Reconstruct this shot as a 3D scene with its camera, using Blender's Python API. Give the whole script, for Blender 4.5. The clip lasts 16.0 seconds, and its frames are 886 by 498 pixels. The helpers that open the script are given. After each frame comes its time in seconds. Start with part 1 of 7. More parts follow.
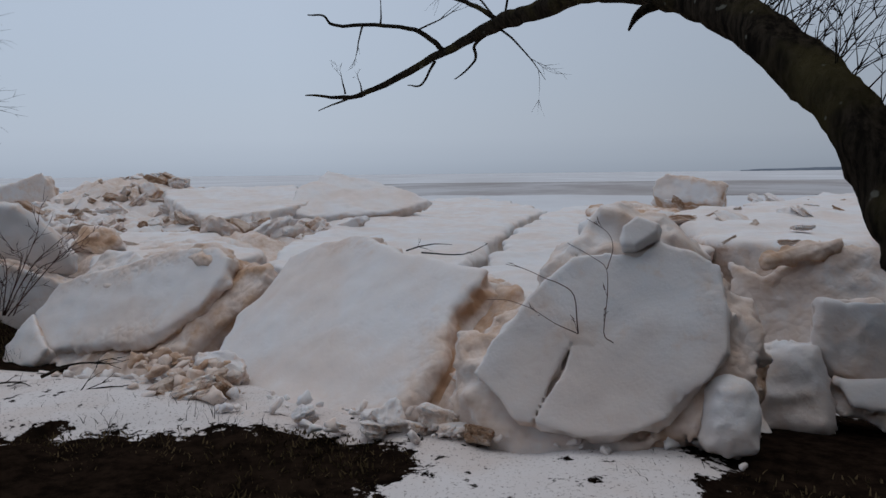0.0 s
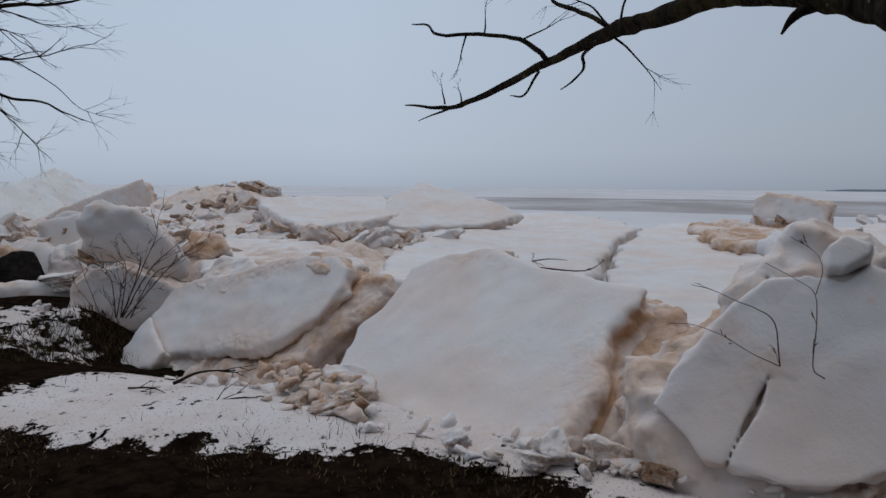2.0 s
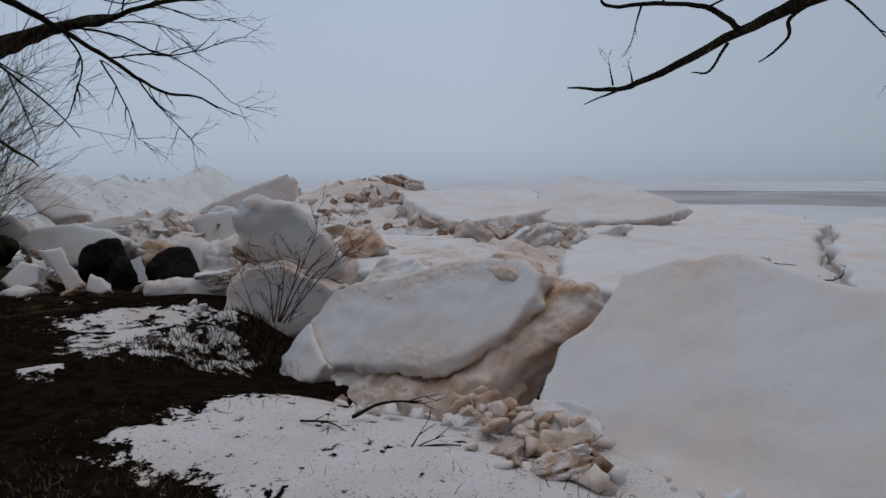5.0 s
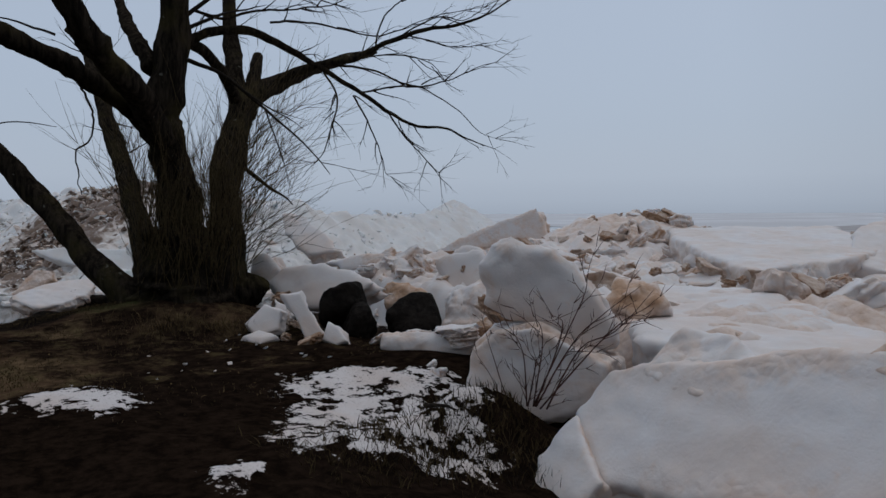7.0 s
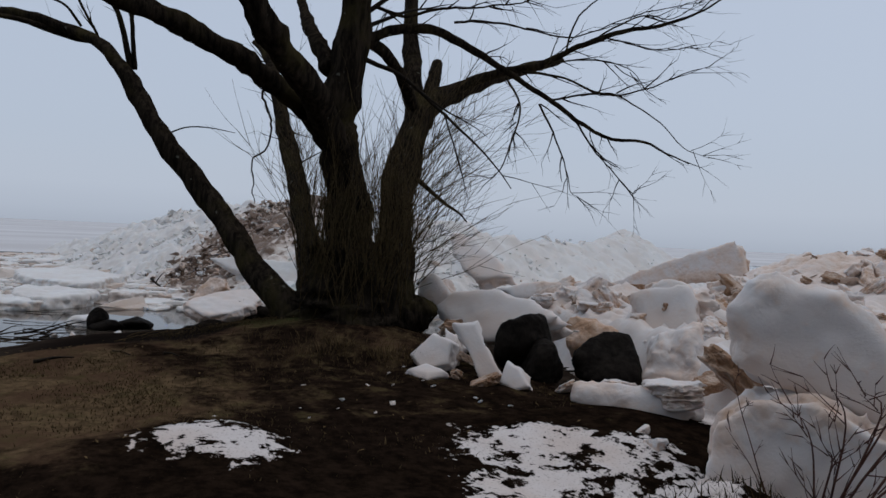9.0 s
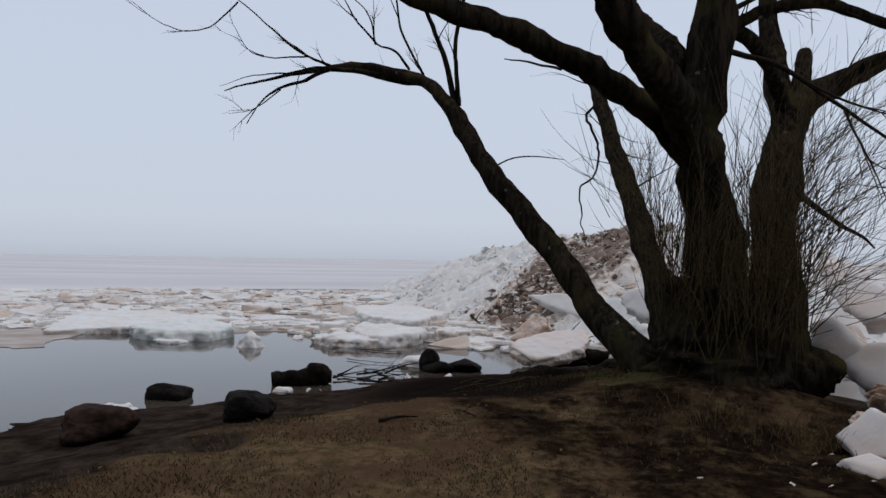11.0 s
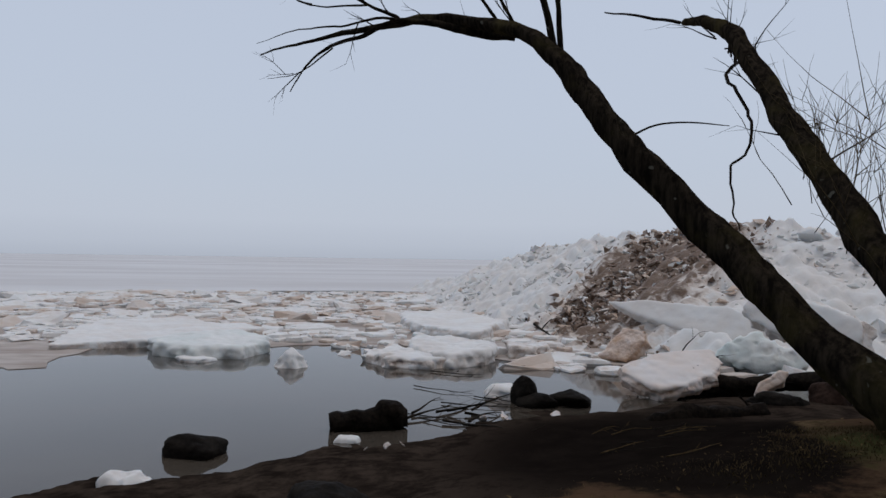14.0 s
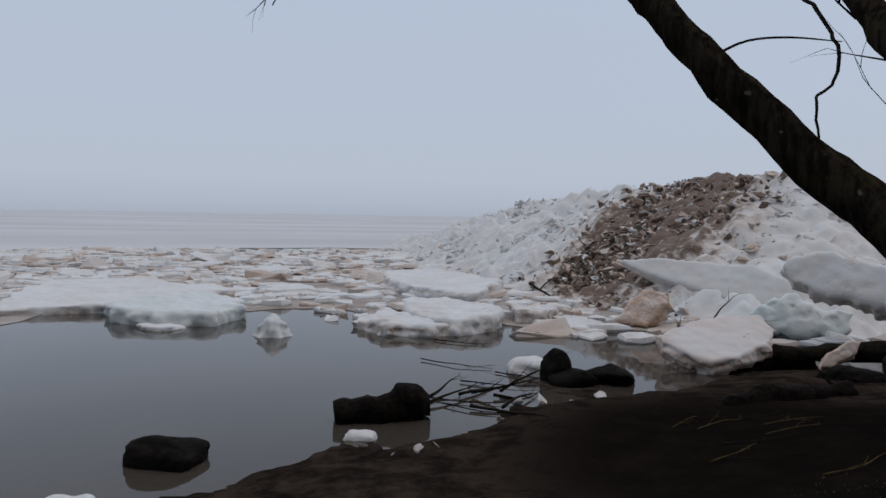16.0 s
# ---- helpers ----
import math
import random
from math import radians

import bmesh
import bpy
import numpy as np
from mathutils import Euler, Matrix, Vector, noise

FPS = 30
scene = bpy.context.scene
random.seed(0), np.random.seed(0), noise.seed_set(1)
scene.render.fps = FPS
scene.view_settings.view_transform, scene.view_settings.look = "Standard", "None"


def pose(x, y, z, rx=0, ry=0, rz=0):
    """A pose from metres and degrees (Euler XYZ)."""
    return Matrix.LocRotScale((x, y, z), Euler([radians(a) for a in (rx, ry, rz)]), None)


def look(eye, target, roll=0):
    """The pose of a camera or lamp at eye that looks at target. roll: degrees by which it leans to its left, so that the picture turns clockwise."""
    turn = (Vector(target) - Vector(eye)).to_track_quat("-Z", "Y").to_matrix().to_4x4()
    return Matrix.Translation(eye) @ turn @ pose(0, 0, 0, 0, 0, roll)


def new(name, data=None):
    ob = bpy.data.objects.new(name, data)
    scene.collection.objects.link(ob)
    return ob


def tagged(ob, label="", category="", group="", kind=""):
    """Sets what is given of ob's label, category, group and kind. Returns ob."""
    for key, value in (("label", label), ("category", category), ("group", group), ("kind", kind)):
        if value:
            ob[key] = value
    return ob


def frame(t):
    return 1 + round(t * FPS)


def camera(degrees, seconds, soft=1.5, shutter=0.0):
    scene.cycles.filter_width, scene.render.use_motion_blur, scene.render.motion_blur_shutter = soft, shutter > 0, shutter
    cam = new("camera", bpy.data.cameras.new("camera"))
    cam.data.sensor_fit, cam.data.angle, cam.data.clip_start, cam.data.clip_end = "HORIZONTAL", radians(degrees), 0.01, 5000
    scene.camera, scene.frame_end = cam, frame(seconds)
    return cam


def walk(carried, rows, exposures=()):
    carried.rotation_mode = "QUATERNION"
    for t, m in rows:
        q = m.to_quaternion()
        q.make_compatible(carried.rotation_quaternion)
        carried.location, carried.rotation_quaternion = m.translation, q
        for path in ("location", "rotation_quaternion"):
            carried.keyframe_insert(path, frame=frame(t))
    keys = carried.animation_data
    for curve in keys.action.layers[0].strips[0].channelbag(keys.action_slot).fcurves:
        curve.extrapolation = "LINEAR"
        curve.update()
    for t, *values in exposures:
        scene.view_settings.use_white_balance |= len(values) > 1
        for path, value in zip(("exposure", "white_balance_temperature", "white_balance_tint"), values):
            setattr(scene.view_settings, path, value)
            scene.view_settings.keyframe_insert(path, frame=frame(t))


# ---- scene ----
cam = camera(64.7, 16.0)
PATH = [
    (0, (0.902, 1.449, 2.083), (0.422, 3.378, 1.868), -0.6),
    (0.5, (0.785, 1.422, 2.085), (0.245, 3.336, 1.878), 0.3),
    (1, (0.647, 1.422, 2.077), (0.082, 3.331, 1.886), -0.1),
    (1.5, (0.484, 1.494, 2.06), (-0.165, 3.379, 1.912), -0.2),
    (2, (0.293, 1.596, 2.051), (-0.373, 3.473, 1.875), 0.5),
    (2.5, (0.108, 1.585, 2.083), (-0.517, 3.474, 1.885), -0.1),
    (3, (0.115, 1.55, 2.068), (-0.538, 3.432, 1.89), -1.3),
    (3.5, (-0.007, 1.722, 2.066), (-0.761, 3.572, 1.964), -0.8),
    (3.7, (-0.082, 1.81, 2.055), (-0.857, 3.65, 1.938), -0.5),
    (5.8, (-1.27, 2.926, 2.01), (-2.438, 4.534, 1.786), -1.1),
    (6, (-1.42, 3.1, 2.032), (-2.64, 4.669, 1.81), -1.4),
    (6.5, (-1.707, 3.388, 2.092), (-3.095, 4.818, 1.922), -0.6),
    (7, (-2.049, 3.614, 2.084), (-3.563, 4.917, 1.983), -0.2),
    (7.5, (-2.336, 3.858, 2.052), (-3.92, 5.078, 1.991), -0.2),
    (8, (-2.688, 4.038, 2.005), (-4.355, 5.142, 1.975), 1.0),
    (8.2, (-2.857, 4.063, 1.995), (-4.543, 5.138, 1.966), 1.5),
    (10.3, (-4.394, 4.188, 2.024), (-6.338, 4.657, 2.04), 1.3),
    (10.5, (-4.581, 4.173, 2.035), (-6.548, 4.533, 2.069), 0.9),
    (11, (-5.046, 3.974, 2.03), (-7.042, 4.104, 2.062), 0.9),
    (11.5, (-5.533, 3.781, 2.051), (-7.532, 3.824, 2.093), 1.0),
    (12, (-6.017, 3.649, 2.045), (-8.016, 3.582, 2.045), 1.0),
    (12.5, (-6.468, 3.424, 2.044), (-8.467, 3.37, 2.021), 1.8),
    (13, (-6.963, 3.286, 2.039), (-8.961, 3.219, 1.987), 0.6),
    (13.5, (-7.484, 3.178, 2.06), (-9.479, 3.048, 1.996), 0.5),
    (14, (-7.914, 3.045, 2.069), (-9.913, 3.115, 2.097), 0.8),
    (14.5, (-8.402, 2.96, 2.03), (-10.4, 3.05, 2.035), 0.7),
    (15, (-8.776, 2.783, 2.031), (-10.773, 2.862, 1.972), 1.3),
    (15.5, (-9.22, 2.554, 2.038), (-11.215, 2.682, 1.97), 1.3),
    (16, (-9.632, 2.45, 1.996), (-11.622, 2.623, 1.902), 0.9),
]
walk(cam, [(t, look(eye, target, roll)) for t, eye, target, roll in PATH],
     exposures=[(0.0, -0.05, 6350, 11), (1.0, 0.0, 6350, 11), (2.5, 0.0, 6320, 11), (3.5, -0.15, 6300, 11), (6.0, -0.14, 6300, 11), (8.2, -0.10, 6350, 12), (10.5, 0.3, 6700, 14), (13.0, 0.22, 6700, 14), (13.8, 0.18, 6650, 14), (14.6, 0.03, 6550, 13), (16.0, 0.04, 6500, 13)])

# ---- world and light: a foggy, overcast winter day ----
world = bpy.data.worlds.new("overcast_sky")
scene.world = world
world.use_nodes = True
wn, wl = world.node_tree.nodes, world.node_tree.links
wn.clear()
w_out = wn.new("ShaderNodeOutputWorld")
w_bg = wn.new("ShaderNodeBackground")
w_sky = wn.new("ShaderNodeTexSky")
w_sky.sky_type = "NISHITA"
w_sky.sun_disc = False
w_sky.sun_elevation = radians(66)
w_sky.sun_rotation = radians(25)
w_sky.air_density, w_sky.dust_density = 1.0, 6.0
w_tc = wn.new("ShaderNodeTexCoord")
w_sep = wn.new("ShaderNodeSeparateXYZ")
w_ramp = wn.new("ShaderNodeValToRGB")
w_mix = wn.new("ShaderNodeMix")
w_mix.data_type = "RGBA"
w_mix.inputs["Factor"].default_value = 0.02
wl.new(w_tc.outputs["Generated"], w_sep.inputs[0])
wl.new(w_sep.outputs["Z"], w_ramp.inputs["Fac"])
stops = [(0.0, (0.375, 0.43, 0.505)), (0.018, (0.41, 0.47, 0.55)), (0.05, (0.435, 0.50, 0.585)), (0.12, (0.415, 0.485, 0.575)), (0.42, (0.41, 0.48, 0.575)), (0.68, (0.50, 0.56, 0.63)), (1.0, (0.80, 0.82, 0.85))]
while len(w_ramp.color_ramp.elements) < len(stops):
    w_ramp.color_ramp.elements.new(0.5)
for el, (p, c) in zip(w_ramp.color_ramp.elements, stops):
    el.position, el.color = p, (*c, 1)
wl.new(w_ramp.outputs["Color"], w_mix.inputs["A"])
wl.new(w_sky.outputs["Color"], w_mix.inputs["B"])
w_side = wn.new("ShaderNodeMapRange")
for side_key, side_value in (("From Min", -0.45), ("From Max", 0.75), ("To Min", 1.0), ("To Max", 0.5)):
    w_side.inputs[side_key].default_value = side_value
w_dim = wn.new("ShaderNodeVectorMath")
w_dim.operation = "SCALE"
wl.new(w_sep.outputs["X"], w_side.inputs["Value"])
wl.new(w_mix.outputs["Result"], w_dim.inputs[0])
wl.new(w_side.outputs["Result"], w_dim.inputs["Scale"])
wl.new(w_dim.outputs["Vector"], w_bg.inputs["Color"])
wl.new(w_bg.outputs["Background"], w_out.inputs["Surface"])

sun_data = bpy.data.lights.new("sun", "SUN")
sun_data.energy, sun_data.angle, sun_data.color = 0.22, radians(40), (1.0, 0.97, 0.93)
sun = new("sun", sun_data)
sun.matrix_world = look((0, 0, 30), (-3, -7, 0))


# ---- materials ----
def shader(name, rough=0.6, spec=0.4):
    m = bpy.data.materials.new(name)
    m.use_nodes = True
    nt = m.node_tree
    b = nt.nodes["Principled BSDF"]
    b.inputs["Roughness"].default_value = rough
    b.inputs["Specular IOR Level"].default_value = spec
    return m, nt, b


def noise_tex(nt, scale, detail=5, rough=0.6, kind="Object", dist=0.0, stretch=None):
    tc = nt.nodes.new("ShaderNodeTexCoord")
    n = nt.nodes.new("ShaderNodeTexNoise")
    n.inputs["Scale"].default_value, n.inputs["Detail"].default_value = scale, detail
    n.inputs["Roughness"].default_value, n.inputs["Distortion"].default_value = rough, dist
    if stretch:
        mp = nt.nodes.new("ShaderNodeMapping")
        mp.inputs["Scale"].default_value = stretch
        nt.links.new(tc.outputs[kind], mp.inputs["Vector"])
        nt.links.new(mp.outputs["Vector"], n.inputs["Vector"])
    else:
        nt.links.new(tc.outputs[kind], n.inputs["Vector"])
    return n.outputs["Fac"]


def ramp(nt, fac, lo, hi, a=0.0, b=1.0):
    r = nt.nodes.new("ShaderNodeMapRange")
    r.interpolation_type = "SMOOTHSTEP"
    for k, v in (("From Min", lo), ("From Max", hi), ("To Min", a), ("To Max", b)):
        r.inputs[k].default_value = v
    nt.links.new(fac, r.inputs["Value"])
    return r.outputs["Result"]


def math_node(nt, op, a, b=None):
    n = nt.nodes.new("ShaderNodeMath")
    n.operation = op
    for k, v in ((0, a), (1, b)):
        if v is None:
            continue
        if isinstance(v, (int, float)):
            n.inputs[k].default_value = v
        else:
            nt.links.new(v, n.inputs[k])
    return n.outputs[0]


def mix(nt, fac, a, b):
    n = nt.nodes.new("ShaderNodeMix")
    n.data_type = "RGBA"
    if isinstance(fac, (int, float)):
        n.inputs["Factor"].default_value = fac
    else:
        nt.links.new(fac, n.inputs["Factor"])
    for k, v in (("A", a), ("B", b)):
        if isinstance(v, tuple):
            n.inputs[k].default_value = (*v, 1)
        else:
            nt.links.new(v, n.inputs[k])
    return n.outputs["Result"]


def attr(nt, name):
    n = nt.nodes.new("ShaderNodeAttribute")
    n.attribute_name = name
    return n.outputs["Fac"]


def bump(nt, b, height, strength, distance):
    n = nt.nodes.new("ShaderNodeBump")
    n.inputs["Strength"].default_value, n.inputs["Distance"].default_value = strength, distance
    nt.links.new(height, n.inputs["Height"])
    nt.links.new(n.outputs["Normal"], b.inputs["Normal"])


def ice_material(name, white, blush, tan, clear, blush_amount=0.5):
    """Granular snow ice: white, with a blush of silt, tan bands where the dirt attribute says so, and glassy greenish patches."""
    m, nt, b = shader(name, 0.55, 0.35)
    big = noise_tex(nt, 0.9, 4, 0.55)
    mid = noise_tex(nt, 5.0, 6, 0.65)
    fine = noise_tex(nt, 42.0, 5, 0.7)
    grit = noise_tex(nt, 160.0, 3, 0.7)
    d = attr(nt, "dirt")
    col = mix(nt, ramp(nt, big, 0.34, 0.66, 0.12, blush_amount + 0.15), white, blush)
    col = mix(nt, ramp(nt, mid, 0.58, 0.75, 0.0, 0.35), col, blush)
    dd = math_node(nt, "ADD", d, math_node(nt, "MULTIPLY", math_node(nt, "SUBTRACT", mid, 0.5), 1.1))
    col = mix(nt, ramp(nt, dd, 0.2, 0.55, 0.0, 0.8), col, blush)
    col = mix(nt, ramp(nt, dd, 0.45, 1.0, 0.0, 0.9), col, tan)
    g = attr(nt, "clear")
    col = mix(nt, ramp(nt, math_node(nt, "ADD", g, math_node(nt, "MULTIPLY", math_node(nt, "SUBTRACT", big, 0.5), 0.8)), 0.35, 0.9, 0.0, 0.8), col, clear)
    col = mix(nt, ramp(nt, grit, 0.66, 0.78, 0.0, 0.22), col, tan)
    nt.links.new(col, b.inputs["Base Color"])
    b.inputs["Subsurface Weight"].default_value = 0.4
    b.inputs["Subsurface Radius"].default_value = (0.05, 0.06, 0.07)
    b.inputs["Subsurface Scale"].default_value = 1.0
    nt.links.new(ramp(nt, mid, 0.35, 0.7, 0.38, 0.7), b.inputs["Roughness"])
    cell = nt.nodes.new("ShaderNodeTexVoronoi")
    cell.feature = "SMOOTH_F1"
    cell.inputs["Scale"].default_value = 13.0
    cell.inputs["Smoothness"].default_value = 0.35
    warp = nt.nodes.new("ShaderNodeTexCoord")
    shift = nt.nodes.new("ShaderNodeVectorMath")
    shift.operation = "MULTIPLY_ADD"
    wob = nt.nodes.new("ShaderNodeTexNoise")
    wob.inputs["Scale"].default_value = 6.0
    nt.links.new(warp.outputs["Object"], wob.inputs["Vector"])
    nt.links.new(wob.outputs["Color"], shift.inputs[0])
    shift.inputs[1].default_value = (0.14, 0.14, 0.14)
    nt.links.new(warp.outputs["Object"], shift.inputs[2])
    nt.links.new(shift.outputs[0], cell.inputs["Vector"])
    broken = ramp(nt, d, 0.1, 0.6, 0.06, 1.0)
    lumps = math_node(nt, "MULTIPLY", math_node(nt, "SUBTRACT", 1.0, cell.outputs["Distance"]), broken)
    h = math_node(nt, "ADD", math_node(nt, "MULTIPLY", mid, 0.17), math_node(nt, "ADD", math_node(nt, "MULTIPLY", fine, 0.10), math_node(nt, "MULTIPLY", lumps, 0.5)))
    bump(nt, b, h, 0.75, 0.045)
    return m


ICE = ice_material("snow_ice", (0.69, 0.69, 0.705), (0.66, 0.53, 0.45), (0.45, 0.27, 0.155), (0.44, 0.47, 0.42), 0.5)
ICE_DIRTY = ice_material("silty_ice", (0.56, 0.51, 0.475), (0.48, 0.37, 0.295), (0.27, 0.15, 0.078), (0.38, 0.41, 0.35), 0.7)
ICE_BLUE = ice_material("rubble_ice", (0.71, 0.735, 0.75), (0.58, 0.51, 0.46), (0.11, 0.058, 0.029), (0.56, 0.69, 0.70), 0.3)


def bark_material():
    m, nt, b = shader("wet_bark", 0.9, 0.0)
    groove = noise_tex(nt, 9.0, 6, 0.7, stretch=(1.6, 1.6, 0.25))
    moss = noise_tex(nt, 1.6, 4, 0.6)
    col = mix(nt, ramp(nt, groove, 0.35, 0.7), (0.009, 0.0078, 0.0066), (0.044, 0.035, 0.026))
    col = mix(nt, ramp(nt, moss, 0.48, 0.70, 0.0, 0.6), col, (0.062, 0.052, 0.023))
    spots = noise_tex(nt, 7.0, 2, 0.5)
    col = mix(nt, ramp(nt, spots, 0.70, 0.76, 0.0, 0.55), col, (0.19, 0.19, 0.16))
    nt.links.new(col, b.inputs["Base Color"])
    bump(nt, b, groove, 0.9, 0.05)
    return m


BARK = bark_material()


def plain_material(name, dark, light, scale=14.0, rough=0.7, spec=0.3, strength=0.5, dist=0.02):
    m, nt, b = shader(name, rough, spec)
    n1 = noise_tex(nt, scale, 6, 0.65)
    n2 = noise_tex(nt, scale * 0.17, 4, 0.6)
    f = math_node(nt, "ADD", math_node(nt, "MULTIPLY", n1, 0.6), math_node(nt, "MULTIPLY", n2, 0.4))
    nt.links.new(mix(nt, ramp(nt, f, 0.36, 0.64), dark, light), b.inputs["Base Color"])
    nt.links.new(ramp(nt, n2, 0.3, 0.7, max(rough - 0.2, 0.05), min(rough + 0.1, 1)), b.inputs["Roughness"])
    bump(nt, b, n1, strength, dist)
    return m


TWIG = plain_material("thin_twig", (0.010, 0.0085, 0.007), (0.032, 0.025, 0.019), 30, 0.85, 0.05)
SHOOT = plain_material("olive_shoot", (0.045, 0.034, 0.017), (0.11, 0.082, 0.042), 30, 0.85, 0.05)
RED_TWIG = plain_material("reddish_twig", (0.05, 0.018, 0.015), (0.12, 0.055, 0.04), 30, 0.6)
ROCK = plain_material("dark_wet_stone", (0.006, 0.0052, 0.0047), (0.020, 0.017, 0.0145), 11, 0.75, 0.03, 0.7, 0.03)
ROCK_RED = plain_material("reddish_stone", (0.016, 0.010, 0.008), (0.052, 0.032, 0.025), 8, 0.75, 0.03, 0.7, 0.03)
WOOD = plain_material("rotten_wood", (0.006, 0.005, 0.0048), (0.024, 0.019, 0.015), 18, 0.8, 0.02, 0.9, 0.03)
STRAW = plain_material("dead_grass", (0.05, 0.034, 0.017), (0.15, 0.105, 0.055), 20, 0.9, 0.0)
SPROUT = plain_material("short_grass", (0.045, 0.034, 0.017), (0.13, 0.092, 0.050), 1.2, 0.9, 0.0)
# pale blue-grey that paints distance haze into the far shore
HAZE = plain_material("haze_tinted_wood", (0.22, 0.25, 0.29), (0.27, 0.30, 0.34), 0.05, 1.0, 0.0, 0.0)


def ground_material():
    m, nt, b = shader("shore_ground", 0.9, 0.0)
    n1 = noise_tex(nt, 1.3, 5, 0.6)
    n2 = noise_tex(nt, 9.0, 6, 0.7)
    n3 = noise_tex(nt, 55.0, 4, 0.7)
    n4 = noise_tex(nt, 3.2, 7, 0.72)
    soil = mix(nt, ramp(nt, n2, 0.35, 0.68), (0.0055, 0.0038, 0.0029), (0.019, 0.0122, 0.0085))
    soil = mix(nt, ramp(nt, n3, 0.6, 0.75, 0.0, 0.5), soil, (0.045, 0.029, 0.018))
    turf = mix(nt, ramp(nt, n2, 0.3, 0.7), (0.045, 0.031, 0.0175), (0.135, 0.092, 0.053))
    turf = mix(nt, ramp(nt, n1, 0.40, 0.58, 0.0, 0.8), turf, (0.068, 0.040, 0.026))
    turf = mix(nt, ramp(nt, n4, 0.5, 0.7, 0.0, 0.5), turf, (0.055, 0.055, 0.020))
    turf = mix(nt, ramp(nt, n3, 0.60, 0.75, 0.0, 0.4), turf, (0.17, 0.115, 0.062))
    col = mix(nt, ramp(nt, math_node(nt, "ADD", attr(nt, "turf"), math_node(nt, "MULTIPLY", math_node(nt, "SUBTRACT", n4, 0.5), 1.0)), 0.35, 0.65), soil, turf)
    turf_green = ramp(nt, math_node(nt, "ADD", attr(nt, "green"), math_node(nt, "MULTIPLY", math_node(nt, "SUBTRACT", n4, 0.5), 0.8)), 0.25, 0.7, 0.0, 0.75)
    col = mix(nt, turf_green, col, (0.034, 0.043, 0.015))
    mud = mix(nt, ramp(nt, n4, 0.35, 0.72), (0.012, 0.009, 0.0075), (0.050, 0.038, 0.030))
    mud = mix(nt, ramp(nt, n3, 0.62, 0.75, 0.0, 0.35), mud, (0.07, 0.055, 0.044))
    wet = ramp(nt, math_node(nt, "ADD", attr(nt, "mud"), math_node(nt, "MULTIPLY", math_node(nt, "SUBTRACT", n2, 0.5), 0.5)), 0.4, 0.6)
    # turns the mud near black where dark_patch is high
    mud = mix(nt, ramp(nt, math_node(nt, "ADD", attr(nt, "dark_patch"), math_node(nt, "MULTIPLY", math_node(nt, "SUBTRACT", n4, 0.5), 1.2)), 0.3, 0.7, 0.0, 0.85), mud, (0.0065, 0.0052, 0.0046))
    col = mix(nt, wet, col, mud)
    snow = mix(nt, ramp(nt, n1, 0.4, 0.65, 0.0, 0.6), (0.64, 0.61, 0.605), (0.56, 0.475, 0.43))
    snow = mix(nt, ramp(nt, n3, 0.57, 0.68, 0.0, 0.8), snow, (0.07, 0.042, 0.026))
    ragged = math_node(nt, "ADD", math_node(nt, "MULTIPLY", math_node(nt, "SUBTRACT", n4, 0.5), 2.3), math_node(nt, "MULTIPLY", math_node(nt, "SUBTRACT", n2, 0.5), 1.3))
    sm = ramp(nt, math_node(nt, "ADD", attr(nt, "snow"), ragged), 0.50, 0.56)
    col = mix(nt, sm, col, snow)
    nt.links.new(col, b.inputs["Base Color"])
    nt.links.new(ramp(nt, wet, 0.0, 1.0, 0.88, 0.5), b.inputs["Roughness"])
    h = math_node(nt, "ADD", math_node(nt, "MULTIPLY", n2, 0.5), math_node(nt, "ADD", math_node(nt, "MULTIPLY", n3, 0.16), math_node(nt, "MULTIPLY", sm, 0.5)))
    bump(nt, b, h, 0.4, 0.03)
    return m


GROUND = ground_material()


def water_material():
    m, nt, b = shader("still_water", 0.04, 0.5)
    b.inputs["IOR"].default_value = 1.33
    n = noise_tex(nt, 0.25, 3, 0.5)
    nt.links.new(mix(nt, ramp(nt, n, 0.35, 0.65), (0.050, 0.043, 0.035), (0.068, 0.057, 0.046)), b.inputs["Base Color"])
    w = noise_tex(nt, 2.2, 3, 0.5, stretch=(1.0, 0.5, 1.0))
    bump(nt, b, w, 0.06, 0.02)
    return m


WATER = water_material()


def sheet_material(name, white, grey, tan, scale, wetness):
    m, nt, b = shader(name, 0.6, 0.3)
    n1 = noise_tex(nt, scale, 5, 0.6, stretch=(1.0, 0.35, 1.0))
    n2 = noise_tex(nt, scale * 6, 6, 0.65, stretch=(1.0, 0.5, 1.0))
    col = mix(nt, ramp(nt, n1, 0.38, 0.62), white, grey)
    col = mix(nt, ramp(nt, n2, 0.5, 0.7, 0.0, 0.35), col, tan)
    nt.links.new(col, b.inputs["Base Color"])
    nt.links.new(ramp(nt, n1, 0.35, 0.65, wetness, 0.75), b.inputs["Roughness"])
    bump(nt, b, n2, 0.25, 0.05)
    return m


# lake ice kept pale: fog over the far sheets is put into this colour
LAKE_ICE = sheet_material("lake_ice", (0.59, 0.60, 0.625), (0.53, 0.53, 0.55), (0.55, 0.525, 0.52), 0.04, 0.4)
SLUSH = sheet_material("brown_slush", (0.43, 0.375, 0.34), (0.30, 0.25, 0.22), (0.20, 0.16, 0.135), 0.6, 0.25)
GREY_ICE = sheet_material("grey_thin_ice", (0.34, 0.315, 0.315), (0.29, 0.265, 0.26), (0.25, 0.225, 0.22), 0.05, 0.3)


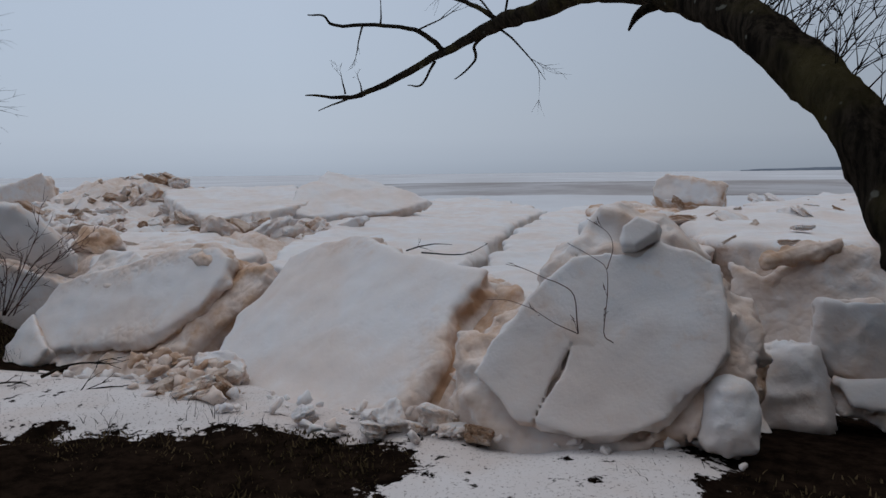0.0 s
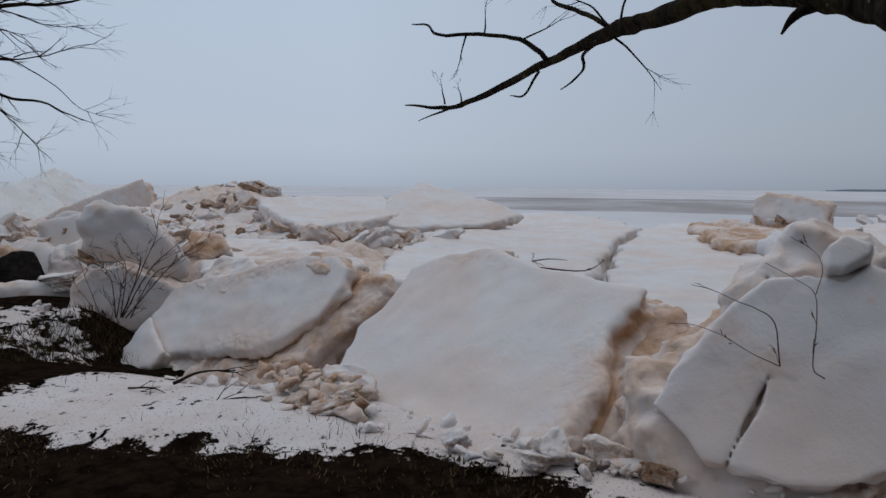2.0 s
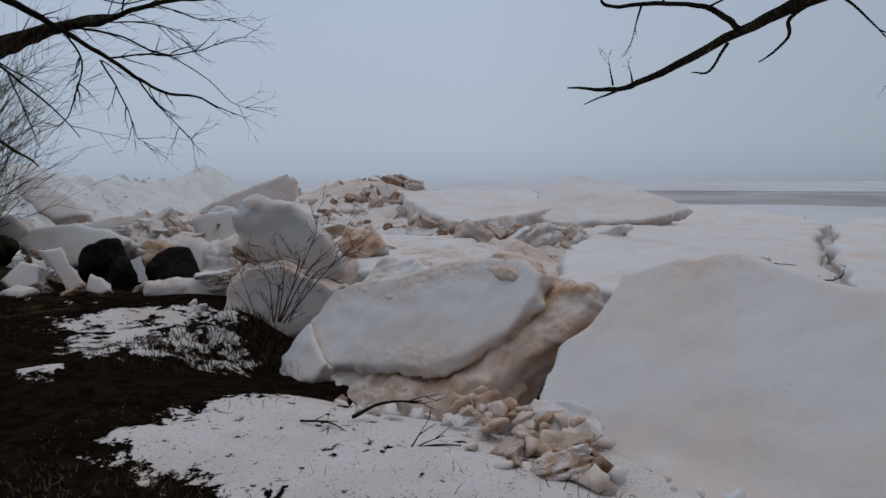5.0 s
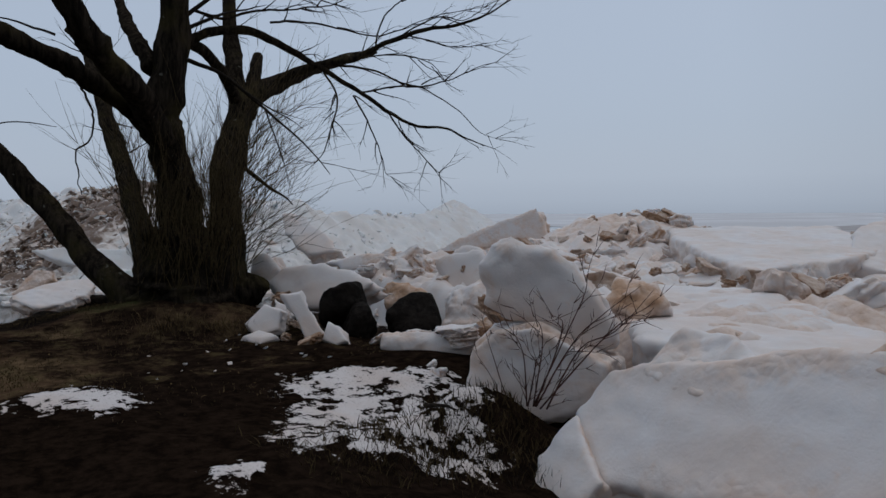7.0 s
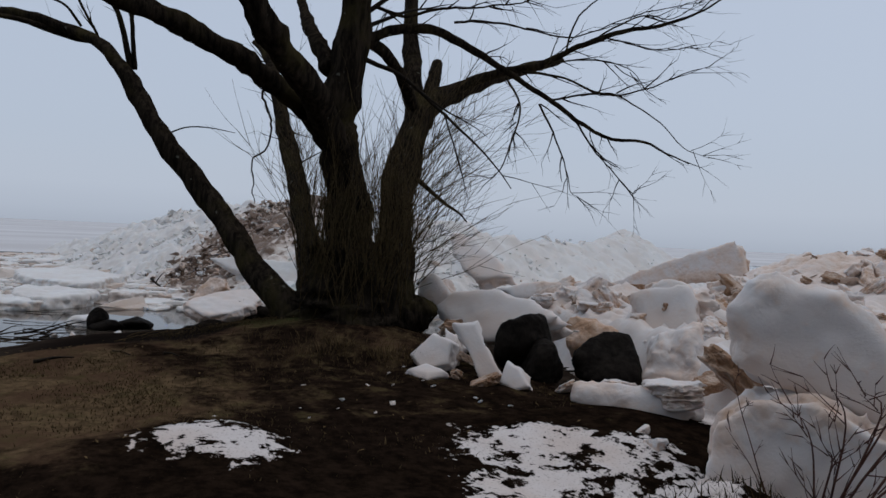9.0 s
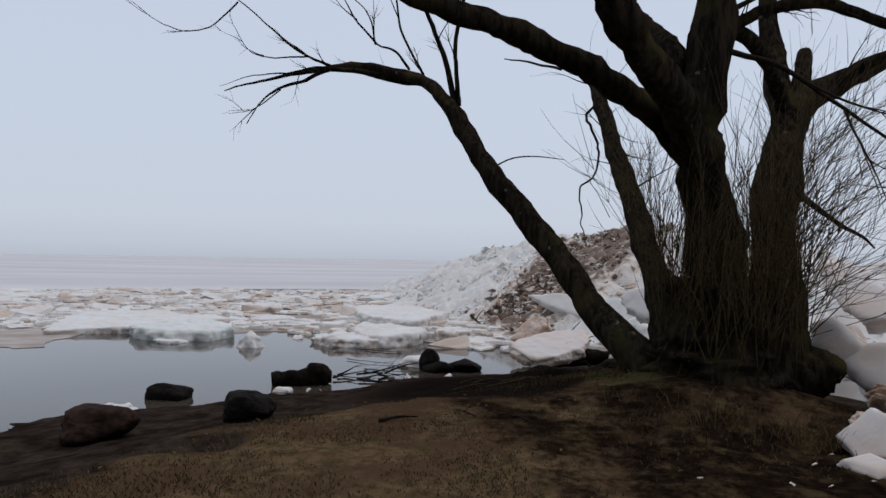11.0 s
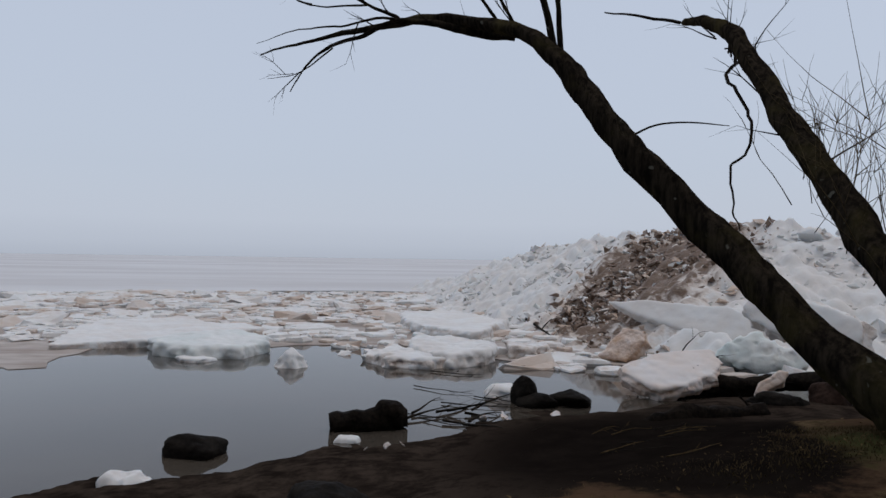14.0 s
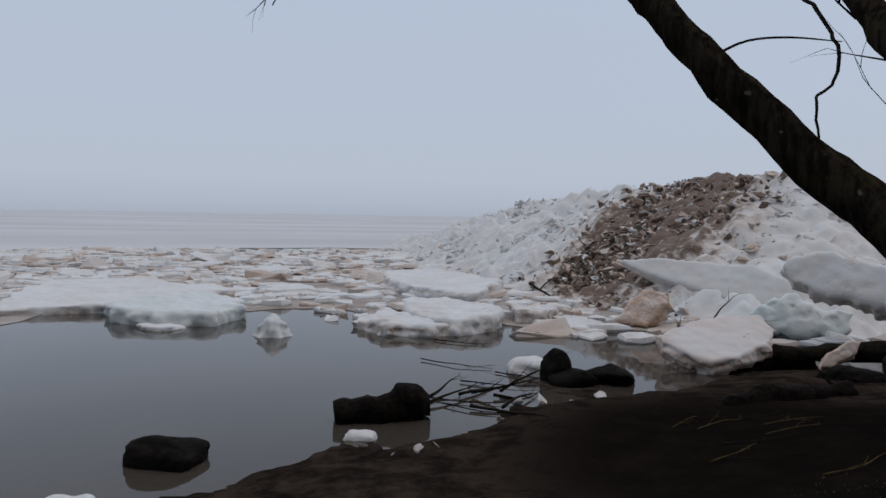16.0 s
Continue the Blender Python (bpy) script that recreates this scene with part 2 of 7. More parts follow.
# ---- building helpers ----
def fbm(x, y, z, octaves=4, h=0.9):
    return noise.fractal(Vector((x, y, z)), h, 2.1, octaves)


def link_mesh(name, verts, faces, material, parent=None, label="", smooth=True, attrs=None):
    me = bpy.data.meshes.new(name)
    me.from_pydata([tuple(v) for v in verts], [], faces)
    me.materials.append(material)
    if smooth:
        me.polygons.foreach_set("use_smooth", [True] * len(me.polygons))
    for key, values in (attrs or {}).items():
        a = me.attributes.new(key, "FLOAT", "POINT")
        a.data.foreach_set("value", np.asarray(values, dtype=np.float32))
    me.update()
    ob = new(name, me)
    if parent:
        ob.parent = parent
    if label:
        ob["label"] = label
    return ob


def frame_from_normal(n):
    n = Vector(n).normalized()
    if abs(n.z) < 0.98:
        x = Vector((0, 0, 1)).cross(n).normalized()
    else:
        x = (Vector((1, 0, 0)) - n * n.x).normalized()
    y = n.cross(x)
    return Matrix((x, y, n)).transposed().to_4x4()


def resample(outline, count):
    pts = [Vector((*p, 0)) for p in outline]
    out, total = [], sum((pts[i] - pts[i - 1]).length for i in range(len(pts)))
    step, carry = total / count, 0.0
    for i in range(len(pts)):
        a, b = pts[i - 1], pts[i]
        seg = (b - a).length
        s = carry
        while s < seg - 1e-9:
            out.append(a.lerp(b, s / seg))
            s += step
        carry = s - seg
    return out


def lattice(ix, iy, iz, seed):
    """A random number from -1 to 1 for each point of a grid of whole numbers."""
    h = (ix * 374761393 + iy * 668265263 + iz * 1440662683 + seed * 974711) & 0xFFFFFFFF
    h = ((h ^ (h >> 13)) * 1274126177) & 0xFFFFFFFF
    h = ((h ^ (h >> 16)) * 2246822519) & 0xFFFFFFFF
    return ((h ^ (h >> 15)) & 0xFFFF) / 32767.5 - 1.0


def soft_noise(x, y, z, seed=0):
    """Smooth noise from -1 to 1 over whole arrays."""
    fx, fy, fz = np.floor(x), np.floor(y), np.floor(z)
    ix, iy, iz = fx.astype(np.int64), fy.astype(np.int64), fz.astype(np.int64)
    u, v, w = x - fx, y - fy, z - fz
    u, v, w = u * u * (3 - 2 * u), v * v * (3 - 2 * v), w * w * (3 - 2 * w)
    out = 0
    for dx in (0, 1):
        for dy in (0, 1):
            for dz in (0, 1):
                out = out + lattice(ix + dx, iy + dy, iz + dz, seed) * (u if dx else 1 - u) * (v if dy else 1 - v) * (w if dz else 1 - w)
    return out


def soft_fbm(x, y, z, seed=0, octaves=3):
    out, amp = 0, 1.0
    for k in range(octaves):
        out = out + amp * soft_noise(x * 2.03 ** k, y * 2.03 ** k, z * 2.03 ** k, seed + 17 * k)
        amp *= 0.5
    return out / 1.6


def ease(v, a, b):
    t = np.clip((v - a) / (b - a), 0, 1)
    return t * t * (3 - 2 * t)


def polygon_field(x, y, pts):
    """Distance to the edge of an outline, negative inside."""
    best = np.full(x.shape, 1e9)
    odd = np.zeros(x.shape, bool)
    for (ax, ay), (bx, by) in zip(pts, pts[1:] + pts[:1]):
        dx, dy = bx - ax, by - ay
        t = np.clip(((x - ax) * dx + (y - ay) * dy) / max(dx * dx + dy * dy, 1e-9), 0, 1)
        best = np.minimum(best, (x - ax - t * dx) ** 2 + (y - ay - t * dy) ** 2)
        if ay != by:
            odd ^= ((ay > y) != (by > y)) & (x < (bx - ax) * (y - ay) / (by - ay) + ax)
    best = np.sqrt(best)
    return np.where(odd, -best, best)


def net(field, origin, cell):
    """The surface where a field over a box changes its sign, as points and quads."""
    dims = np.array(field.shape) - 1
    total, count = np.zeros((*dims, 3)), np.zeros(dims)
    crossings = []
    for axis in range(3):
        f = np.moveaxis(field, axis, 0)
        p, q = f[:-1], f[1:]
        cross = (p < 0) != (q < 0)
        t = np.where(cross, p / np.where(cross, p - q, 1), 0)
        crossings.append((np.moveaxis(cross, 0, axis), np.moveaxis(cross & (p < 0), 0, axis)))
        cross, t = np.moveaxis(cross, 0, axis), np.moveaxis(t, 0, axis)
        others = [k for k in range(3) if k != axis]
        for da in (0, 1):
            for db in (0, 1):
                cut = [slice(None)] * 3
                cut[others[0]] = slice(da, da + dims[others[0]])
                cut[others[1]] = slice(db, db + dims[others[1]])
                c = cross[tuple(cut)]
                count += c
                total[..., axis] += np.where(c, t[tuple(cut)], 0)
                total[..., others[0]] += c * da
                total[..., others[1]] += c * db
    live = count > 0
    index = np.full(dims, -1)
    index[live] = np.arange(live.sum())
    verts = (np.argwhere(live) + total[live] / count[live][:, None]) * cell + origin
    quads = []
    for axis in range(3):
        order = (axis, (axis + 1) % 3, (axis + 2) % 3)
        c = np.transpose(crossings[axis][0], order)[:, 1:-1, 1:-1]
        out = np.transpose(crossings[axis][1], order)[:, 1:-1, 1:-1]
        idx = np.transpose(index, order)
        ring = np.stack([idx[:, :-1, :-1], idx[:, 1:, :-1], idx[:, 1:, 1:], idx[:, :-1, 1:]], -1)
        quads += [ring[c & out], ring[c & ~out][:, ::-1]]
    return verts, np.vstack(quads)


def slab_data(outline, th, seed, jag=0.06, rough=0.03, res=0.07, edge=0.07, side_dirt=0.7, top_dirt=0.0, clear=0.0, lean=0.12, crumble=1.0, shear=(0, 0), cracks=(), blobs=(), fine=22.0, worn=0.0):
    """A broken, half-melted floe: the outline of its upper face, its thickness below, rounded edges, layered crumbled sides,
    cracks (line, half width, depth) and lumps of soft snow (x, y, z, three radii) grown onto it."""
    key = int(seed * 10)
    pts = [tuple(p) for p in outline]
    reach = 0.12 + jag + max(0.0, -lean) * th
    lo = np.array([min(p[0] for p in pts) - reach + min(0, shear[0]) * th, min(p[1] for p in pts) - reach + min(0, shear[1]) * th, -th - 0.22])
    hi = np.array([max(p[0] for p in pts) + reach + max(0, shear[0]) * th, max(p[1] for p in pts) + reach + max(0, shear[1]) * th, 0.14])
    for bx, by, bz, ra, rb, rc in blobs:
        lo = np.minimum(lo, (bx - ra - 0.1, by - rb - 0.1, bz - rc - 0.1))
        hi = np.maximum(hi, (bx + ra + 0.1, by + rb + 0.1, bz + rc + 0.1))
    cell = np.array([res, res, min(res, max(0.02, th / 7))])
    volume = np.prod((hi - lo) / cell)
    if volume > 420000:
        cell = cell * (volume / 420000) ** (1 / 3)
    dims = np.ceil((hi - lo) / cell).astype(int) + 2
    gx, gy, gz = np.meshgrid(*[lo[k] - cell[k] * 0.5 + cell[k] * np.arange(dims[k]) for k in range(3)], indexing="ij")
    round_off = min(edge, th * 0.45)

    def flat_part(x, y, z):
        d2 = polygon_field(x - shear[0] * -z, y - shear[1] * -z, pts) + lean * np.clip(-z, 0, th)
        return d2 + jag * (0.8 * soft_noise(x * 2.1, y * 2.1, z * 1.2, key) + 0.45 * soft_noise(x * 6.3, y * 6.3, z * 3.0, key + 3))

    def details(x, y, z, d2):
        side = np.maximum(ease(d2, -0.14, -0.02) * ease(-z, 0.0, min(0.10, th * 0.3)), worn)
        strata = soft_noise(x * 1.1, y * 1.1, z * 15 + 0.8 * soft_noise(x * 2, y * 2, z, key + 5), key + 7)
        lump = soft_fbm(x * 2.3, y * 2.3, z * 2.8, key + 9)
        pits = np.abs(soft_noise(x * 5.5, y * 5.5, z * 6.5, key + 11))
        return side, strata, lump, pits

    def body(x, y, z):
        d2 = flat_part(x, y, z)
        cap = np.maximum(z, -th - z)
        qa, qb = d2 + round_off, cap + round_off
        d = np.hypot(np.maximum(qa, 0), np.maximum(qb, 0)) + np.minimum(np.maximum(qa, qb), 0) - round_off
        for bx, by, bz, ra, rb, rc in blobs:
            k = np.sqrt(((x - bx) / ra) ** 2 + ((y - by) / rb) ** 2 + ((z - bz) / rc) ** 2)
            e = (k - 1) * min(ra, rb, rc)
            h = np.clip(0.5 + 0.5 * (d - e) / 0.09, 0, 1)
            d = d + (e - d) * h - 0.09 * h * (1 - h)
        return d, d2

    d, d2 = body(gx, gy, gz)
    band = np.abs(d) < 0.3
    x, y, z = gx[band], gy[band], gz[band]
    side, strata, lump, pits = details(x, y, z, d2[band])
    swell = rough * (1.2 * soft_fbm(x * 1.1, y * 1.1, z * 1.1, key + 21, 3) + 0.28 * soft_noise(x * 8, y * 8, z * 8, key + 23))
    work = crumble * side * (0.10 * lump + 0.045 * strata + 0.09 * (pits - 0.3) + 0.035 * np.abs(soft_noise(x * 11, y * 11, z * 13, key + 24)) + 0.022 * soft_noise(x * fine, y * fine, z * fine, key + 25))
    dd = d[band] + swell + work
    for line, half, deep in cracks:
        away = np.full(x.shape, 1e9)
        for (ax, ay), (bx, by) in zip(line, line[1:]):
            ux, uy = bx - ax, by - ay
            t = np.clip(((x - ax) * ux + (y - ay) * uy) / (ux * ux + uy * uy), 0, 1)
            away = np.minimum(away, np.hypot(x - ax - t * ux + 0.02 * soft_noise(x * 9, y * 9, z * 3, key + 27), y - ay - t * uy))
        dd = np.maximum(dd, np.minimum(half * (1 + 0.5 * soft_noise(x * 7, y * 7, z * 2, key + 28)) - away, deep + z))
    d = d.copy()
    d[band] = dd
    for k in range(3):
        sl = [slice(None)] * 3
        for e in (0, -1):
            sl[k] = e
            d[tuple(sl)] = np.maximum(d[tuple(sl)], 0.01)
    verts, faces = net(d, lo - cell * 0.5, cell)
    x, y, z = verts.T
    _, d2 = body(x, y, z)
    side, strata, lump, pits = details(x, y, z, d2)
    blotch = soft_fbm(x * 1.3, y * 1.3, z * 1.3, key + 31, 3)
    rim = ease(d2, -0.38, -0.03) * (1 - side)
    dirt = top_dirt * (0.8 + 0.8 * blotch) + side_dirt * (side * (0.66 + 0.5 * strata + 0.5 * lump + 0.5 * (0.28 - pits)) + 0.42 * rim * np.clip(0.55 + 1.2 * blotch, 0, 1.3))
    glass = clear + 0.25 * side * (lump + 0.2)
    return verts.tolist(), faces.tolist(), dirt.tolist(), glass.tolist()


def ice_slab(centre, normal, th, outline, seed, label, material=None, name="ice_slab", group="", turn=0.0, **kw):
    v, f, d, g = slab_data(outline, th, seed, **kw)
    ob = link_mesh(name, v, f, material or ICE, attrs={"dirt": d, "clear": g})
    ob.matrix_world = Matrix.Translation(centre) @ frame_from_normal(normal) @ pose(0, 0, 0, 0, 0, turn)
    return tagged(ob, label, "ice slab" if name == "ice_slab" else name.replace("_", " "), group)


def chunk_data(seed, cuts=2, flat=1.0, rough=0.10, soft=0.14):
    """A broken lump of about one metre: a hull of random points with rounded, uneven faces."""
    rnd = random.Random(seed)
    bm = bmesh.new()
    for _ in range(13):
        p = Vector((rnd.uniform(-1, 1), rnd.uniform(-1, 1), rnd.uniform(-1, 1)))
        p = p / max(abs(p.x), abs(p.y), abs(p.z)) * rnd.uniform(0.75, 1.0)
        bm.verts.new((p.x * 0.5, p.y * 0.42, p.z * 0.38 * flat))
    res = bmesh.ops.convex_hull(bm, input=bm.verts)
    bmesh.ops.delete(bm, geom=[g for g in res["geom_interior"] if isinstance(g, bmesh.types.BMVert)], context="VERTS")
    bmesh.ops.triangulate(bm, faces=bm.faces)
    for k in range(cuts):
        bmesh.ops.subdivide_edges(bm, edges=bm.edges, cuts=1, use_grid_fill=True, smooth=0.0)
        bmesh.ops.triangulate(bm, faces=bm.faces)
        bmesh.ops.smooth_vert(bm, verts=bm.verts, factor=soft, use_axis_x=True, use_axis_y=True, use_axis_z=True)
    bm.normal_update()
    for v in bm.verts:
        v.co += v.normal * (fbm(v.co.x * 2.6 + seed, v.co.y * 2.6, v.co.z * 2.6, 4) * rough + (0.25 - abs(fbm(v.co.x * 6 + seed, v.co.y * 6, v.co.z * 6, 3))) * rough * 0.6)
    bm.verts.index_update()
    verts = np.array([v.co[:] for v in bm.verts])
    faces = np.array([[v.index for v in f.verts] for f in bm.faces])
    bm.free()
    return verts, faces


SMALL = [chunk_data(300 + i, 1, 1.0 if i % 3 else 0.55, 0.14, 0.25) for i in range(14)]


def shard_data(seed):
    """A small angular broken piece of ice, about one metre long."""
    rnd = random.Random(seed)
    bm = bmesh.new()
    for _ in range(11):
        bm.verts.new((rnd.gauss(0, 0.27), rnd.gauss(0, 0.22), rnd.gauss(0, 0.18)))
    res = bmesh.ops.convex_hull(bm, input=bm.verts)
    bmesh.ops.delete(bm, geom=[g for g in res["geom_interior"] if isinstance(g, bmesh.types.BMVert)], context="VERTS")
    bmesh.ops.triangulate(bm, faces=bm.faces)
    bm.verts.index_update()
    out = np.array([v.co[:] for v in bm.verts]), np.array([[v.index for v in f.verts] for f in bm.faces])
    bm.free()
    return out


SHARDS = [shard_data(900 + i) for i in range(24)]


def plate_data(seed):
    """A thin angular plate of drift ice, one metre across."""
    rnd = random.Random(seed)
    n = rnd.randint(6, 9)
    rim = [(math.cos(6.283 * (i + rnd.uniform(-0.3, 0.3)) / n) * rnd.uniform(0.34, 0.55), math.sin(6.283 * (i + rnd.uniform(-0.3, 0.3)) / n) * rnd.uniform(0.34, 0.55)) for i in range(n)]
    v = [(0, 0, 0.5)] + [(x * 0.9, y * 0.9, 0.5 + rnd.uniform(-0.15, 0.1)) for x, y in rim] + [(x, y, 0.1) for x, y in rim] + [(x * 0.85, y * 0.85, -0.6) for x, y in rim]
    f = []
    for i in range(n):
        j = (i + 1) % n
        f.append((0, 1 + i, 1 + j))
        for a in (1, 1 + n):
            f += [(a + i, a + n + i, a + n + j), (a + i, a + n + j, a + j)]
    return np.array(v), np.array(f)


PLATES = [plate_data(500 + i) for i in range(16)]


class Heap:
    """Gathers many lumps into one mesh."""

    def __init__(self):
        self.v, self.f, self.d, self.g, self.n = [], [], [], [], 0

    def add(self, proto, m, dirt=0.0, clear=0.0):
        v, f = proto
        a = np.array(m)
        self.v.append(v @ a[:3, :3].T + a[:3, 3])
        self.f.append(f + self.n)
        self.d.append(np.full(len(v), dirt))
        self.g.append(np.full(len(v), clear))
        self.n += len(v)

    def build(self, name, material, smooth=False):
        v = np.vstack(self.v)
        f = np.vstack(self.f)
        me = bpy.data.meshes.new(name)
        me.vertices.add(len(v))
        me.vertices.foreach_set("co", v.ravel())
        me.loops.add(f.size)
        me.loops.foreach_set("vertex_index", f.ravel())
        me.polygons.add(len(f))
        me.polygons.foreach_set("loop_start", np.arange(0, f.size, 3))
        me.polygons.foreach_set("use_smooth", np.full(len(f), smooth, dtype=bool))
        for key, vals in (("dirt", self.d), ("clear", self.g)):
            at = me.attributes.new(key, "FLOAT", "POINT")
            at.data.foreach_set("value", np.concatenate(vals).astype(np.float32))
        me.materials.append(material)
        me.update(calc_edges=True)
        me.validate()
        return new(name, me)


def tumble(rnd, x, y, z, s, flat=1.0):
    return Matrix.LocRotScale((x, y, z), Euler((rnd.uniform(-0.7, 0.7), rnd.uniform(-0.7, 0.7), rnd.uniform(0, 6.28))), (s * rnd.uniform(0.75, 1.3), s * rnd.uniform(0.75, 1.2), s * rnd.uniform(0.7, 1.1) * flat))


def smooth_path(pts, sub):
    """Points (x, y, z, radius) led through a Catmull-Rom curve."""
    p = [np.array(q, float) for q in pts]
    p = [2 * p[0] - p[1]] + p + [2 * p[-1] - p[-2]]
    out = []
    for i in range(1, len(p) - 2):
        for k in range(sub):
            t = k / sub
            out.append(0.5 * (2 * p[i] + (p[i + 1] - p[i - 1]) * t + (2 * p[i - 1] - 5 * p[i] + 4 * p[i + 1] - p[i + 2]) * t * t + (3 * p[i] - p[i - 1] - 3 * p[i + 1] + p[i + 2]) * t ** 3))
    out.append(p[-2])
    return out


class Tubes:
    """Gathers round, tapering stems into one mesh."""

    def __init__(self):
        self.v, self.f = [], []

    def add(self, pts, sides=8, sub=4, wobble=0.0, seed=0, knots=0.0):
        path = smooth_path(pts, sub) if sub > 1 else [np.array(q, float) for q in pts]
        base = len(self.v)
        ref = Vector((0.31, 0.77, 0.55))
        n = len(path)
        for i, q in enumerate(path):
            a, b = path[max(0, i - 1)], path[min(n - 1, i + 1)]
            t = Vector(b[:3] - a[:3])
            t = t.normalized() if t.length > 1e-9 else Vector((0, 0, 1))
            u = (ref - t * ref.dot(t)).normalized()
            ref = u
            w = t.cross(u)
            for k in range(sides):
                ang = 2 * math.pi * k / sides
                r = max(q[3], 0.0015)
                if knots:
                    cxk, syk = math.cos(ang), math.sin(ang)
                    r *= 1 + knots * fbm(cxk * 1.3 + seed, syk * 1.3, i * 0.22 + seed, 4)
                c = Vector(q[:3]) + (u * math.cos(ang) + w * math.sin(ang)) * r
                if wobble:
                    c += Vector((fbm(q[0] * 2 + seed, q[1] * 2, q[2] * 2, 3), fbm(q[1] * 2 + seed, q[2] * 2, q[0] * 2, 3), fbm(q[2] * 2, q[0] * 2 + seed, q[1] * 2, 3))) * wobble
                self.v.append(c)
        for i in range(n - 1):
            for k in range(sides):
                j = (k + 1) % sides
                a, b = base + i * sides, base + (i + 1) * sides
                self.f.append((a + k, a + j, b + j, b + k))
        self.f.append(tuple(base + k for k in reversed(range(sides))))
        self.f.append(tuple(base + (n - 1) * sides + k for k in range(sides)))

    def build(self, name, material, parent=None, label=""):
        return link_mesh(name, self.v, self.f, material, parent, label)


def grow(tubes, rnd, start, way, length, radius, depth, droop=0.0, spread=0.6, kids=3, sides=5, bend=0.22):
    """A branch that wanders, thins out and bears side branches."""
    steps = max(4, int(length / 0.22))
    p, d = Vector(start), Vector(way).normalized()
    pts, joints = [(*p, radius)], []
    for i in range(steps):
        d = (d + Vector((rnd.gauss(0, bend), rnd.gauss(0, bend), rnd.gauss(0, bend) - droop)) * 0.45).normalized()
        p = p + d * (length / steps)
        r = radius * (1 - 0.82 * (i + 1) / steps)
        pts.append((*p, r))
        joints.append((p.copy(), d.copy(), r, (i + 1) / steps))
    tubes.add(pts, sides if radius > 0.012 else 4, 2 if radius > 0.012 else 1)
    if depth > 0:
        for k in range(kids):
            q, dq, r, f = joints[min(len(joints) - 1, int(len(joints) * rnd.uniform(0.25, 0.98)))]
            side = Vector((rnd.gauss(0, 1), rnd.gauss(0, 1), rnd.gauss(0, 0.8)))
            side = (side - dq * side.dot(dq)).normalized()
            grow(tubes, rnd, q, dq + side * spread * rnd.uniform(0.6, 1.3), length * rnd.uniform(0.35, 0.6), max(r * 0.7, 0.004), depth - 1, droop * 1.2, spread, kids, sides, bend)


# ---- shore: ground, water ----
SHORE = [(-6, -40), (-8, -8), (-10.2, -2.2), (-12.3, -0.65), (-13.35, -0.25), (-14.0, 0.15), (-14.35, 0.75), (-14.65, 1.38), (-15.15, 2.1), (-15.65, 2.85), (-16.1, 3.5), (-16.75, 4.15), (-17.2, 5.2), (-17.6, 6.2), (-18.3, 7.2), (-18.4, 8.6), (-16.6, 10.3), (-11.5, 12.0), (0, 12.5), (40, 13), (3000, 40)]


def polyline_distance(x, y, pts, closed=False):
    best = np.full(x.shape, 1e9)
    n = len(pts)
    for i in range(n if closed else n - 1):
        (ax, ay), (bx, by) = pts[i], pts[(i + 1) % n]
        dx, dy = bx - ax, by - ay
        t = np.clip(((x - ax) * dx + (y - ay) * dy) / (dx * dx + dy * dy), 0, 1)
        best = np.minimum(best, np.hypot(x - ax - t * dx, y - ay - t * dy))
    return best


def inside(x, y, pts):
    res = np.zeros(x.shape, bool)
    n = len(pts)
    for i in range(n):
        (ax, ay), (bx, by) = pts[i], pts[(i + 1) % n]
        if ay == by:
            continue
        c = ((ay > y) != (by > y)) & (x < (bx - ax) * (y - ay) / (by - ay) + ax)
        res ^= c
    return res


def step(v, a, b):
    t = np.clip((v - a) / (b - a), 0, 1)
    return t * t * (3 - 2 * t)


def shore_distance(x, y):
    """Metres inland of the water's edge; negative out on the lake."""
    d = polyline_distance(x, y, SHORE)
    land = inside(x, y, SHORE + [(3000, -3000), (-6, -3000)])
    return np.where(land, d, -d)


def ground_height(x, y):
    x, y = np.asarray(x, float), np.asarray(y, float)
    d = shore_distance(x, y)
    top = 0.60 + 0.27 * np.exp(-((x + 12.3) ** 2 + (y - 7.3) ** 2) / 2.6) - 0.12 * np.exp(-((x + 8.8) ** 2 / 4.0 + (y - 7.2) ** 2 / 3.0))
    top = top - 0.42 * step(y, 5.0, 7.9) * step(x, -8.5, -5.2)
    along = np.clip((y - 5.9) / 1.5, 0, 1)
    top = top + (0.05 + 0.27 * along) * np.exp(-((x + 5.98 + 0.15 * along) / 0.38) ** 2) * step(y, 5.2, 6.2) * step(8.3 - y, 0, 0.8)
    top = top + 0.13 * np.exp(-((x + 5.95) ** 2 / 0.22 + (y - 7.65) ** 2 / 0.3))
    top = top - 0.26 * np.exp(-((x + 3.7) ** 2 / 1.1 + (y - 6.9) ** 2 / 0.3))
    bank = top * (0.28 * step(d, -0.5, 1.0) + 0.72 * step(d, 1.0, 4.2))
    bed = -1.2 * step(-d, 0.0, 7.0)
    return np.where(d > 0, bank, bed)


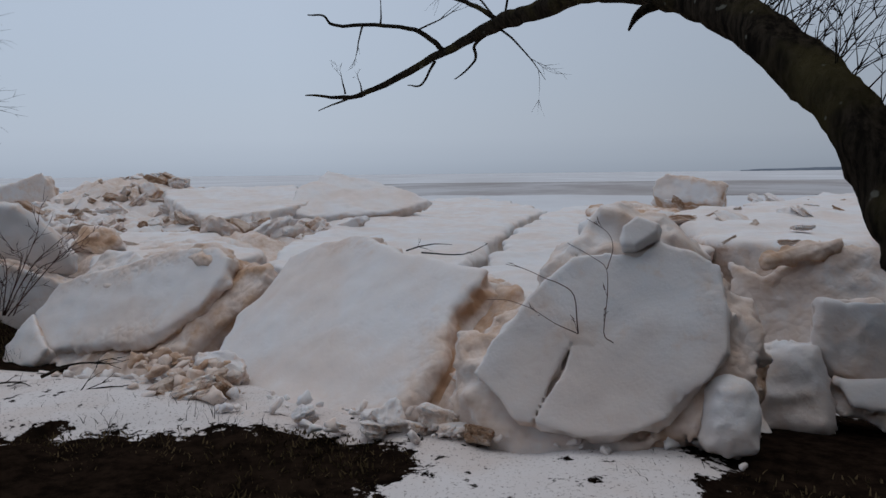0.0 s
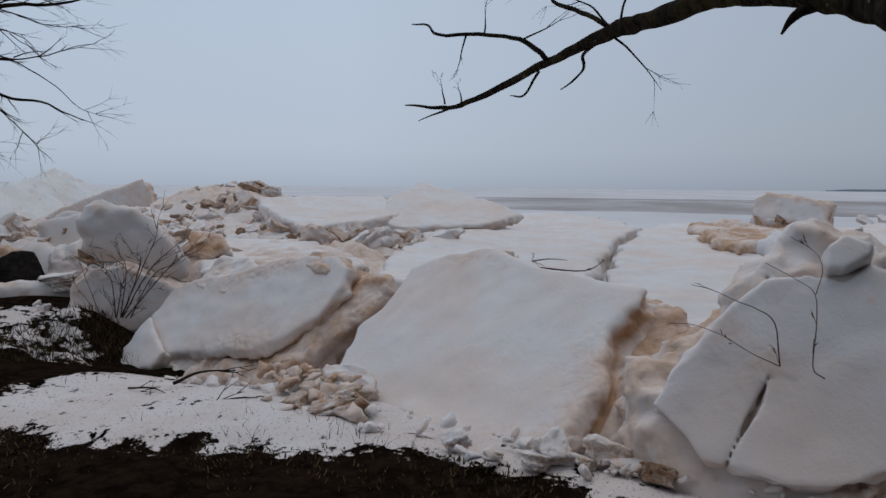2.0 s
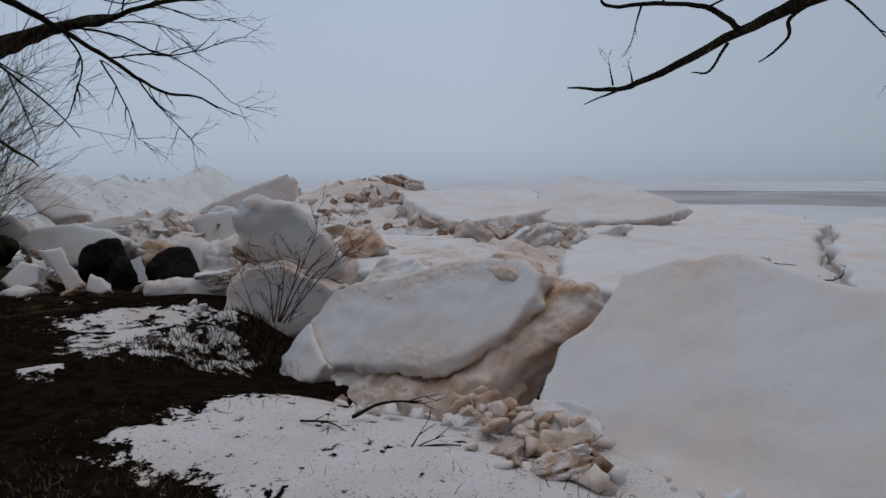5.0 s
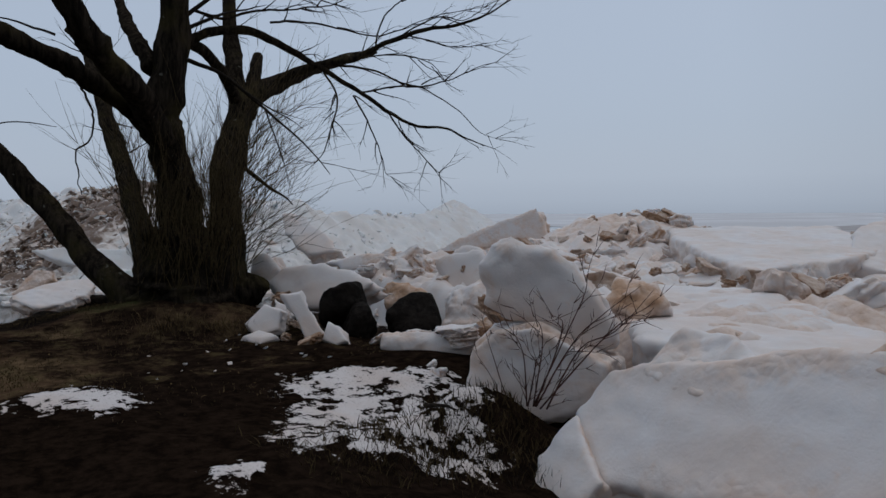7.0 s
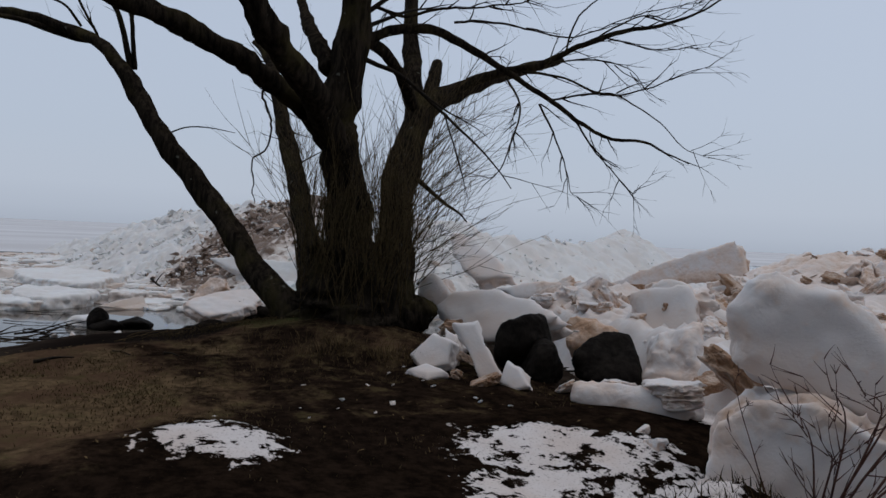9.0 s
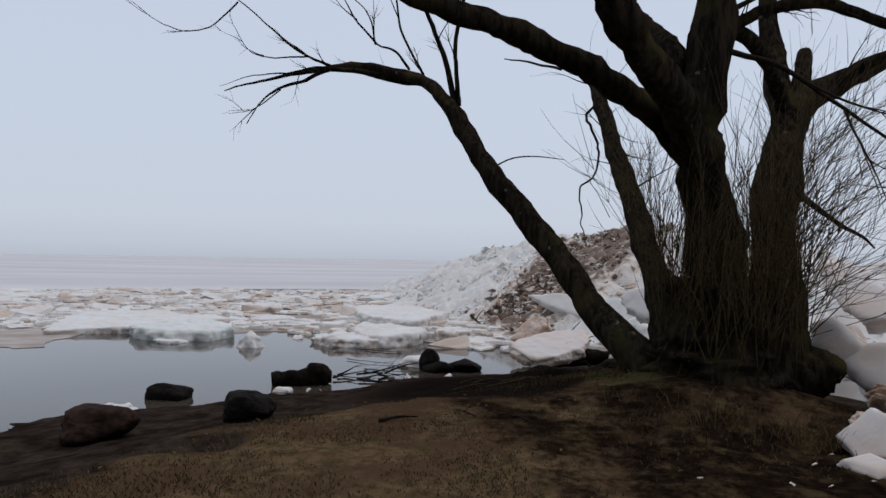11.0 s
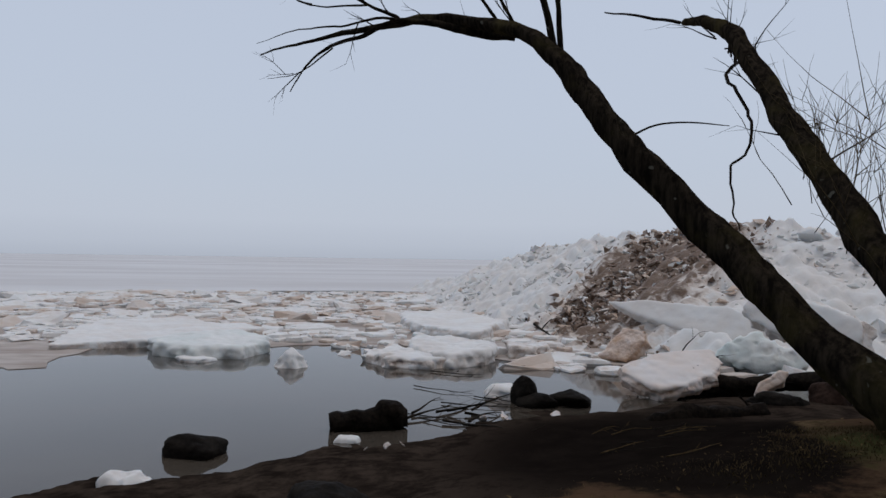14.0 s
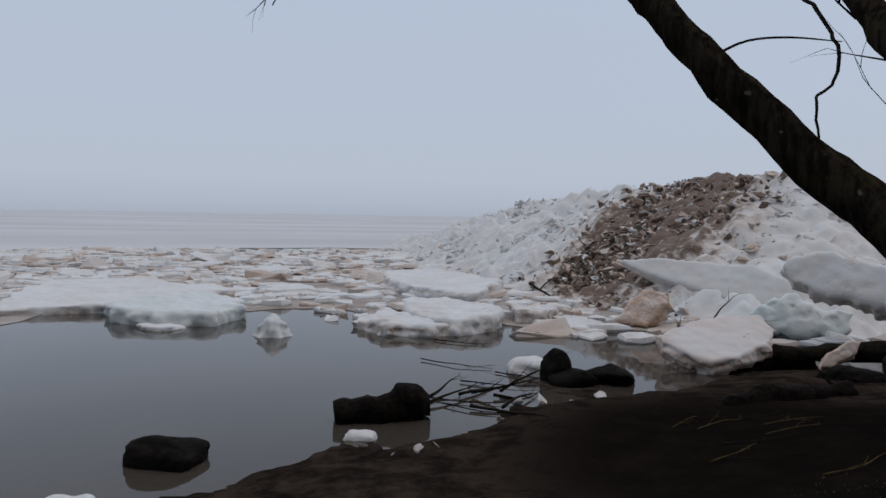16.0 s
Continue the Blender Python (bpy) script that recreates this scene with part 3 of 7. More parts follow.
SNOW_PATCHES = [
    [(-4.1, 4.6), (-4.1, 5.05), (-4.2, 5.5), (-3.95, 5.9), (-3.9, 6.4), (-3.0, 7.6), (-0.5, 7.4), (1.2, 5.9), (1.45, 5.2), (1.2, 4.5), (0.9, 3.6), (0.3, 3.7), (-0.2, 4.45), (-0.05, 4.8), (-0.25, 5.02), (-0.9, 5.1), (-1.5, 5.0), (-1.96, 4.84), (-2.4, 4.62), (-3.2, 4.52)],
    [(-8.15, 6.85), (-8.1, 7.6), (-7.4, 8.2), (-6.4, 7.9), (-5.6, 7.1), (-5.45, 6.7), (-6.0, 5.85), (-6.6, 5.9), (-7.1, 6.4)],
    [(-8.2, 4.5), (-8.75, 5.0), (-8.2, 5.5), (-7.65, 5.15)],
    [(-5.9, 5.15), (-5.75, 5.35), (-5.66, 5.17)],
    [(-12.0, 10.6), (-9.0, 9.4), (-7.0, 8.9), (-5.0, 8.6), (-3.5, 8.3), (-2.2, 7.9), (-0.8, 7.5), (0.6, 6.9), (1.8, 6.6), (3.2, 7.0), (5.0, 7.6), (6.0, 13.0), (0.0, 13.0), (-12.0, 12.6)],
]


def axis_points(lo, hi, fine_step, reach):
    mid = list(np.arange(lo, hi, fine_step))
    tail, s = [], fine_step
    v = hi
    while v < reach:
        tail.append(v)
        s *= 1.22
        v += s
    tail.append(reach)
    head_part, s, v = [], fine_step, lo
    while v > -reach:
        s *= 1.22
        v -= s
        head_part.append(max(v, -reach))
    return np.array(head_part[::-1] + mid + tail)


def build_ground():
    xs = axis_points(-18.0, 4.5, 0.085, 3000)
    ys = axis_points(0.5, 9.5, 0.085, 3000)
    gx, gy = np.meshgrid(xs, ys)
    z = ground_height(gx, gy)
    near = (np.abs(gx + 7) < 14) & (np.abs(gy - 4) < 9)
    rnd = np.zeros(gx.shape)
    rough = np.zeros(gx.shape)
    for idx in np.argwhere(near):
        i, j = idx
        rnd[i, j] = fbm(gx[i, j] * 0.8, gy[i, j] * 0.8, 0.3, 3)
        rough[i, j] = fbm(gx[i, j] * 3.3, gy[i, j] * 3.3, 4.1, 3)
    d = shore_distance(gx, gy)
    hump = np.exp(-((gx + 5.75) ** 2 / 0.6 + (gy - 6.9) ** 2 / 1.2))
    z = z + np.where(d > -0.5, 0.05 * rnd + (0.014 + 0.05 * hump) * rough, 0)
    snow = np.zeros(gx.shape)
    for p in SNOW_PATCHES:
        dist = polyline_distance(gx, gy, p, True)
        sd = np.where(inside(gx, gy, p), dist, -dist)
        snow = np.maximum(snow, np.clip(0.5 + sd / 0.55, 0, 0.82 if len(p) > 12 else 0.61))
    snow = np.where(snow <= 0.001, -0.6, snow)
    z = z + 0.03 * step(snow + 0.5 * rnd, 0.45, 0.8)
    mud = 1 - step(d + 0.6 * rnd, 2.6, 3.9)
    turf = step(-gx + 0.9 * rnd, 6.9, 9.2) * step(d + 0.4 * rnd, 2.3, 3.6)
    turf = turf * (1 - 0.62 * step(gy + 1.1 * rnd, 3.6, 5.4) * step(gx + 0.9 * rnd, -13.4, -11.0))
    green = 0.7 * np.exp(-((gx + 12.9) ** 2 / 1.4 + (gy - 6.6) ** 2 / 0.7))
    # oval of near-black bank, with the mud widened around it
    dark_patch = 1.3 * np.exp(-((gx + 14.2) ** 2 / 5.5 + (gy - 5.6) ** 2 / 4.0))
    mud = np.maximum(mud, 1.2 * np.exp(-((gx + 13.5) ** 2 / 2.6 + (gy - 5.2) ** 2 / 1.3)))
    ny, nx = gx.shape
    verts = np.stack([gx.ravel(), gy.ravel(), z.ravel()], 1)
    k = np.arange(nx * ny).reshape(ny, nx)
    quads = np.stack([k[:-1, :-1].ravel(), k[:-1, 1:].ravel(), k[1:, 1:].ravel(), k[1:, :-1].ravel()], 1)
    ob = link_mesh("ground", verts.tolist(), quads.tolist(), GROUND, attrs={"snow": snow.ravel(), "mud": mud.ravel(), "turf": turf.ravel(), "green": green.ravel(), "dark_patch": dark_patch.ravel()})
    return tagged(ob, "dark wet soil, brown grass and patchy old snow", "ground", kind="structure")


build_ground()

WATER_LINE = 0.0
water_v = [(-3000, -3000, 0), (3000, -3000, 0), (3000, 3000, 0), (-3000, 3000, 0)]
tagged(link_mesh("water", water_v, [(0, 1, 2, 3)], WATER, smooth=False), "still grey-brown lake water mirroring the sky", "water", kind="structure")


def ragged_sheet(name, edge, material, z, label, seed, jag):
    """A flat sheet of ice with a ragged outline and a small thickness."""
    ring = []
    for i in range(len(edge)):
        a, b = Vector(edge[i - 1]), Vector(edge[i])
        seg = (b - a).length
        cnt = max(1, min(90, int(seg / (jag * 0.8))))
        for k in range(cnt):
            q = a.lerp(b, k / cnt)
            far = min(1.0, 400 / max(q.length, 1))
            ring.append((q.x + jag * far * fbm(q.x / jag * 0.4, q.y / jag * 0.4, seed, 4), q.y + jag * far * fbm(q.x / jag * 0.4, q.y / jag * 0.4, seed + 9, 4)))
    n = len(ring)
    verts = [(x, y, z) for x, y in ring] + [(x, y, -0.1) for x, y in ring]
    faces = [tuple(range(n))] + [(i, n + i, n + (i + 1) % n, (i + 1) % n) for i in range(n)]
    ob = link_mesh(name, verts, faces, material, smooth=False)
    return tagged(ob, label, "lake ice", kind="structure")


ragged_sheet("lake_ice_west", [(-47, -60), (-46, -8), (-50, 2), (-60, 30), (-75, 80), (-120, 100), (-400, 240), (-2900, 900), (-2900, -2900), (-700, -2900), (-120, -400)], LAKE_ICE, 0.05, "flat pale grey lake ice, distance fog put into its colour", 2.0, 3.0)
ragged_sheet("lake_ice_north", [(-118, 102), (-60, 84), (-44, 100), (-42, 147), (0, 151), (60, 159), (400, 200), (2900, 600), (2900, 2900), (-2900, 2900), (-2900, 910), (-400, 243)], LAKE_ICE, 0.05, "flat white lake ice, distance fog put into its colour", 5.0, 3.0)
ragged_sheet("lake_ice_near_shore", [(-60, 31), (-40, 20), (-10, 12), (10, 12.5), (45, 13), (300, 40), (300, 85), (60, 66), (0, 63), (-40, 66), (-74, 78)], LAKE_ICE, 0.04, "grey wet shore ice", 7.0, 3.0)
ragged_sheet("lake_ice_thin", [(-62, 79), (-40, 67), (0, 64), (60, 67), (300, 86), (300, 195), (60, 162), (0, 154), (-43, 150), (-46, 101)], GREY_ICE, 0.035, "thin dark grey ice in an open lead", 13.0, 2.0)
ragged_sheet("slush", [(-23.0, -11), (-21.9, -6.2), (-20.4, -4.1), (-20.9, -3.7), (-23.4, -4.4), (-24.2, -2.0), (-24.4, 1.3), (-23.4, 3.0), (-22.6, 4.6), (-22.0, 5.4), (-21.2, 7.2), (-30, 14), (-52, 6), (-46.5, -6), (-47.5, -60), (-30, -40), (-24, -18)], SLUSH, 0.012, "brown slush between drifting floes", 11.0, 0.8)

# ---- far shore, its fog painted into the colour ----
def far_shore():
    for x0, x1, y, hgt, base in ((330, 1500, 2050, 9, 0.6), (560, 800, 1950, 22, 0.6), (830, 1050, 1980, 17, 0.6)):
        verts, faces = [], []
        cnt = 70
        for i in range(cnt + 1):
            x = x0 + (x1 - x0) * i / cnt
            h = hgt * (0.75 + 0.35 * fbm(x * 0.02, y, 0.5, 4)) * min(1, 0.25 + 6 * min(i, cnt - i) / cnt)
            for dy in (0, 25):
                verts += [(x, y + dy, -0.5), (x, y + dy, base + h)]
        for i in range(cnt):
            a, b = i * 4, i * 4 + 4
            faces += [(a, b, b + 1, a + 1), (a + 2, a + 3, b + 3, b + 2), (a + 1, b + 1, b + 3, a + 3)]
        tagged(link_mesh("backdrop", verts, faces, HAZE), "wooded far shore, a faint strip with fog painted into its grey", "far shore", kind="structure")


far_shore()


def light_blocker():
    """An unseen wall that closes the place behind the walker, added to block sky light."""
    line_pts = [(-6.5, -9.5), (-2, -10.5), (5, -10), (10, -7), (14, 0), (17, 9)]
    verts, faces = [], []
    pts = []
    for (ax, ay), (bx, by) in zip(line_pts, line_pts[1:]):
        for k in range(14):
            pts.append((ax + (bx - ax) * k / 14, ay + (by - ay) * k / 14))
    for i, (x, y) in enumerate(pts):
        h = 12.8 + 2.8 * fbm(x * 0.35, y * 0.35, 1.0, 4)
        for k in range(9):
            z = 0.2 + h * k / 8
            w = 0.9 * fbm(x * 0.9, y * 0.9, z * 0.5, 4)
            verts.append((x + w, y + w, z))
    for i in range(len(pts) - 1):
        for k in range(8):
            a = i * 9 + k
            faces.append((a, a + 9, a + 10, a + 1))
    tagged(link_mesh("backdrop_blocker", verts, faces, BARK), "unseen dark wall added behind the shore to block light", "woods", kind="structure")


light_blocker()

# ---- front slabs ----
S = ice_slab


def one_slab(base, label, parts):
    """A slab of several layers: an Empty at its base with the layers as its parts."""
    root = tagged(new("ice_slab"), label, "ice slab")
    root.location = base
    for name, ob in parts:
        ob.name = name
        ob.parent = root
        ob.matrix_parent_inverse = Matrix.Translation(base).inverted()
        for key in ("category", "group"):
            if key in ob:
                del ob[key]
    return root



CORNER = [(-1.36, -0.38), (-0.98, -0.60), (-0.72, -0.72), (-0.81, -0.95), (-1.09, -1.08), (-1.35, -1.04), (-1.52, -0.90), (-1.46, -0.64)]
a_face = S((-3.86, 7.55, 0.88), (-0.24, -0.75, 0.62), 0.3, [(-1.50, -0.38), (-1.44, 0.02), (-1.15, 0.17), (-0.43, 0.30), (-0.10, 0.46), (0.45, 0.60), (0.75, 0.64), (1.05, 0.54), (1.08, 0.29), (0.98, 0.0), (0.80, -0.22), (0.66, -0.36), (0.35, -0.52), (-0.07, -0.60), (-0.45, -0.68), (-0.84, -0.72), (-1.15, -0.62)], 3.1, "large tilted slab of snow ice with a tan layered underside, beside the bush", jag=0.05, res=0.024, rough=0.025, edge=0.035, lean=-0.15, side_dirt=0.9, crumble=0.9, top_dirt=0.08)
a_under = S((-3.833, 7.632, 0.812), (-0.24, -0.75, 0.62), 0.55, [(-1.45, -0.85), (-1.12, -1.0), (-0.63, -1.06), (-0.23, -0.98), (0.16, -0.99), (0.59, -0.81), (0.91, -0.53), (1.2, -0.2), (1.41, 0.04), (1.55, 0.40), (1.45, 0.56), (1.09, 0.63), (0.76, 0.68), (-0.4, 0.3), (-1.3, 0.0)], 5.2, "tan crumbled underlayer of a tilted slab", jag=0.05, res=0.026, rough=0.03, edge=0.10, lean=0.12, side_dirt=0.7, top_dirt=0.3, crumble=1.0, worn=0.8)
b_under = S((-1.057, 6.376, 0.838), (-0.39, -0.55, 0.74), 0.55, [(-1.35, 0.6), (-0.6, 0.86), (0.3, 0.80), (0.95, 0.86), (1.22, 0.80), (1.31, 0.68), (1.33, 0.33), (1.34, 0.0), (1.44, -0.24), (1.2, -0.45), (0.85, -0.66), (0.2, -0.86), (-0.5, -0.92), (-1.1, -0.86), (-1.45, -0.5)], 6.4, "pinkish crumbled underlayer of a big tilted slab", jag=0.06, res=0.026, rough=0.06, edge=0.11, lean=0.05, side_dirt=0.7, top_dirt=0.32, crumble=1.2, worn=0.8, shear=(0.2, 0))
a_corner = S((-3.89, 7.46, 0.954), (-0.24, -0.75, 0.62), 0.42, CORNER, 4.6, "cracked-off white corner of a tilted slab", jag=0.025, res=0.024, rough=0.03, edge=0.06, side_dirt=0.8, lean=0.0, crumble=0.8)
b_face = S((-1.11, 6.30, 0.94), (-0.39, -0.55, 0.74), 0.3, [(-1.58, 0.58), (-1.16, 0.82), (-0.75, 0.93), (-0.35, 0.86), (0.02, 0.78), (0.53, 0.77), (1.02, 0.76), (1.04, 0.60), (0.96, 0.36), (1.06, 0.13), (1.17, -0.04), (1.19, -0.36), (1.11, -0.52), (0.70, -0.70), (0.2, -0.82), (-0.54, -0.88), (-0.99, -0.84), (-1.40, -0.57), (-1.58, -0.16), (-1.48, 0.10), (-1.53, 0.39)], 7.7, "big smooth tilted snow ice slab with a tan broken flank", jag=0.045, res=0.027, rough=0.022, edge=0.045, lean=-0.15, side_dirt=0.9, crumble=0.9, top_dirt=0.08, blobs=[(0.2, -0.76, 0.0, 0.6, 0.13, 0.06)])
c_face = S((0.67, 5.30, 1.28), (-0.03, -0.877, 0.48), 0.2, [(-0.52, -0.34), (-0.46, -0.18), (-0.33, 0.01), (-0.17, 0.25), (-0.02, 0.38), (0.18, 0.43), (0.32, 0.39), (0.46, 0.48), (0.63, 0.43), (0.78, 0.34), (0.80, 0.12), (0.80, -0.14), (0.71, -0.29), (0.53, -0.52), (0.29, -0.61), (0.08, -0.63), (-0.165, -0.58), (-0.103, -0.42), (-0.043, -0.28), (0.01, -0.13), (-0.049, -0.29), (-0.111, -0.42), (-0.180, -0.58), (-0.27, -0.57), (-0.35, -0.48)], 13.9, "smooth grey snow ice face of an upright slab, cracked across, with twigs stuck to it", jag=0.006, res=0.014, rough=0.022, edge=0.011, lean=-0.1, crumble=0.5, side_dirt=0.5, top_dirt=0.06)
c_body = S((0.67, 5.40, 1.23), (-0.03, -0.877, 0.48), 0.62, [(-0.65, -0.27), (-0.63, -0.16), (-0.43, 0.01), (-0.25, 0.21), (-0.16, 0.33), (-0.04, 0.5), (0.06, 0.67), (0.18, 0.75), (0.3, 0.79), (0.44, 0.72), (0.58, 0.61), (0.79, 0.43), (0.91, 0.22), (0.96, 0.01), (0.96, -0.25), (0.92, -0.45), (0.75, -0.60), (0.43, -0.72), (0.08, -0.80), (-0.3, -0.80), (-0.46, -0.75), (-0.57, -0.51)], 15.6, "pinkish rounded body of the upright ice slab behind its grey face", jag=0.05, res=0.026, rough=0.05, edge=0.1, lean=-0.12, crumble=1.4, top_dirt=0.42, side_dirt=0.55, worn=0.75)
one_slab((-3.8, 7.6, 0.2), "large tilted slab of snow ice with a tan layered underside, beside the bush", (("snow_face", a_face), ("underlayer", a_under), ("broken_corner", a_corner)))
one_slab((-1.1, 6.4, 0.3), "big smooth tilted snow ice slab with a tan broken flank", (("snow_face", b_face), ("underlayer", b_under)))
one_slab((0.7, 5.5, 0.5), "upright slab of grey snow ice, cracked across, with a pinkish rim and twigs stuck to it", (("snow_face", c_face), ("body", c_body)))
S((1.47, 5.13, 0.83), (-0.10, -0.90, 0.42), 0.3, [(-0.10, 0.15), (0.0, 0.20), (0.11, 0.18), (0.13, 0.05), (0.10, -0.10), (0.0, -0.16), (-0.08, -0.12), (-0.12, 0.02)], 16.8, "rounded white block at the foot of the upright slab", jag=0.03, res=0.016, rough=0.04, edge=0.07, top_dirt=0.1, side_dirt=0.45, worn=0.5, lean=-0.1)
S((1.33, 5.16, 0.72), (-0.10, -0.96, 0.25), 0.15, [(0.00, -0.06), (0.04, 0.01), (0.03, 0.08), (-0.03, 0.03), (-0.05, -0.05)], 17.1, "small white ice plate leaning on a block", jag=0.02, res=0.02, rough=0.01, edge=0.03, side_dirt=0.3)
S((0.67, 5.24, 1.31), (-0.03, -0.877, 0.48), 0.16, [(0.25, 0.54), (0.33, 0.61), (0.46, 0.56), (0.45, 0.50), (0.33, 0.41), (0.26, 0.42)], 15.0, "small white block caught on top of the slab", jag=0.006, res=0.012, rough=0.01, edge=0.018, side_dirt=0.4, lean=-0.05, crumble=0.3)
S((-2.5, 13.0, 1.08), (0.00, 0.00, 1.00), 0.42, [(-1.65, -0.9), (-2.05, 1.2), (-2.35, 2.69), (-3.0, 9.5), (-3.4, 15.5), (-2.0, 16.5), (-0.37, 13.2), (1.62, 7.68), (1.42, 5.2), (1.50, 3.75), (1.42, 1.6), (1.55, -0.14), (1.71, -2.72), (1.75, -5.2), (0.56, -5.2), (-0.72, -3.9)], 15.3, "flat snow-covered floe beside a narrow crack", jag=0.07, res=0.06, side_dirt=0.35, edge=0.07, rough=0.07, crumble=0.8, lean=0.0, clear=0.1)
S((0.5, 12.0, 1.07), (0.00, 0.00, 1.00), 0.42, [(-1.14, 8.7), (-1.33, 6.2), (-1.23, 4.46), (-1.33, 2.5), (-1.22, 0.45), (-1.12, -1.85), (-1.0, -3.95), (-0.18, -5.17), (0.6, -4.6), (1.6, -1.0), (1.99, 3.9), (0.99, 9.51), (-0.32, 11.22)], 17.9, "flat snow-covered floe beyond a crack", jag=0.07, res=0.06, side_dirt=0.35, edge=0.06, rough=0.07, crumble=0.8, lean=0.0, clear=0.1)
S((-0.9, 13.5, 0.80), (0.00, 0.00, 1.00), 0.3, [(-0.5, -4.6), (0.5, -4.5), (0.6, 7.0), (-0.6, 7.2)], 19.3, "sunken grey-green ice at the bottom of a crack", jag=0.05, res=0.1, side_dirt=0.3, top_dirt=0.1, clear=0.8)
S((-8.5, 16.3, 1.55), (0.05, -0.08, 0.99), 0.62, [(-1.9, 0.88), (-0.9, -0.35), (0.41, -1.58), (1.2, -2.3), (1.81, -2.67), (2.08, -1.84), (2.3, -0.77), (2.43, 0.35), (1.86, 1.57), (0.38, 3.69), (-0.9, 2.6)], 21.4, "thick level floe with a pinkish top and a grey side", jag=0.09, res=0.05, side_dirt=0.35, clear=0.35, edge=0.07, rough=0.05, top_dirt=0.15, lean=0.1)
S((-5.7, 17.8, 1.73), (0.15, -0.28, 0.95), 0.3, [(-0.29, 1.41), (-0.96, 0.27), (-1.65, -1.45), (-0.9, -1.76), (0.37, -1.69), (1.48, -1.33), (2.04, -0.84), (1.61, -0.22), (0.92, 0.53)], 25.0, "raised snow-covered floe peak", jag=0.08, res=0.045, side_dirt=0.5, rough=0.06, lean=0.1, clear=0.2, edge=0.06)
S((-16.23, 17.29, 1.26), (0.45, -0.88, 0.15), 0.8, [(-1.49, -0.74), (-0.31, -0.25), (0.90, -0.02), (1.91, 0.09), (1.78, 0.59), (1.50, 0.98), (-0.35, 0.31), (-1.46, -0.19), (-2.47, -0.76)], 28.2, "long tilted floe with a brown edge in the rubble", jag=0.04, res=0.06, top_dirt=0.32, side_dirt=0.5, edge=0.05)
S((-6.45, 8.15, 1.40), (0.66, -0.74, 0.12), 0.85, [(-0.23, 0.24), (-0.12, 0.39), (0.03, 0.43), (0.42, 0.39), (0.60, 0.21), (0.84, -0.02), (1.00, -0.29), (0.96, -0.45), (0.74, -0.56), (0.45, -0.45), (0.20, -0.32), (-0.03, -0.25), (-0.18, -0.12)], 31.0, "big rounded ice block with a smooth yellowish-grey face", jag=0.04, res=0.026, edge=0.13, rough=0.05, side_dirt=0.4, top_dirt=0.14, clear=0.05, lean=0.05, crumble=0.6)
S((-6.35, 7.95, 0.70), (0.55, -0.82, 0.15), 0.55, [(-0.27, 0.20), (-0.05, 0.34), (0.3, 0.39), (0.67, 0.27), (0.99, 0.14), (0.96, -0.12), (0.69, -0.35), (0.07, -0.58), (-0.30, -0.57), (-0.29, -0.24)], 35.5, "upright white ice slab behind the bush", jag=0.05, res=0.025, edge=0.045, rough=0.035, top_dirt=0.12, side_dirt=0.6, lean=0.0)
S((-8.30, 8.63, 0.60), (0.52, -0.80, 0.30), 0.36, [(-0.46, 0.08), (-0.1, 0.13), (0.30, 0.12), (0.60, 0.13), (0.64, -0.04), (0.56, -0.20), (0.1, -0.19), (-0.3, -0.19), (-0.47, -0.10)], 38.1, "low rounded ice bar lying on the ground", jag=0.03, res=0.022, edge=0.11, rough=0.05, side_dirt=0.6, top_dirt=0.15, lean=0.0)
S((-11.36, 9.05, 1.07), (0.30, -0.75, 0.60), 0.45, [(-0.56, -0.29), (0.36, -0.48), (1.22, 0.03), (0.73, 0.22), (-0.04, 0.36), (-0.72, 0.22), (-1.00, -0.06)], 41.0, "long tilted white slab behind the boulders", jag=0.05, res=0.06, side_dirt=0.5)
S((-12.40, 8.70, 1.26), (0.30, -0.86, 0.41), 0.5, [(0.23, -0.30), (0.40, -0.02), (-0.02, 0.29), (-0.34, 0.18), (-0.26, -0.15)], 42.7, "rounded pinkish ice lump beside the tree", jag=0.04, res=0.05, edge=0.12)
S((-8.96, 9.86, 0.69), (0.46, -0.73, 0.51), 0.45, [(-0.24, -0.44), (0.18, -0.50), (0.34, -0.20), (0.43, 0.17), (0.27, 0.57), (0.05, 0.40), (-0.18, 0.27), (-0.28, -0.01), (-0.56, -0.25)], 43.9, "soft white ice heaped against a boulder", jag=0.1, res=0.035, rough=0.1, edge=0.14, top_dirt=0.2, side_dirt=0.5, worn=0.8)
S((-10.64, 10.32, 0.80), (0.40, -0.73, 0.56), 0.5, [(-0.41, -0.30), (0.00, -0.17), (0.44, -0.22), (0.66, -0.07), (0.36, 0.13), (-0.01, 0.25), (-0.40, 0.32), (-0.65, 0.06)], 44.1, "tan-topped ice block behind two boulders", jag=0.06, res=0.04, rough=0.07, edge=0.1, top_dirt=0.5, side_dirt=0.7, worn=0.5)
S((-10.28, 11.14, 1.22), (0.41, -0.76, 0.51), 0.5, [(-0.03, -0.36), (0.47, -0.32), (0.45, 0.04), (0.26, 0.40), (-0.09, 0.38), (-0.53, 0.12), (-0.53, -0.26)], 44.8, "white ice block beside a big rounded block", jag=0.08, res=0.04, rough=0.07, edge=0.1, top_dirt=0.1, side_dirt=0.5)
S((-10.14, 10.93, 1.24), (0.30, -0.86, 0.41), 0.8, [(-0.11, -0.54), (0.60, -0.39), (0.34, 0.32), (-0.28, 0.27), (-0.54, 0.14)], 46.9, "white ice block with a notched top", jag=0.08, res=0.06)
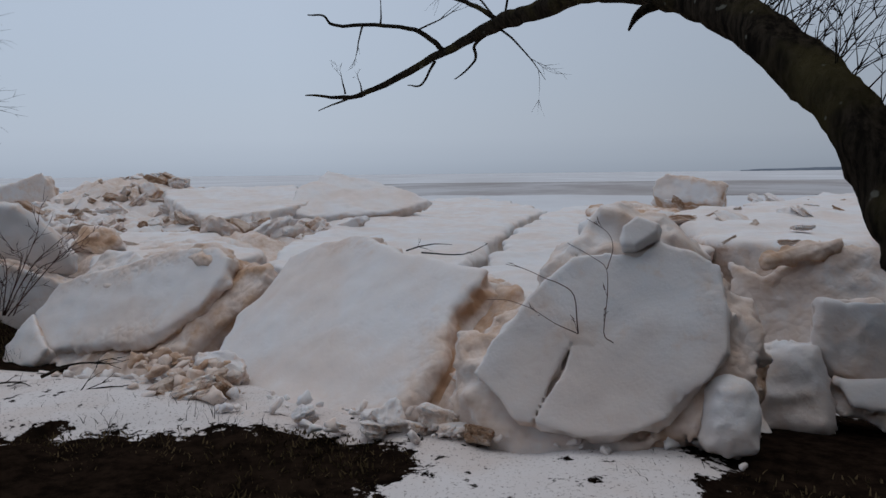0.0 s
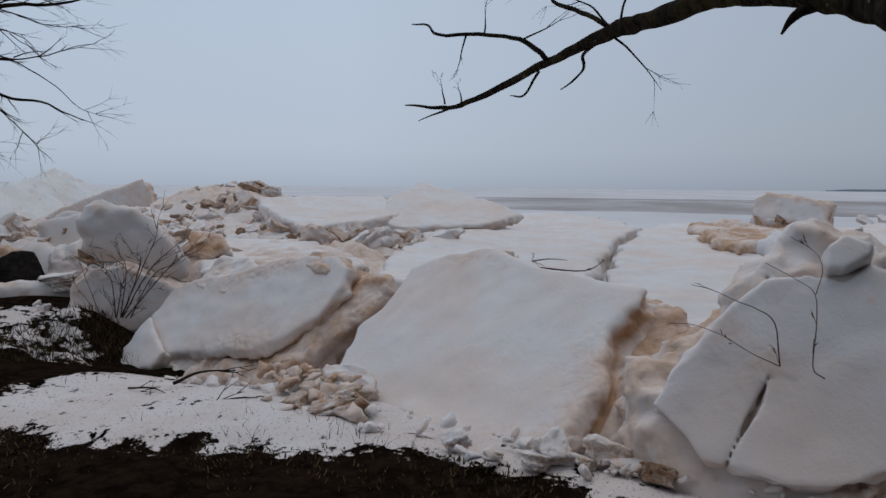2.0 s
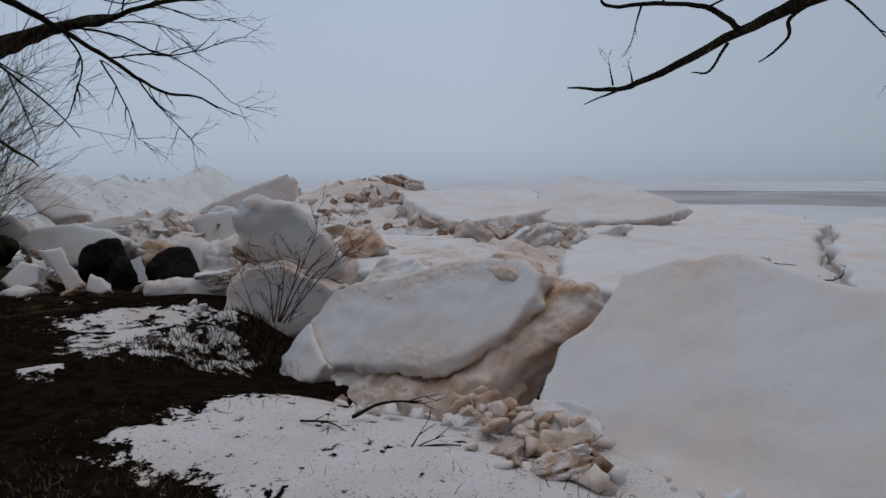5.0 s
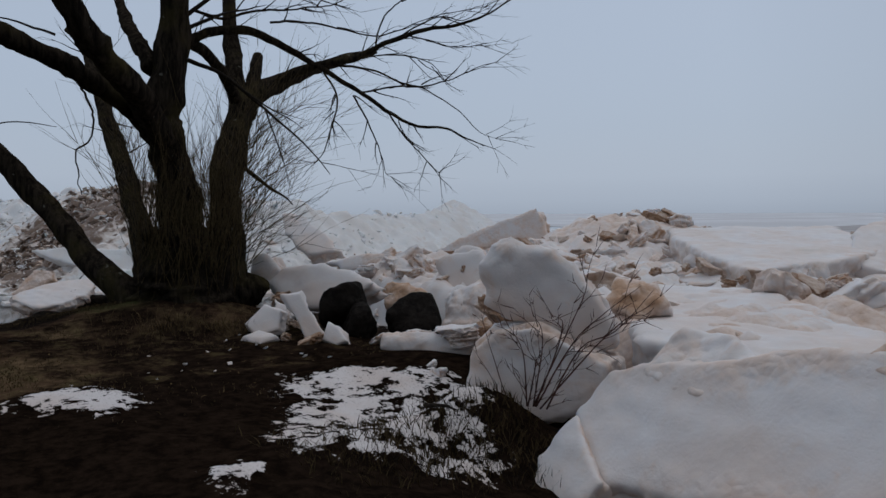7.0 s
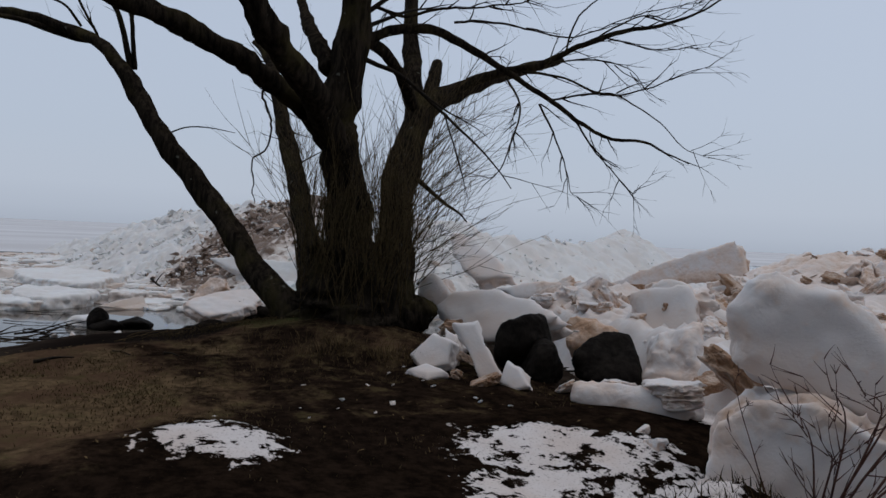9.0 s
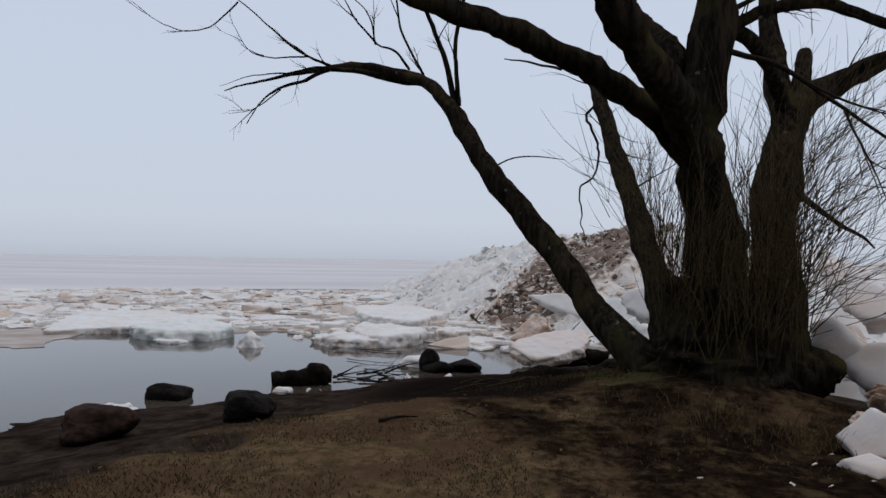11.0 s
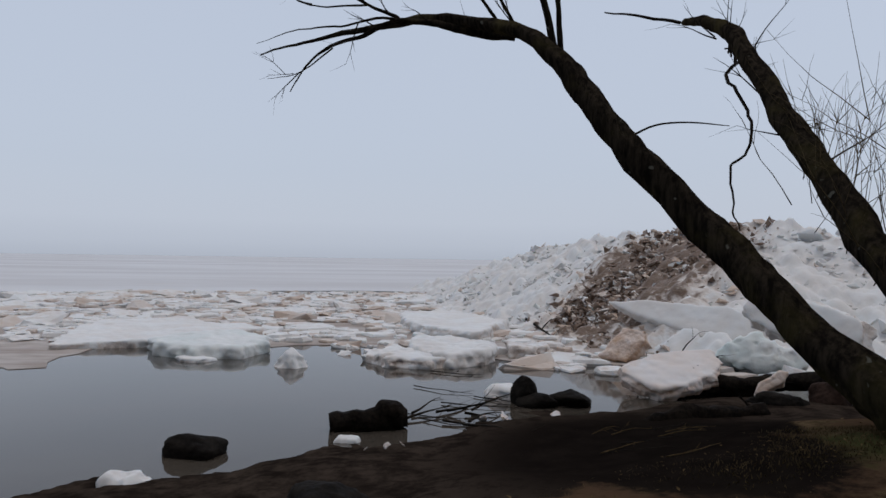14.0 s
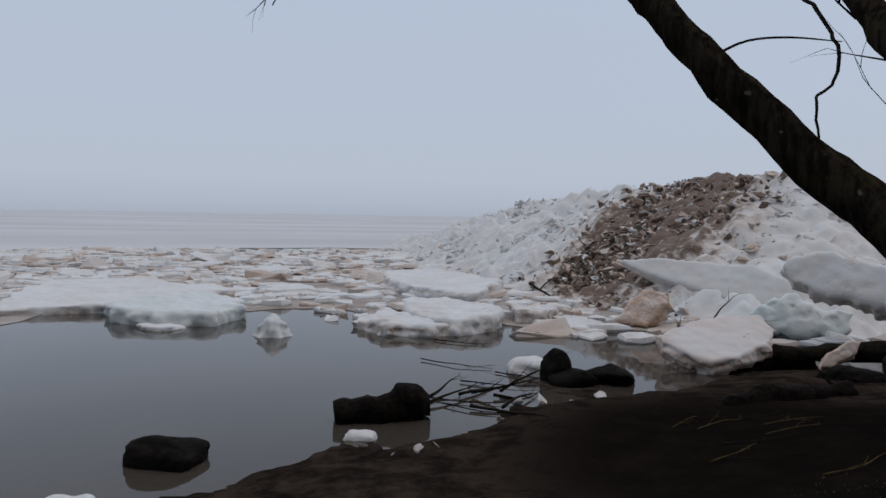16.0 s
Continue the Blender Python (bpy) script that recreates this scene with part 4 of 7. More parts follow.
S((-4.41, 7.96, 1.05), (-0.15, -0.62, 0.77), 0.25, [(-0.21, -0.29), (0.10, -0.27), (0.41, -0.15), (0.59, 0.11), (0.45, 0.20), (-0.02, 0.29), (-0.38, 0.25), (-0.50, 0.06), (-0.46, -0.19)], 49.1, "soft pinkish snow heaped on the top edge of a slab", jag=0.12, res=0.025, rough=0.07, edge=0.1, top_dirt=0.2, side_dirt=0.5, worn=0.55)
S((-3.07, 7.66, 1.34), (-0.15, -0.55, 0.82), 0.3, [(-0.04, -0.18), (0.16, -0.15), (0.36, -0.04), (0.18, 0.08), (-0.04, 0.20), (-0.28, 0.13), (-0.34, -0.04)], 50.3, "soft tan snow heaped on a slab's upper corner", jag=0.08, res=0.025, rough=0.07, edge=0.1, top_dirt=0.35, side_dirt=0.5, worn=0.55)
S((-5.6, 10.6, 1.04), (0.02, -0.03, 1.00), 0.4, [(-1.95, 1.4), (-0.8, 2.1), (0.4, 0.9), (1.45, 0.2), (1.75, -0.7), (1.0, -1.75), (0.1, -1.7), (-0.9, -0.6)], 45.2, "flat white snow-covered floe behind a tilted slab", jag=0.06, res=0.06, rough=0.05, side_dirt=0.4)
S((-6.25, 9.75, 1.25), (0.2, -0.7, 0.7), 0.4, [(-0.32, -0.18), (0.1, -0.26), (0.36, -0.05), (0.2, 0.2), (-0.2, 0.24)], 46.1, "rounded yellowish ice lump", jag=0.04, res=0.035, rough=0.04, edge=0.12, top_dirt=0.45, worn=0.6)
S((-16.73, 11.99, 1.65), (0.33, -0.66, 0.68), 0.4, [(-0.61, -0.05), (0.31, -0.70), (1.25, -0.58), (0.52, -0.01), (-0.38, 0.65), (-1.09, 0.69)], 44.4, "upended white floe with a yellow rim", jag=0.06, res=0.08)
S((-13.99, 11.98, 1.14), (0.30, -0.75, 0.60), 0.4, [(-0.65, -0.28), (0.74, -0.13), (1.07, 0.16), (0.60, 0.24), (-0.42, 0.14), (-1.33, -0.12)], 47.8, "narrow floe with a tan edge", jag=0.05, res=0.06, top_dirt=0.2)
S((-9.74, 7.94, 0.83), (0.76, -0.51, 0.41), 0.16, [(0.05, -0.36), (0.30, -0.30), (-0.04, 0.30), (-0.28, 0.28)], 51.0, "thin leaning plate of white ice beside the boulders", jag=0.012, res=0.016, edge=0.03, side_dirt=0.3, rough=0.012, lean=0.0, crumble=0.5)
S((-10.19, 7.64, 0.74), (0.51, -0.66, 0.56), 0.22, [(-0.08, -0.22), (0.22, -0.11), (0.19, 0.15), (-0.07, 0.22), (-0.27, -0.05)], 54.6, "small broken white ice plate near the tree", jag=0.012, res=0.016, edge=0.03, side_dirt=0.3, rough=0.012, lean=0.0, crumble=0.5)
S((-9.91, 7.43, 0.62), (0.30, -0.30, 0.90), 0.15, [(0.04, -0.11), (0.23, 0.01), (-0.04, 0.12), (-0.23, -0.03)], 55.8, "flat little ice plate on the soil", jag=0.012, res=0.016, edge=0.03, side_dirt=0.2, rough=0.012, lean=0.0, crumble=0.5)
S((-10.24, 7.89, 0.84), (0.70, -0.50, 0.50), 0.25, [(-0.07, -0.12), (0.12, -0.30), (0.07, 0.10), (-0.12, 0.22)], 56.2, "narrow leaning ice plate", jag=0.012, res=0.016, edge=0.03, side_dirt=0.3, rough=0.012, lean=0.0, crumble=0.5)
S((-9.21, 8.05, 0.64), (0.50, -0.70, 0.50), 0.3, [(0.04, -0.15), (0.19, -0.07), (0.04, 0.11), (-0.12, 0.17), (-0.15, -0.07)], 58.9, "pointed chunk of ice in front of the boulders", jag=0.012, res=0.016, edge=0.04, side_dirt=0.3, rough=0.012, lean=0.0, crumble=0.5)
S((2.6, 7.6, 1.10), (-0.2, -0.85, 0.5), 0.9, [(-0.79, 0.24), (-0.54, 0.16), (-0.31, 0.32), (-0.11, 0.46), (0.37, 0.42), (0.95, 0.42), (0.95, -0.7), (0.04, -0.7), (-0.55, -0.7), (-0.72, -0.06)], 57.7, "tan layered ice slab with a snowy top", jag=0.05, res=0.03, edge=0.1, top_dirt=0.34, side_dirt=0.55, rough=0.08, worn=0.4, lean=0.0)
S((2.42, 7.72, 1.40), (-0.12, -0.72, 0.68), 0.1, [(-0.30, -0.12), (0.01, -0.04), (0.26, 0.10), (0.27, 0.17), (0.01, 0.08), (-0.30, -0.03)], 59.2, "tan ice sliver on a snowy floe", jag=0.012, res=0.018, edge=0.03, top_dirt=0.6, rough=0.02, lean=0.0)
S((2.50, 6.21, 1.01), (-0.10, -0.97, 0.22), 0.5, [(-0.33, 0.25), (0.02, 0.29), (0.30, 0.26), (0.30, -0.24), (0.03, -0.26), (-0.26, -0.23), (-0.34, -0.10)], 61.3, "square grey ice block beside the trunk", jag=0.025, res=0.022, top_dirt=0.16, side_dirt=0.4, edge=0.05, rough=0.06, worn=0.3, lean=0.0)
S((2.05, 6.10, 0.75), (-0.10, -0.92, 0.38), 0.5, [(-0.25, 0.23), (-0.1, 0.26), (0.09, 0.26), (0.17, -0.05), (0.16, -0.30), (-0.23, -0.30), (-0.28, -0.02)], 64.4, "small dull ice block", jag=0.03, res=0.022, top_dirt=0.15, side_dirt=0.4, worn=0.3, edge=0.1, rough=0.05, lean=0.0)
S((2.55, 6.05, 0.74), (-0.10, -0.75, 0.65), 0.16, [(-0.30, 0.06), (0.0, 0.10), (0.30, 0.08), (0.28, -0.12), (-0.24, -0.10)], 65.2, "thin white ice plate under a square block", jag=0.02, res=0.018, edge=0.04, rough=0.03, lean=0.0)
S((5.0, 24.0, 1.70), (-0.2, -0.9, 0.4), 1.0, [(-3.06, -0.37), (-3.0, 0.23), (-2.64, 0.37), (-1.92, 0.26), (-0.99, -0.03), (-0.97, -0.69), (-1.88, -0.59), (-2.73, -0.65)], 67.7, "far white block stained yellow-tan on top", jag=0.08, res=0.05, top_dirt=0.0, side_dirt=1.3, edge=0.08, rough=0.08, lean=-0.1)
S((2.2, 16.0, 1.22), (0, 0, 1), 0.3, [(-1.89, 2.83), (-1.14, 4.89), (-0.32, 4.34), (0.1, 2.32), (-0.52, -1.58), (-1.18, -2.69), (-1.65, -1.23)], 70.1, "low tan ice ledge on the snowy floe", jag=0.15, res=0.06, rough=0.1, edge=0.1, top_dirt=0.45, side_dirt=0.9, worn=0.6)
S((4.69, 16.17, 1.24), (0.00, -0.02, 1.00), 1.1, [(-2.55, -4.37), (-1.07, -5.43), (1.38, -2.34), (5.17, 12.26), (-2.92, -0.12)], 71.0, "broad snowy floe", jag=0.15, res=0.12, lean=0.0, rough=0.1)
S((-23.4, 9.08, 0.84), (0.55, -0.55, 0.63), 0.4, [(-2.19, 0.32), (-1.35, 0.44), (-0.23, 0.42), (0.79, 0.37), (1.58, 0.07), (1.69, -0.57), (1.12, -0.7), (-0.16, -0.33), (-1.21, -0.05)], 74.0, "long pointed slab of pale bluish ice", ICE_BLUE, jag=0.03, res=0.04, side_dirt=0.05, top_dirt=-0.25, clear=0.15, edge=0.06, rough=0.03, crumble=0.5, lean=0.1)
S((-19.80, 9.58, 1.13), (0.56, -0.66, 0.51), 0.4, [(-0.77, -0.13), (-0.17, -0.28), (0.53, -0.39), (1.10, -0.51), (1.04, 0.03), (0.49, 0.27), (-0.30, 0.50), (-0.87, 0.36), (-1.05, 0.16)], 77.3, "tilted slab with a reddish dirty top", ICE_BLUE, jag=0.04, res=0.035, side_dirt=0.45, top_dirt=0.2, clear=0.0, lean=-0.2, rough=0.03)
S((-20.94, 9.46, 0.37), (0.75, -0.30, 0.60), 0.5, [(0.21, -0.32), (0.95, -0.28), (0.95, 0.16), (0.06, 0.42), (-0.32, 0.33), (-0.72, 0.12), (-0.87, -0.22)], 78.4, "heap of pale bluish ice behind the leaning stem", ICE_BLUE, jag=0.1, res=0.035, rough=0.1, edge=0.12, side_dirt=0.1, top_dirt=-0.1, clear=0.6, worn=0.7)
S((-17.71, 8.08, 0.38), (0.80, -0.40, 0.45), 0.2, [(-0.08, -0.20), (0.19, 0.00), (0.23, 0.19), (0.09, 0.22), (-0.19, -0.01), (-0.24, -0.20)], 79.1, "upended pinkish ice plate at the tree's foot", jag=0.012, res=0.016, edge=0.05, top_dirt=0.25, rough=0.012, lean=0.0, crumble=0.5)
S((-22.05, 7.30, 0.41), (0.61, -0.61, 0.51), 0.4, [(0.08, -0.42), (0.40, 0.08), (0.28, 0.31), (-0.19, 0.36), (-0.57, -0.33)], 80.2, "wedge of dirty white ice", jag=0.04, res=0.04, side_dirt=0.9, top_dirt=0.2, lean=0.0, rough=0.05, worn=0.3)
S((-18.3, 6.6, 0.24), (0.35, -0.1, 0.93), 0.26, [(-0.2, 0.05), (-0.5, 0.29), (-0.53, 0.48), (-0.32, 0.7), (0.27, 1.08), (0.93, 1.19), (1.07, 0.83), (0.96, 0.42), (0.39, -0.02), (0.08, -0.13)], 83.5, "stranded white floe with a pinkish underside at the water's edge", jag=0.05, res=0.022, rough=0.035, edge=0.05, side_dirt=0.75, lean=-0.05)

# ---- rubble: pressure ridge and pile behind the slabs ----
RIDGE = [(-58.4, 1.8, -0.25), (-48.6, 5.2, 0.95), (-42.2, 7.4, 2.1), (-38.7, 8.6, 2.7), (-34.5, 10.05, 2.9), (-31, 11.3, 3.1), (-28.4, 12.2, 3.15), (-26.5, 12.8, 3.2), (-24.5, 14.5, 2.7), (-24, 17, 2.1), (-26, 24, 2.2), (-31, 30, 2.5), (-36, 33.5, 2.9)]


def rubble_height(x, y):
    x, y = np.asarray(x, float), np.asarray(y, float)
    h = np.full(x.shape, -2.0)
    for (ax, ay, az), (bx, by, bz) in zip(RIDGE, RIDGE[1:]):
        dx, dy = bx - ax, by - ay
        t = np.clip(((x - ax) * dx + (y - ay) * dy) / (dx * dx + dy * dy), 0, 1)
        dist = np.hypot(x - ax - t * dx, y - ay - t * dy)
        h = np.maximum(h, az + (bz - az) * t - dist * 0.55)
    field = -2.0 + (2.35 + 0.6 * step(-x, 3.0, 5.0)) * step(y + 0.25 * np.minimum(x + 6, 0), 8.3, 9.6) * step(-x, -9, -5) * step(30 - y, 0, 8) * step(x, -24, -13)
    field = field - 0.35 * step(y, 18, 26)
    pile = 1.05 * np.exp(-((x + 11.9) ** 2 / 6 + (y - 18.6) ** 2 / 4)) + 0.15 * np.exp(-((x + 12.5) ** 2 / 9 + (y - 15) ** 2 / 9))
    back = 1.2 * np.exp(-((x + 24) ** 2 / 40 + (y - 20) ** 2 / 30))
    return np.maximum(h, field + pile + back)


def soil_amount(x, y):
    """How much brown soil is mixed into the ridge: a streak down its face."""
    return np.exp(-((x + 28.0 + 0.6 * (y - 9.8)) ** 2 / 7.0 + (y - 9.8) ** 2 / 7.5))


def rubble_patch(x0, x1, y0, y1, cell, low, name, material):
    gx, gy = np.meshgrid(np.arange(x0, x1 + cell * 0.5, cell), np.arange(y0, y1 + cell * 0.5, cell))
    z = rubble_height(gx, gy)
    ny, nx = gx.shape
    big = soft_noise(gx * 0.75, gy * 0.75, gx * 0, 41)
    mid = np.abs(soft_noise(gx * 1.9 + 0.3 * big, gy * 1.9, gx * 0, 42))
    small = np.abs(soft_noise(gx * 4.3, gy * 4.3, gx * 0, 43))
    tiny = soft_noise(gx * 9.5, gy * 9.5, gx * 0, 44)
    lump = 0.7 * big + 1.0 * (mid - 0.3) + 0.5 * (small - 0.3)
    z = z + (0.26 - 0.08 * (gx > -20)) * lump + 0.035 * tiny
    z = z + 0.10 * (gx > -19.6) * (np.abs(soft_noise(gx * 3.1 + 5, gy * 3.1, gx * 0, 46)) - 0.35)
    pile = np.exp(-((gx + 11.6) ** 2 / 7 + (gy - 18.4) ** 2 / 5))
    dirt = 2.8 * soil_amount(gx, gy) * (0.75 + 0.6 * tiny + 0.5 * (small - 0.3)) + 0.10 + 0.22 * big - 0.15 * mid + (gx > -19.6) * (0.22 + 0.35 * soft_noise(gx * 0.55, gy * 0.55, gx * 0, 47) - 0.3 * (small - 0.3)) + 0.4 * pile
    glass = 0.25 * soft_noise(gx * 0.5, gy * 0.5, gx * 0, 45) + 0.25 * (small < 0.12)
    keep = z > -0.25
    k = np.arange(nx * ny).reshape(ny, nx)
    ok = (keep[:-1, :-1] | keep[:-1, 1:] | keep[1:, 1:] | keep[1:, :-1]) & ~low(gx[:-1, :-1] + cell / 2, gy[:-1, :-1] + cell / 2)
    quads = np.stack([k[:-1, :-1][ok], k[:-1, 1:][ok], k[1:, 1:][ok], k[1:, :-1][ok]], 1)
    used = np.unique(quads)
    remap = np.full(nx * ny, -1)
    remap[used] = np.arange(len(used))
    verts = np.stack([gx.ravel(), gy.ravel(), z.ravel()], 1)[used]
    ob = link_mesh(name, verts.tolist(), remap[quads].tolist(), material, attrs={"dirt": dirt.ravel()[used], "clear": glass.ravel()[used]})
    tagged(ob, "packed crushed ice of the pressure ridge", "ice rubble", kind="stuff")


def build_rubble_bed():
    rubble_patch(-60, 10, 0, 38, 0.16, lambda x, y: ((x > -46) & (x < -19.6) & (y > 3.2) & (y < 14.4)) | ((x > -19.6) & (x < 3.6) & (y > 8.0) & (y < 24)), "ice_rubble_bed", ICE_BLUE)
    rubble_patch(-46.0, -19.6, 3.2, 14.4, 0.08, lambda x, y: x > 999, "ice_ridge_face", ICE_BLUE)
    rubble_patch(-19.6, 3.6, 8.0, 24.0, 0.08, lambda x, y: x > 999, "near_rubble_bed", ICE)


build_rubble_bed()


def scatter_rubble():
    rnd = random.Random(5)
    heap, silty, shards, brown = Heap(), Heap(), Heap(), Heap()
    for i in range(13500):
        if i % 2:
            x, y = rnd.uniform(-50, -20), rnd.uniform(3, 15)
        else:
            x, y = rnd.uniform(-52, 7), rnd.uniform(5, 36)
        h = float(rubble_height(x, y))
        if h < 0.02:
            continue
        far = x < -19
        s = rnd.choice((0.08, 0.12, 0.18, 0.26, 0.38) if not far else (0.07, 0.1, 0.15, 0.21, 0.3)) * (1.0 + math.hypot(x + 5, y - 6) * 0.008)
        if rnd.random() < 0.06:
            s *= 2.0
        soil = float(soil_amount(x, y))
        if far and soil > 0.12:
            continue
        dark = rnd.random() < (0.05 if far else 0.2)
        m = tumble(rnd, x, y, h + (rnd.uniform(-0.10, 0.03) if far else rnd.uniform(-0.08, 0.08)) - 0.1 * s, s, 0.85)
        if far:
            (brown if dark else shards).add(rnd.choice(SHARDS), m, rnd.choice((0.0, 0.05, 0.1, 0.2)), rnd.uniform(-0.3, 0.5))
        else:
            (silty if dark else heap).add(rnd.choice(SMALL), m, rnd.choice((0.1, 0.3, 0.5, 0.75)), rnd.uniform(-0.3, 0.35))
    placed = 0
    while placed < 3000:
        x, y = rnd.uniform(-34, -22), rnd.uniform(4.5, 14)
        soil = float(soil_amount(x, y))
        if soil < 0.06 or rnd.random() > soil * 1.5:
            continue
        placed += 1
        h = float(rubble_height(x, y))
        s = rnd.choice((0.06, 0.08, 0.11, 0.16, 0.24, 0.34))
        kind = rnd.random()
        m = tumble(rnd, x, y, h + rnd.uniform(-0.05, 0.12), s, 0.85)
        if kind < 0.3:
            brown.add(rnd.choice(SHARDS), m, rnd.uniform(0.1, 0.6), 0.0)
        else:
            shards.add(rnd.choice(SHARDS), m, rnd.uniform(0.0, 0.45) if kind < 0.42 else rnd.uniform(0.9, 1.7), 0.1)
    tagged(heap.build("ice_rubble", ICE), "broken white ice lumps piled behind the slabs", "ice rubble", kind="stuff")
    tagged(silty.build("silty_ice_rubble", ICE_DIRTY), "brown silty ice lumps behind the slabs", "ice rubble", kind="stuff")
    tagged(shards.build("ridge_ice", ICE_BLUE), "broken white and bluish ice lumps piled in a ridge", "ice rubble", kind="stuff")
    tagged(brown.build("silty_ridge_ice", ICE_DIRTY), "brown silty ice lumps in the ridge", "ice rubble", kind="stuff")


scatter_rubble()

# ---- floes on the lake ----
def floe(x, y, w, d, th, seed, label, turn=0, lift=0.5, **kw):
    rnd = random.Random(seed)
    n = rnd.randint(8, 11)
    pts = [(math.cos(6.283 * i / n) * w / 2 * rnd.uniform(0.68, 1.15), math.sin(6.283 * i / n) * d / 2 * rnd.uniform(0.68, 1.15)) for i in range(n)]
    kw = dict(dict(jag=0.06, rough=0.07, edge=0.07, res=0.03, lean=-0.15), **kw)
    return S((x, y, th * lift), (rnd.uniform(-0.04, 0.04), rnd.uniform(-0.04, 0.04), 1), th, pts, seed, label, ICE_BLUE, name="ice_floe", group="floes on the lake", turn=turn, **kw)


def drawn_floe(rim, top, th, seed, label, **kw):
    """A floe from its rim on the water; top: height of its upper face."""
    cx, cy = sum(p[0] for p in rim) / len(rim), sum(p[1] for p in rim) / len(rim)
    kw = dict(dict(jag=0.09, rough=0.05, edge=0.07, res=0.045, lean=-0.08, side_dirt=0.4, crumble=0.9), **kw)
    return S((cx, cy, top), (0, 0, 1), th, [(x - cx, y - cy) for x, y in rim], seed, label, ICE_BLUE, name="ice_floe", group="floes on the lake", **kw)


drawn_floe([(-23.1, -4.8), (-23.6, -3.4), (-24.1, -2.2), (-25.6, -1.7), (-27.0, -1.0), (-29.2, -3.6), (-29.0, -6.4), (-26.8, -6.0)], 0.17, 0.36, 3, "flat white floe afloat on still water", side_dirt=0.55)
drawn_floe([(-23.6, -2.8), (-22.5, -2.35), (-22.1, -1.5), (-22.1, -0.45), (-23.0, -0.12), (-24.6, -0.5), (-25.2, -1.4), (-24.6, -2.4)], 0.28, 0.5, 8, "greenish-sided floe afloat on still water", clear=0.55, edge=0.1, rough=0.08)
drawn_floe([(-21.95, -1.75), (-21.6, -1.5), (-21.55, -1.15), (-21.85, -0.95), (-22.2, -1.2)], 0.07, 0.2, 9, "small white ice foot beside a greenish floe", res=0.03, edge=0.04, jag=0.05)


def peaked_floe(x, y, w, h, seed, label):
    """A low cone of ice standing out of the water."""
    bm = bmesh.new()
    bmesh.ops.create_icosphere(bm, subdivisions=4, radius=0.5)
    for v in bm.verts:
        p = v.co
        k = max(0.0, p.z * 2)
        p.x *= 1 - 0.6 * k ** 1.4
        p.y *= 1 - 0.6 * k ** 1.4
        n = 1 + 0.5 * fbm(p.x * 3 + seed, p.y * 3, p.z * 3, 4)
        v.co = (p.x * w * n, p.y * w * n, p.z * (2 * h if p.z > 0 else 0.3) * (0.9 + 0.1 * n))
    v = [q.co[:] for q in bm.verts]
    f = [[q.index for q in face.verts] for face in bm.faces]
    bm.free()
    ob = link_mesh("ice_floe", v, f, ICE_BLUE, attrs={"dirt": [0.15] * len(v), "clear": [0.25] * len(v)})
    ob.matrix_world = Matrix.Translation((x, y, 0.0))
    return tagged(ob, label, "ice floe", "floes on the lake")


peaked_floe(-21.25, 0.68, 0.62, 0.36, 12, "small peaked lump of ice afloat")
drawn_floe([(-22.0, 1.95), (-21.2, 2.6), (-20.95, 3.3), (-21.5, 3.75), (-22.6, 3.3), (-23.6, 2.5)], 0.20, 0.4, 15, "dirty white floe at the slush edge", side_dirt=0.7, top_dirt=0.2, rough=0.12)
drawn_floe([(-21.7, 3.2), (-21.1, 3.7), (-21.7, 4.4), (-23.0, 4.7), (-24.6, 3.9), (-24.2, 3.0), (-22.8, 2.9)], 0.26, 0.45, 21, "snow-topped floe at the slush edge", side_dirt=0.4, rough=0.1)
drawn_floe([(-31.0, 2.5), (-28.5, 2.6), (-26.6, 3.1), (-25.4, 3.9), (-25.2, 4.6), (-28.2, 5.7), (-30.5, 5.0), (-32.0, 3.9)], 0.30, 0.5, 27, "broad clean white floe", side_dirt=0.45)
drawn_floe([(-23.6, 4.95), (-22.5, 5.0), (-22.4, 5.5), (-23.2, 6.0), (-24.4, 5.7)], 0.28, 0.5, 33, "broken tan-sided floe near the ridge", side_dirt=0.9, rough=0.16, worn=0.4)
drawn_floe([(-15.95, 2.12), (-15.77, 2.13), (-15.75, 2.34), (-15.85, 2.41), (-15.96, 2.3)], 0.07, 0.13, 37, "small white ice cake beside the sunken log", res=0.018, edge=0.05, jag=0.03, rough=0.03, side_dirt=0.2)
drawn_floe([(-14.40, 0.28), (-14.22, 0.30), (-14.14, 0.52), (-14.26, 0.64), (-14.42, 0.5)], 0.09, 0.14, 43, "lump of white slush at the water's edge", res=0.018, edge=0.06, jag=0.06, rough=0.08, side_dirt=0.1, worn=0.6)
floe(-18.4, 4.35, 0.45, 0.5, 0.25, 41, "small ice lump behind the stump", lift=0.6)


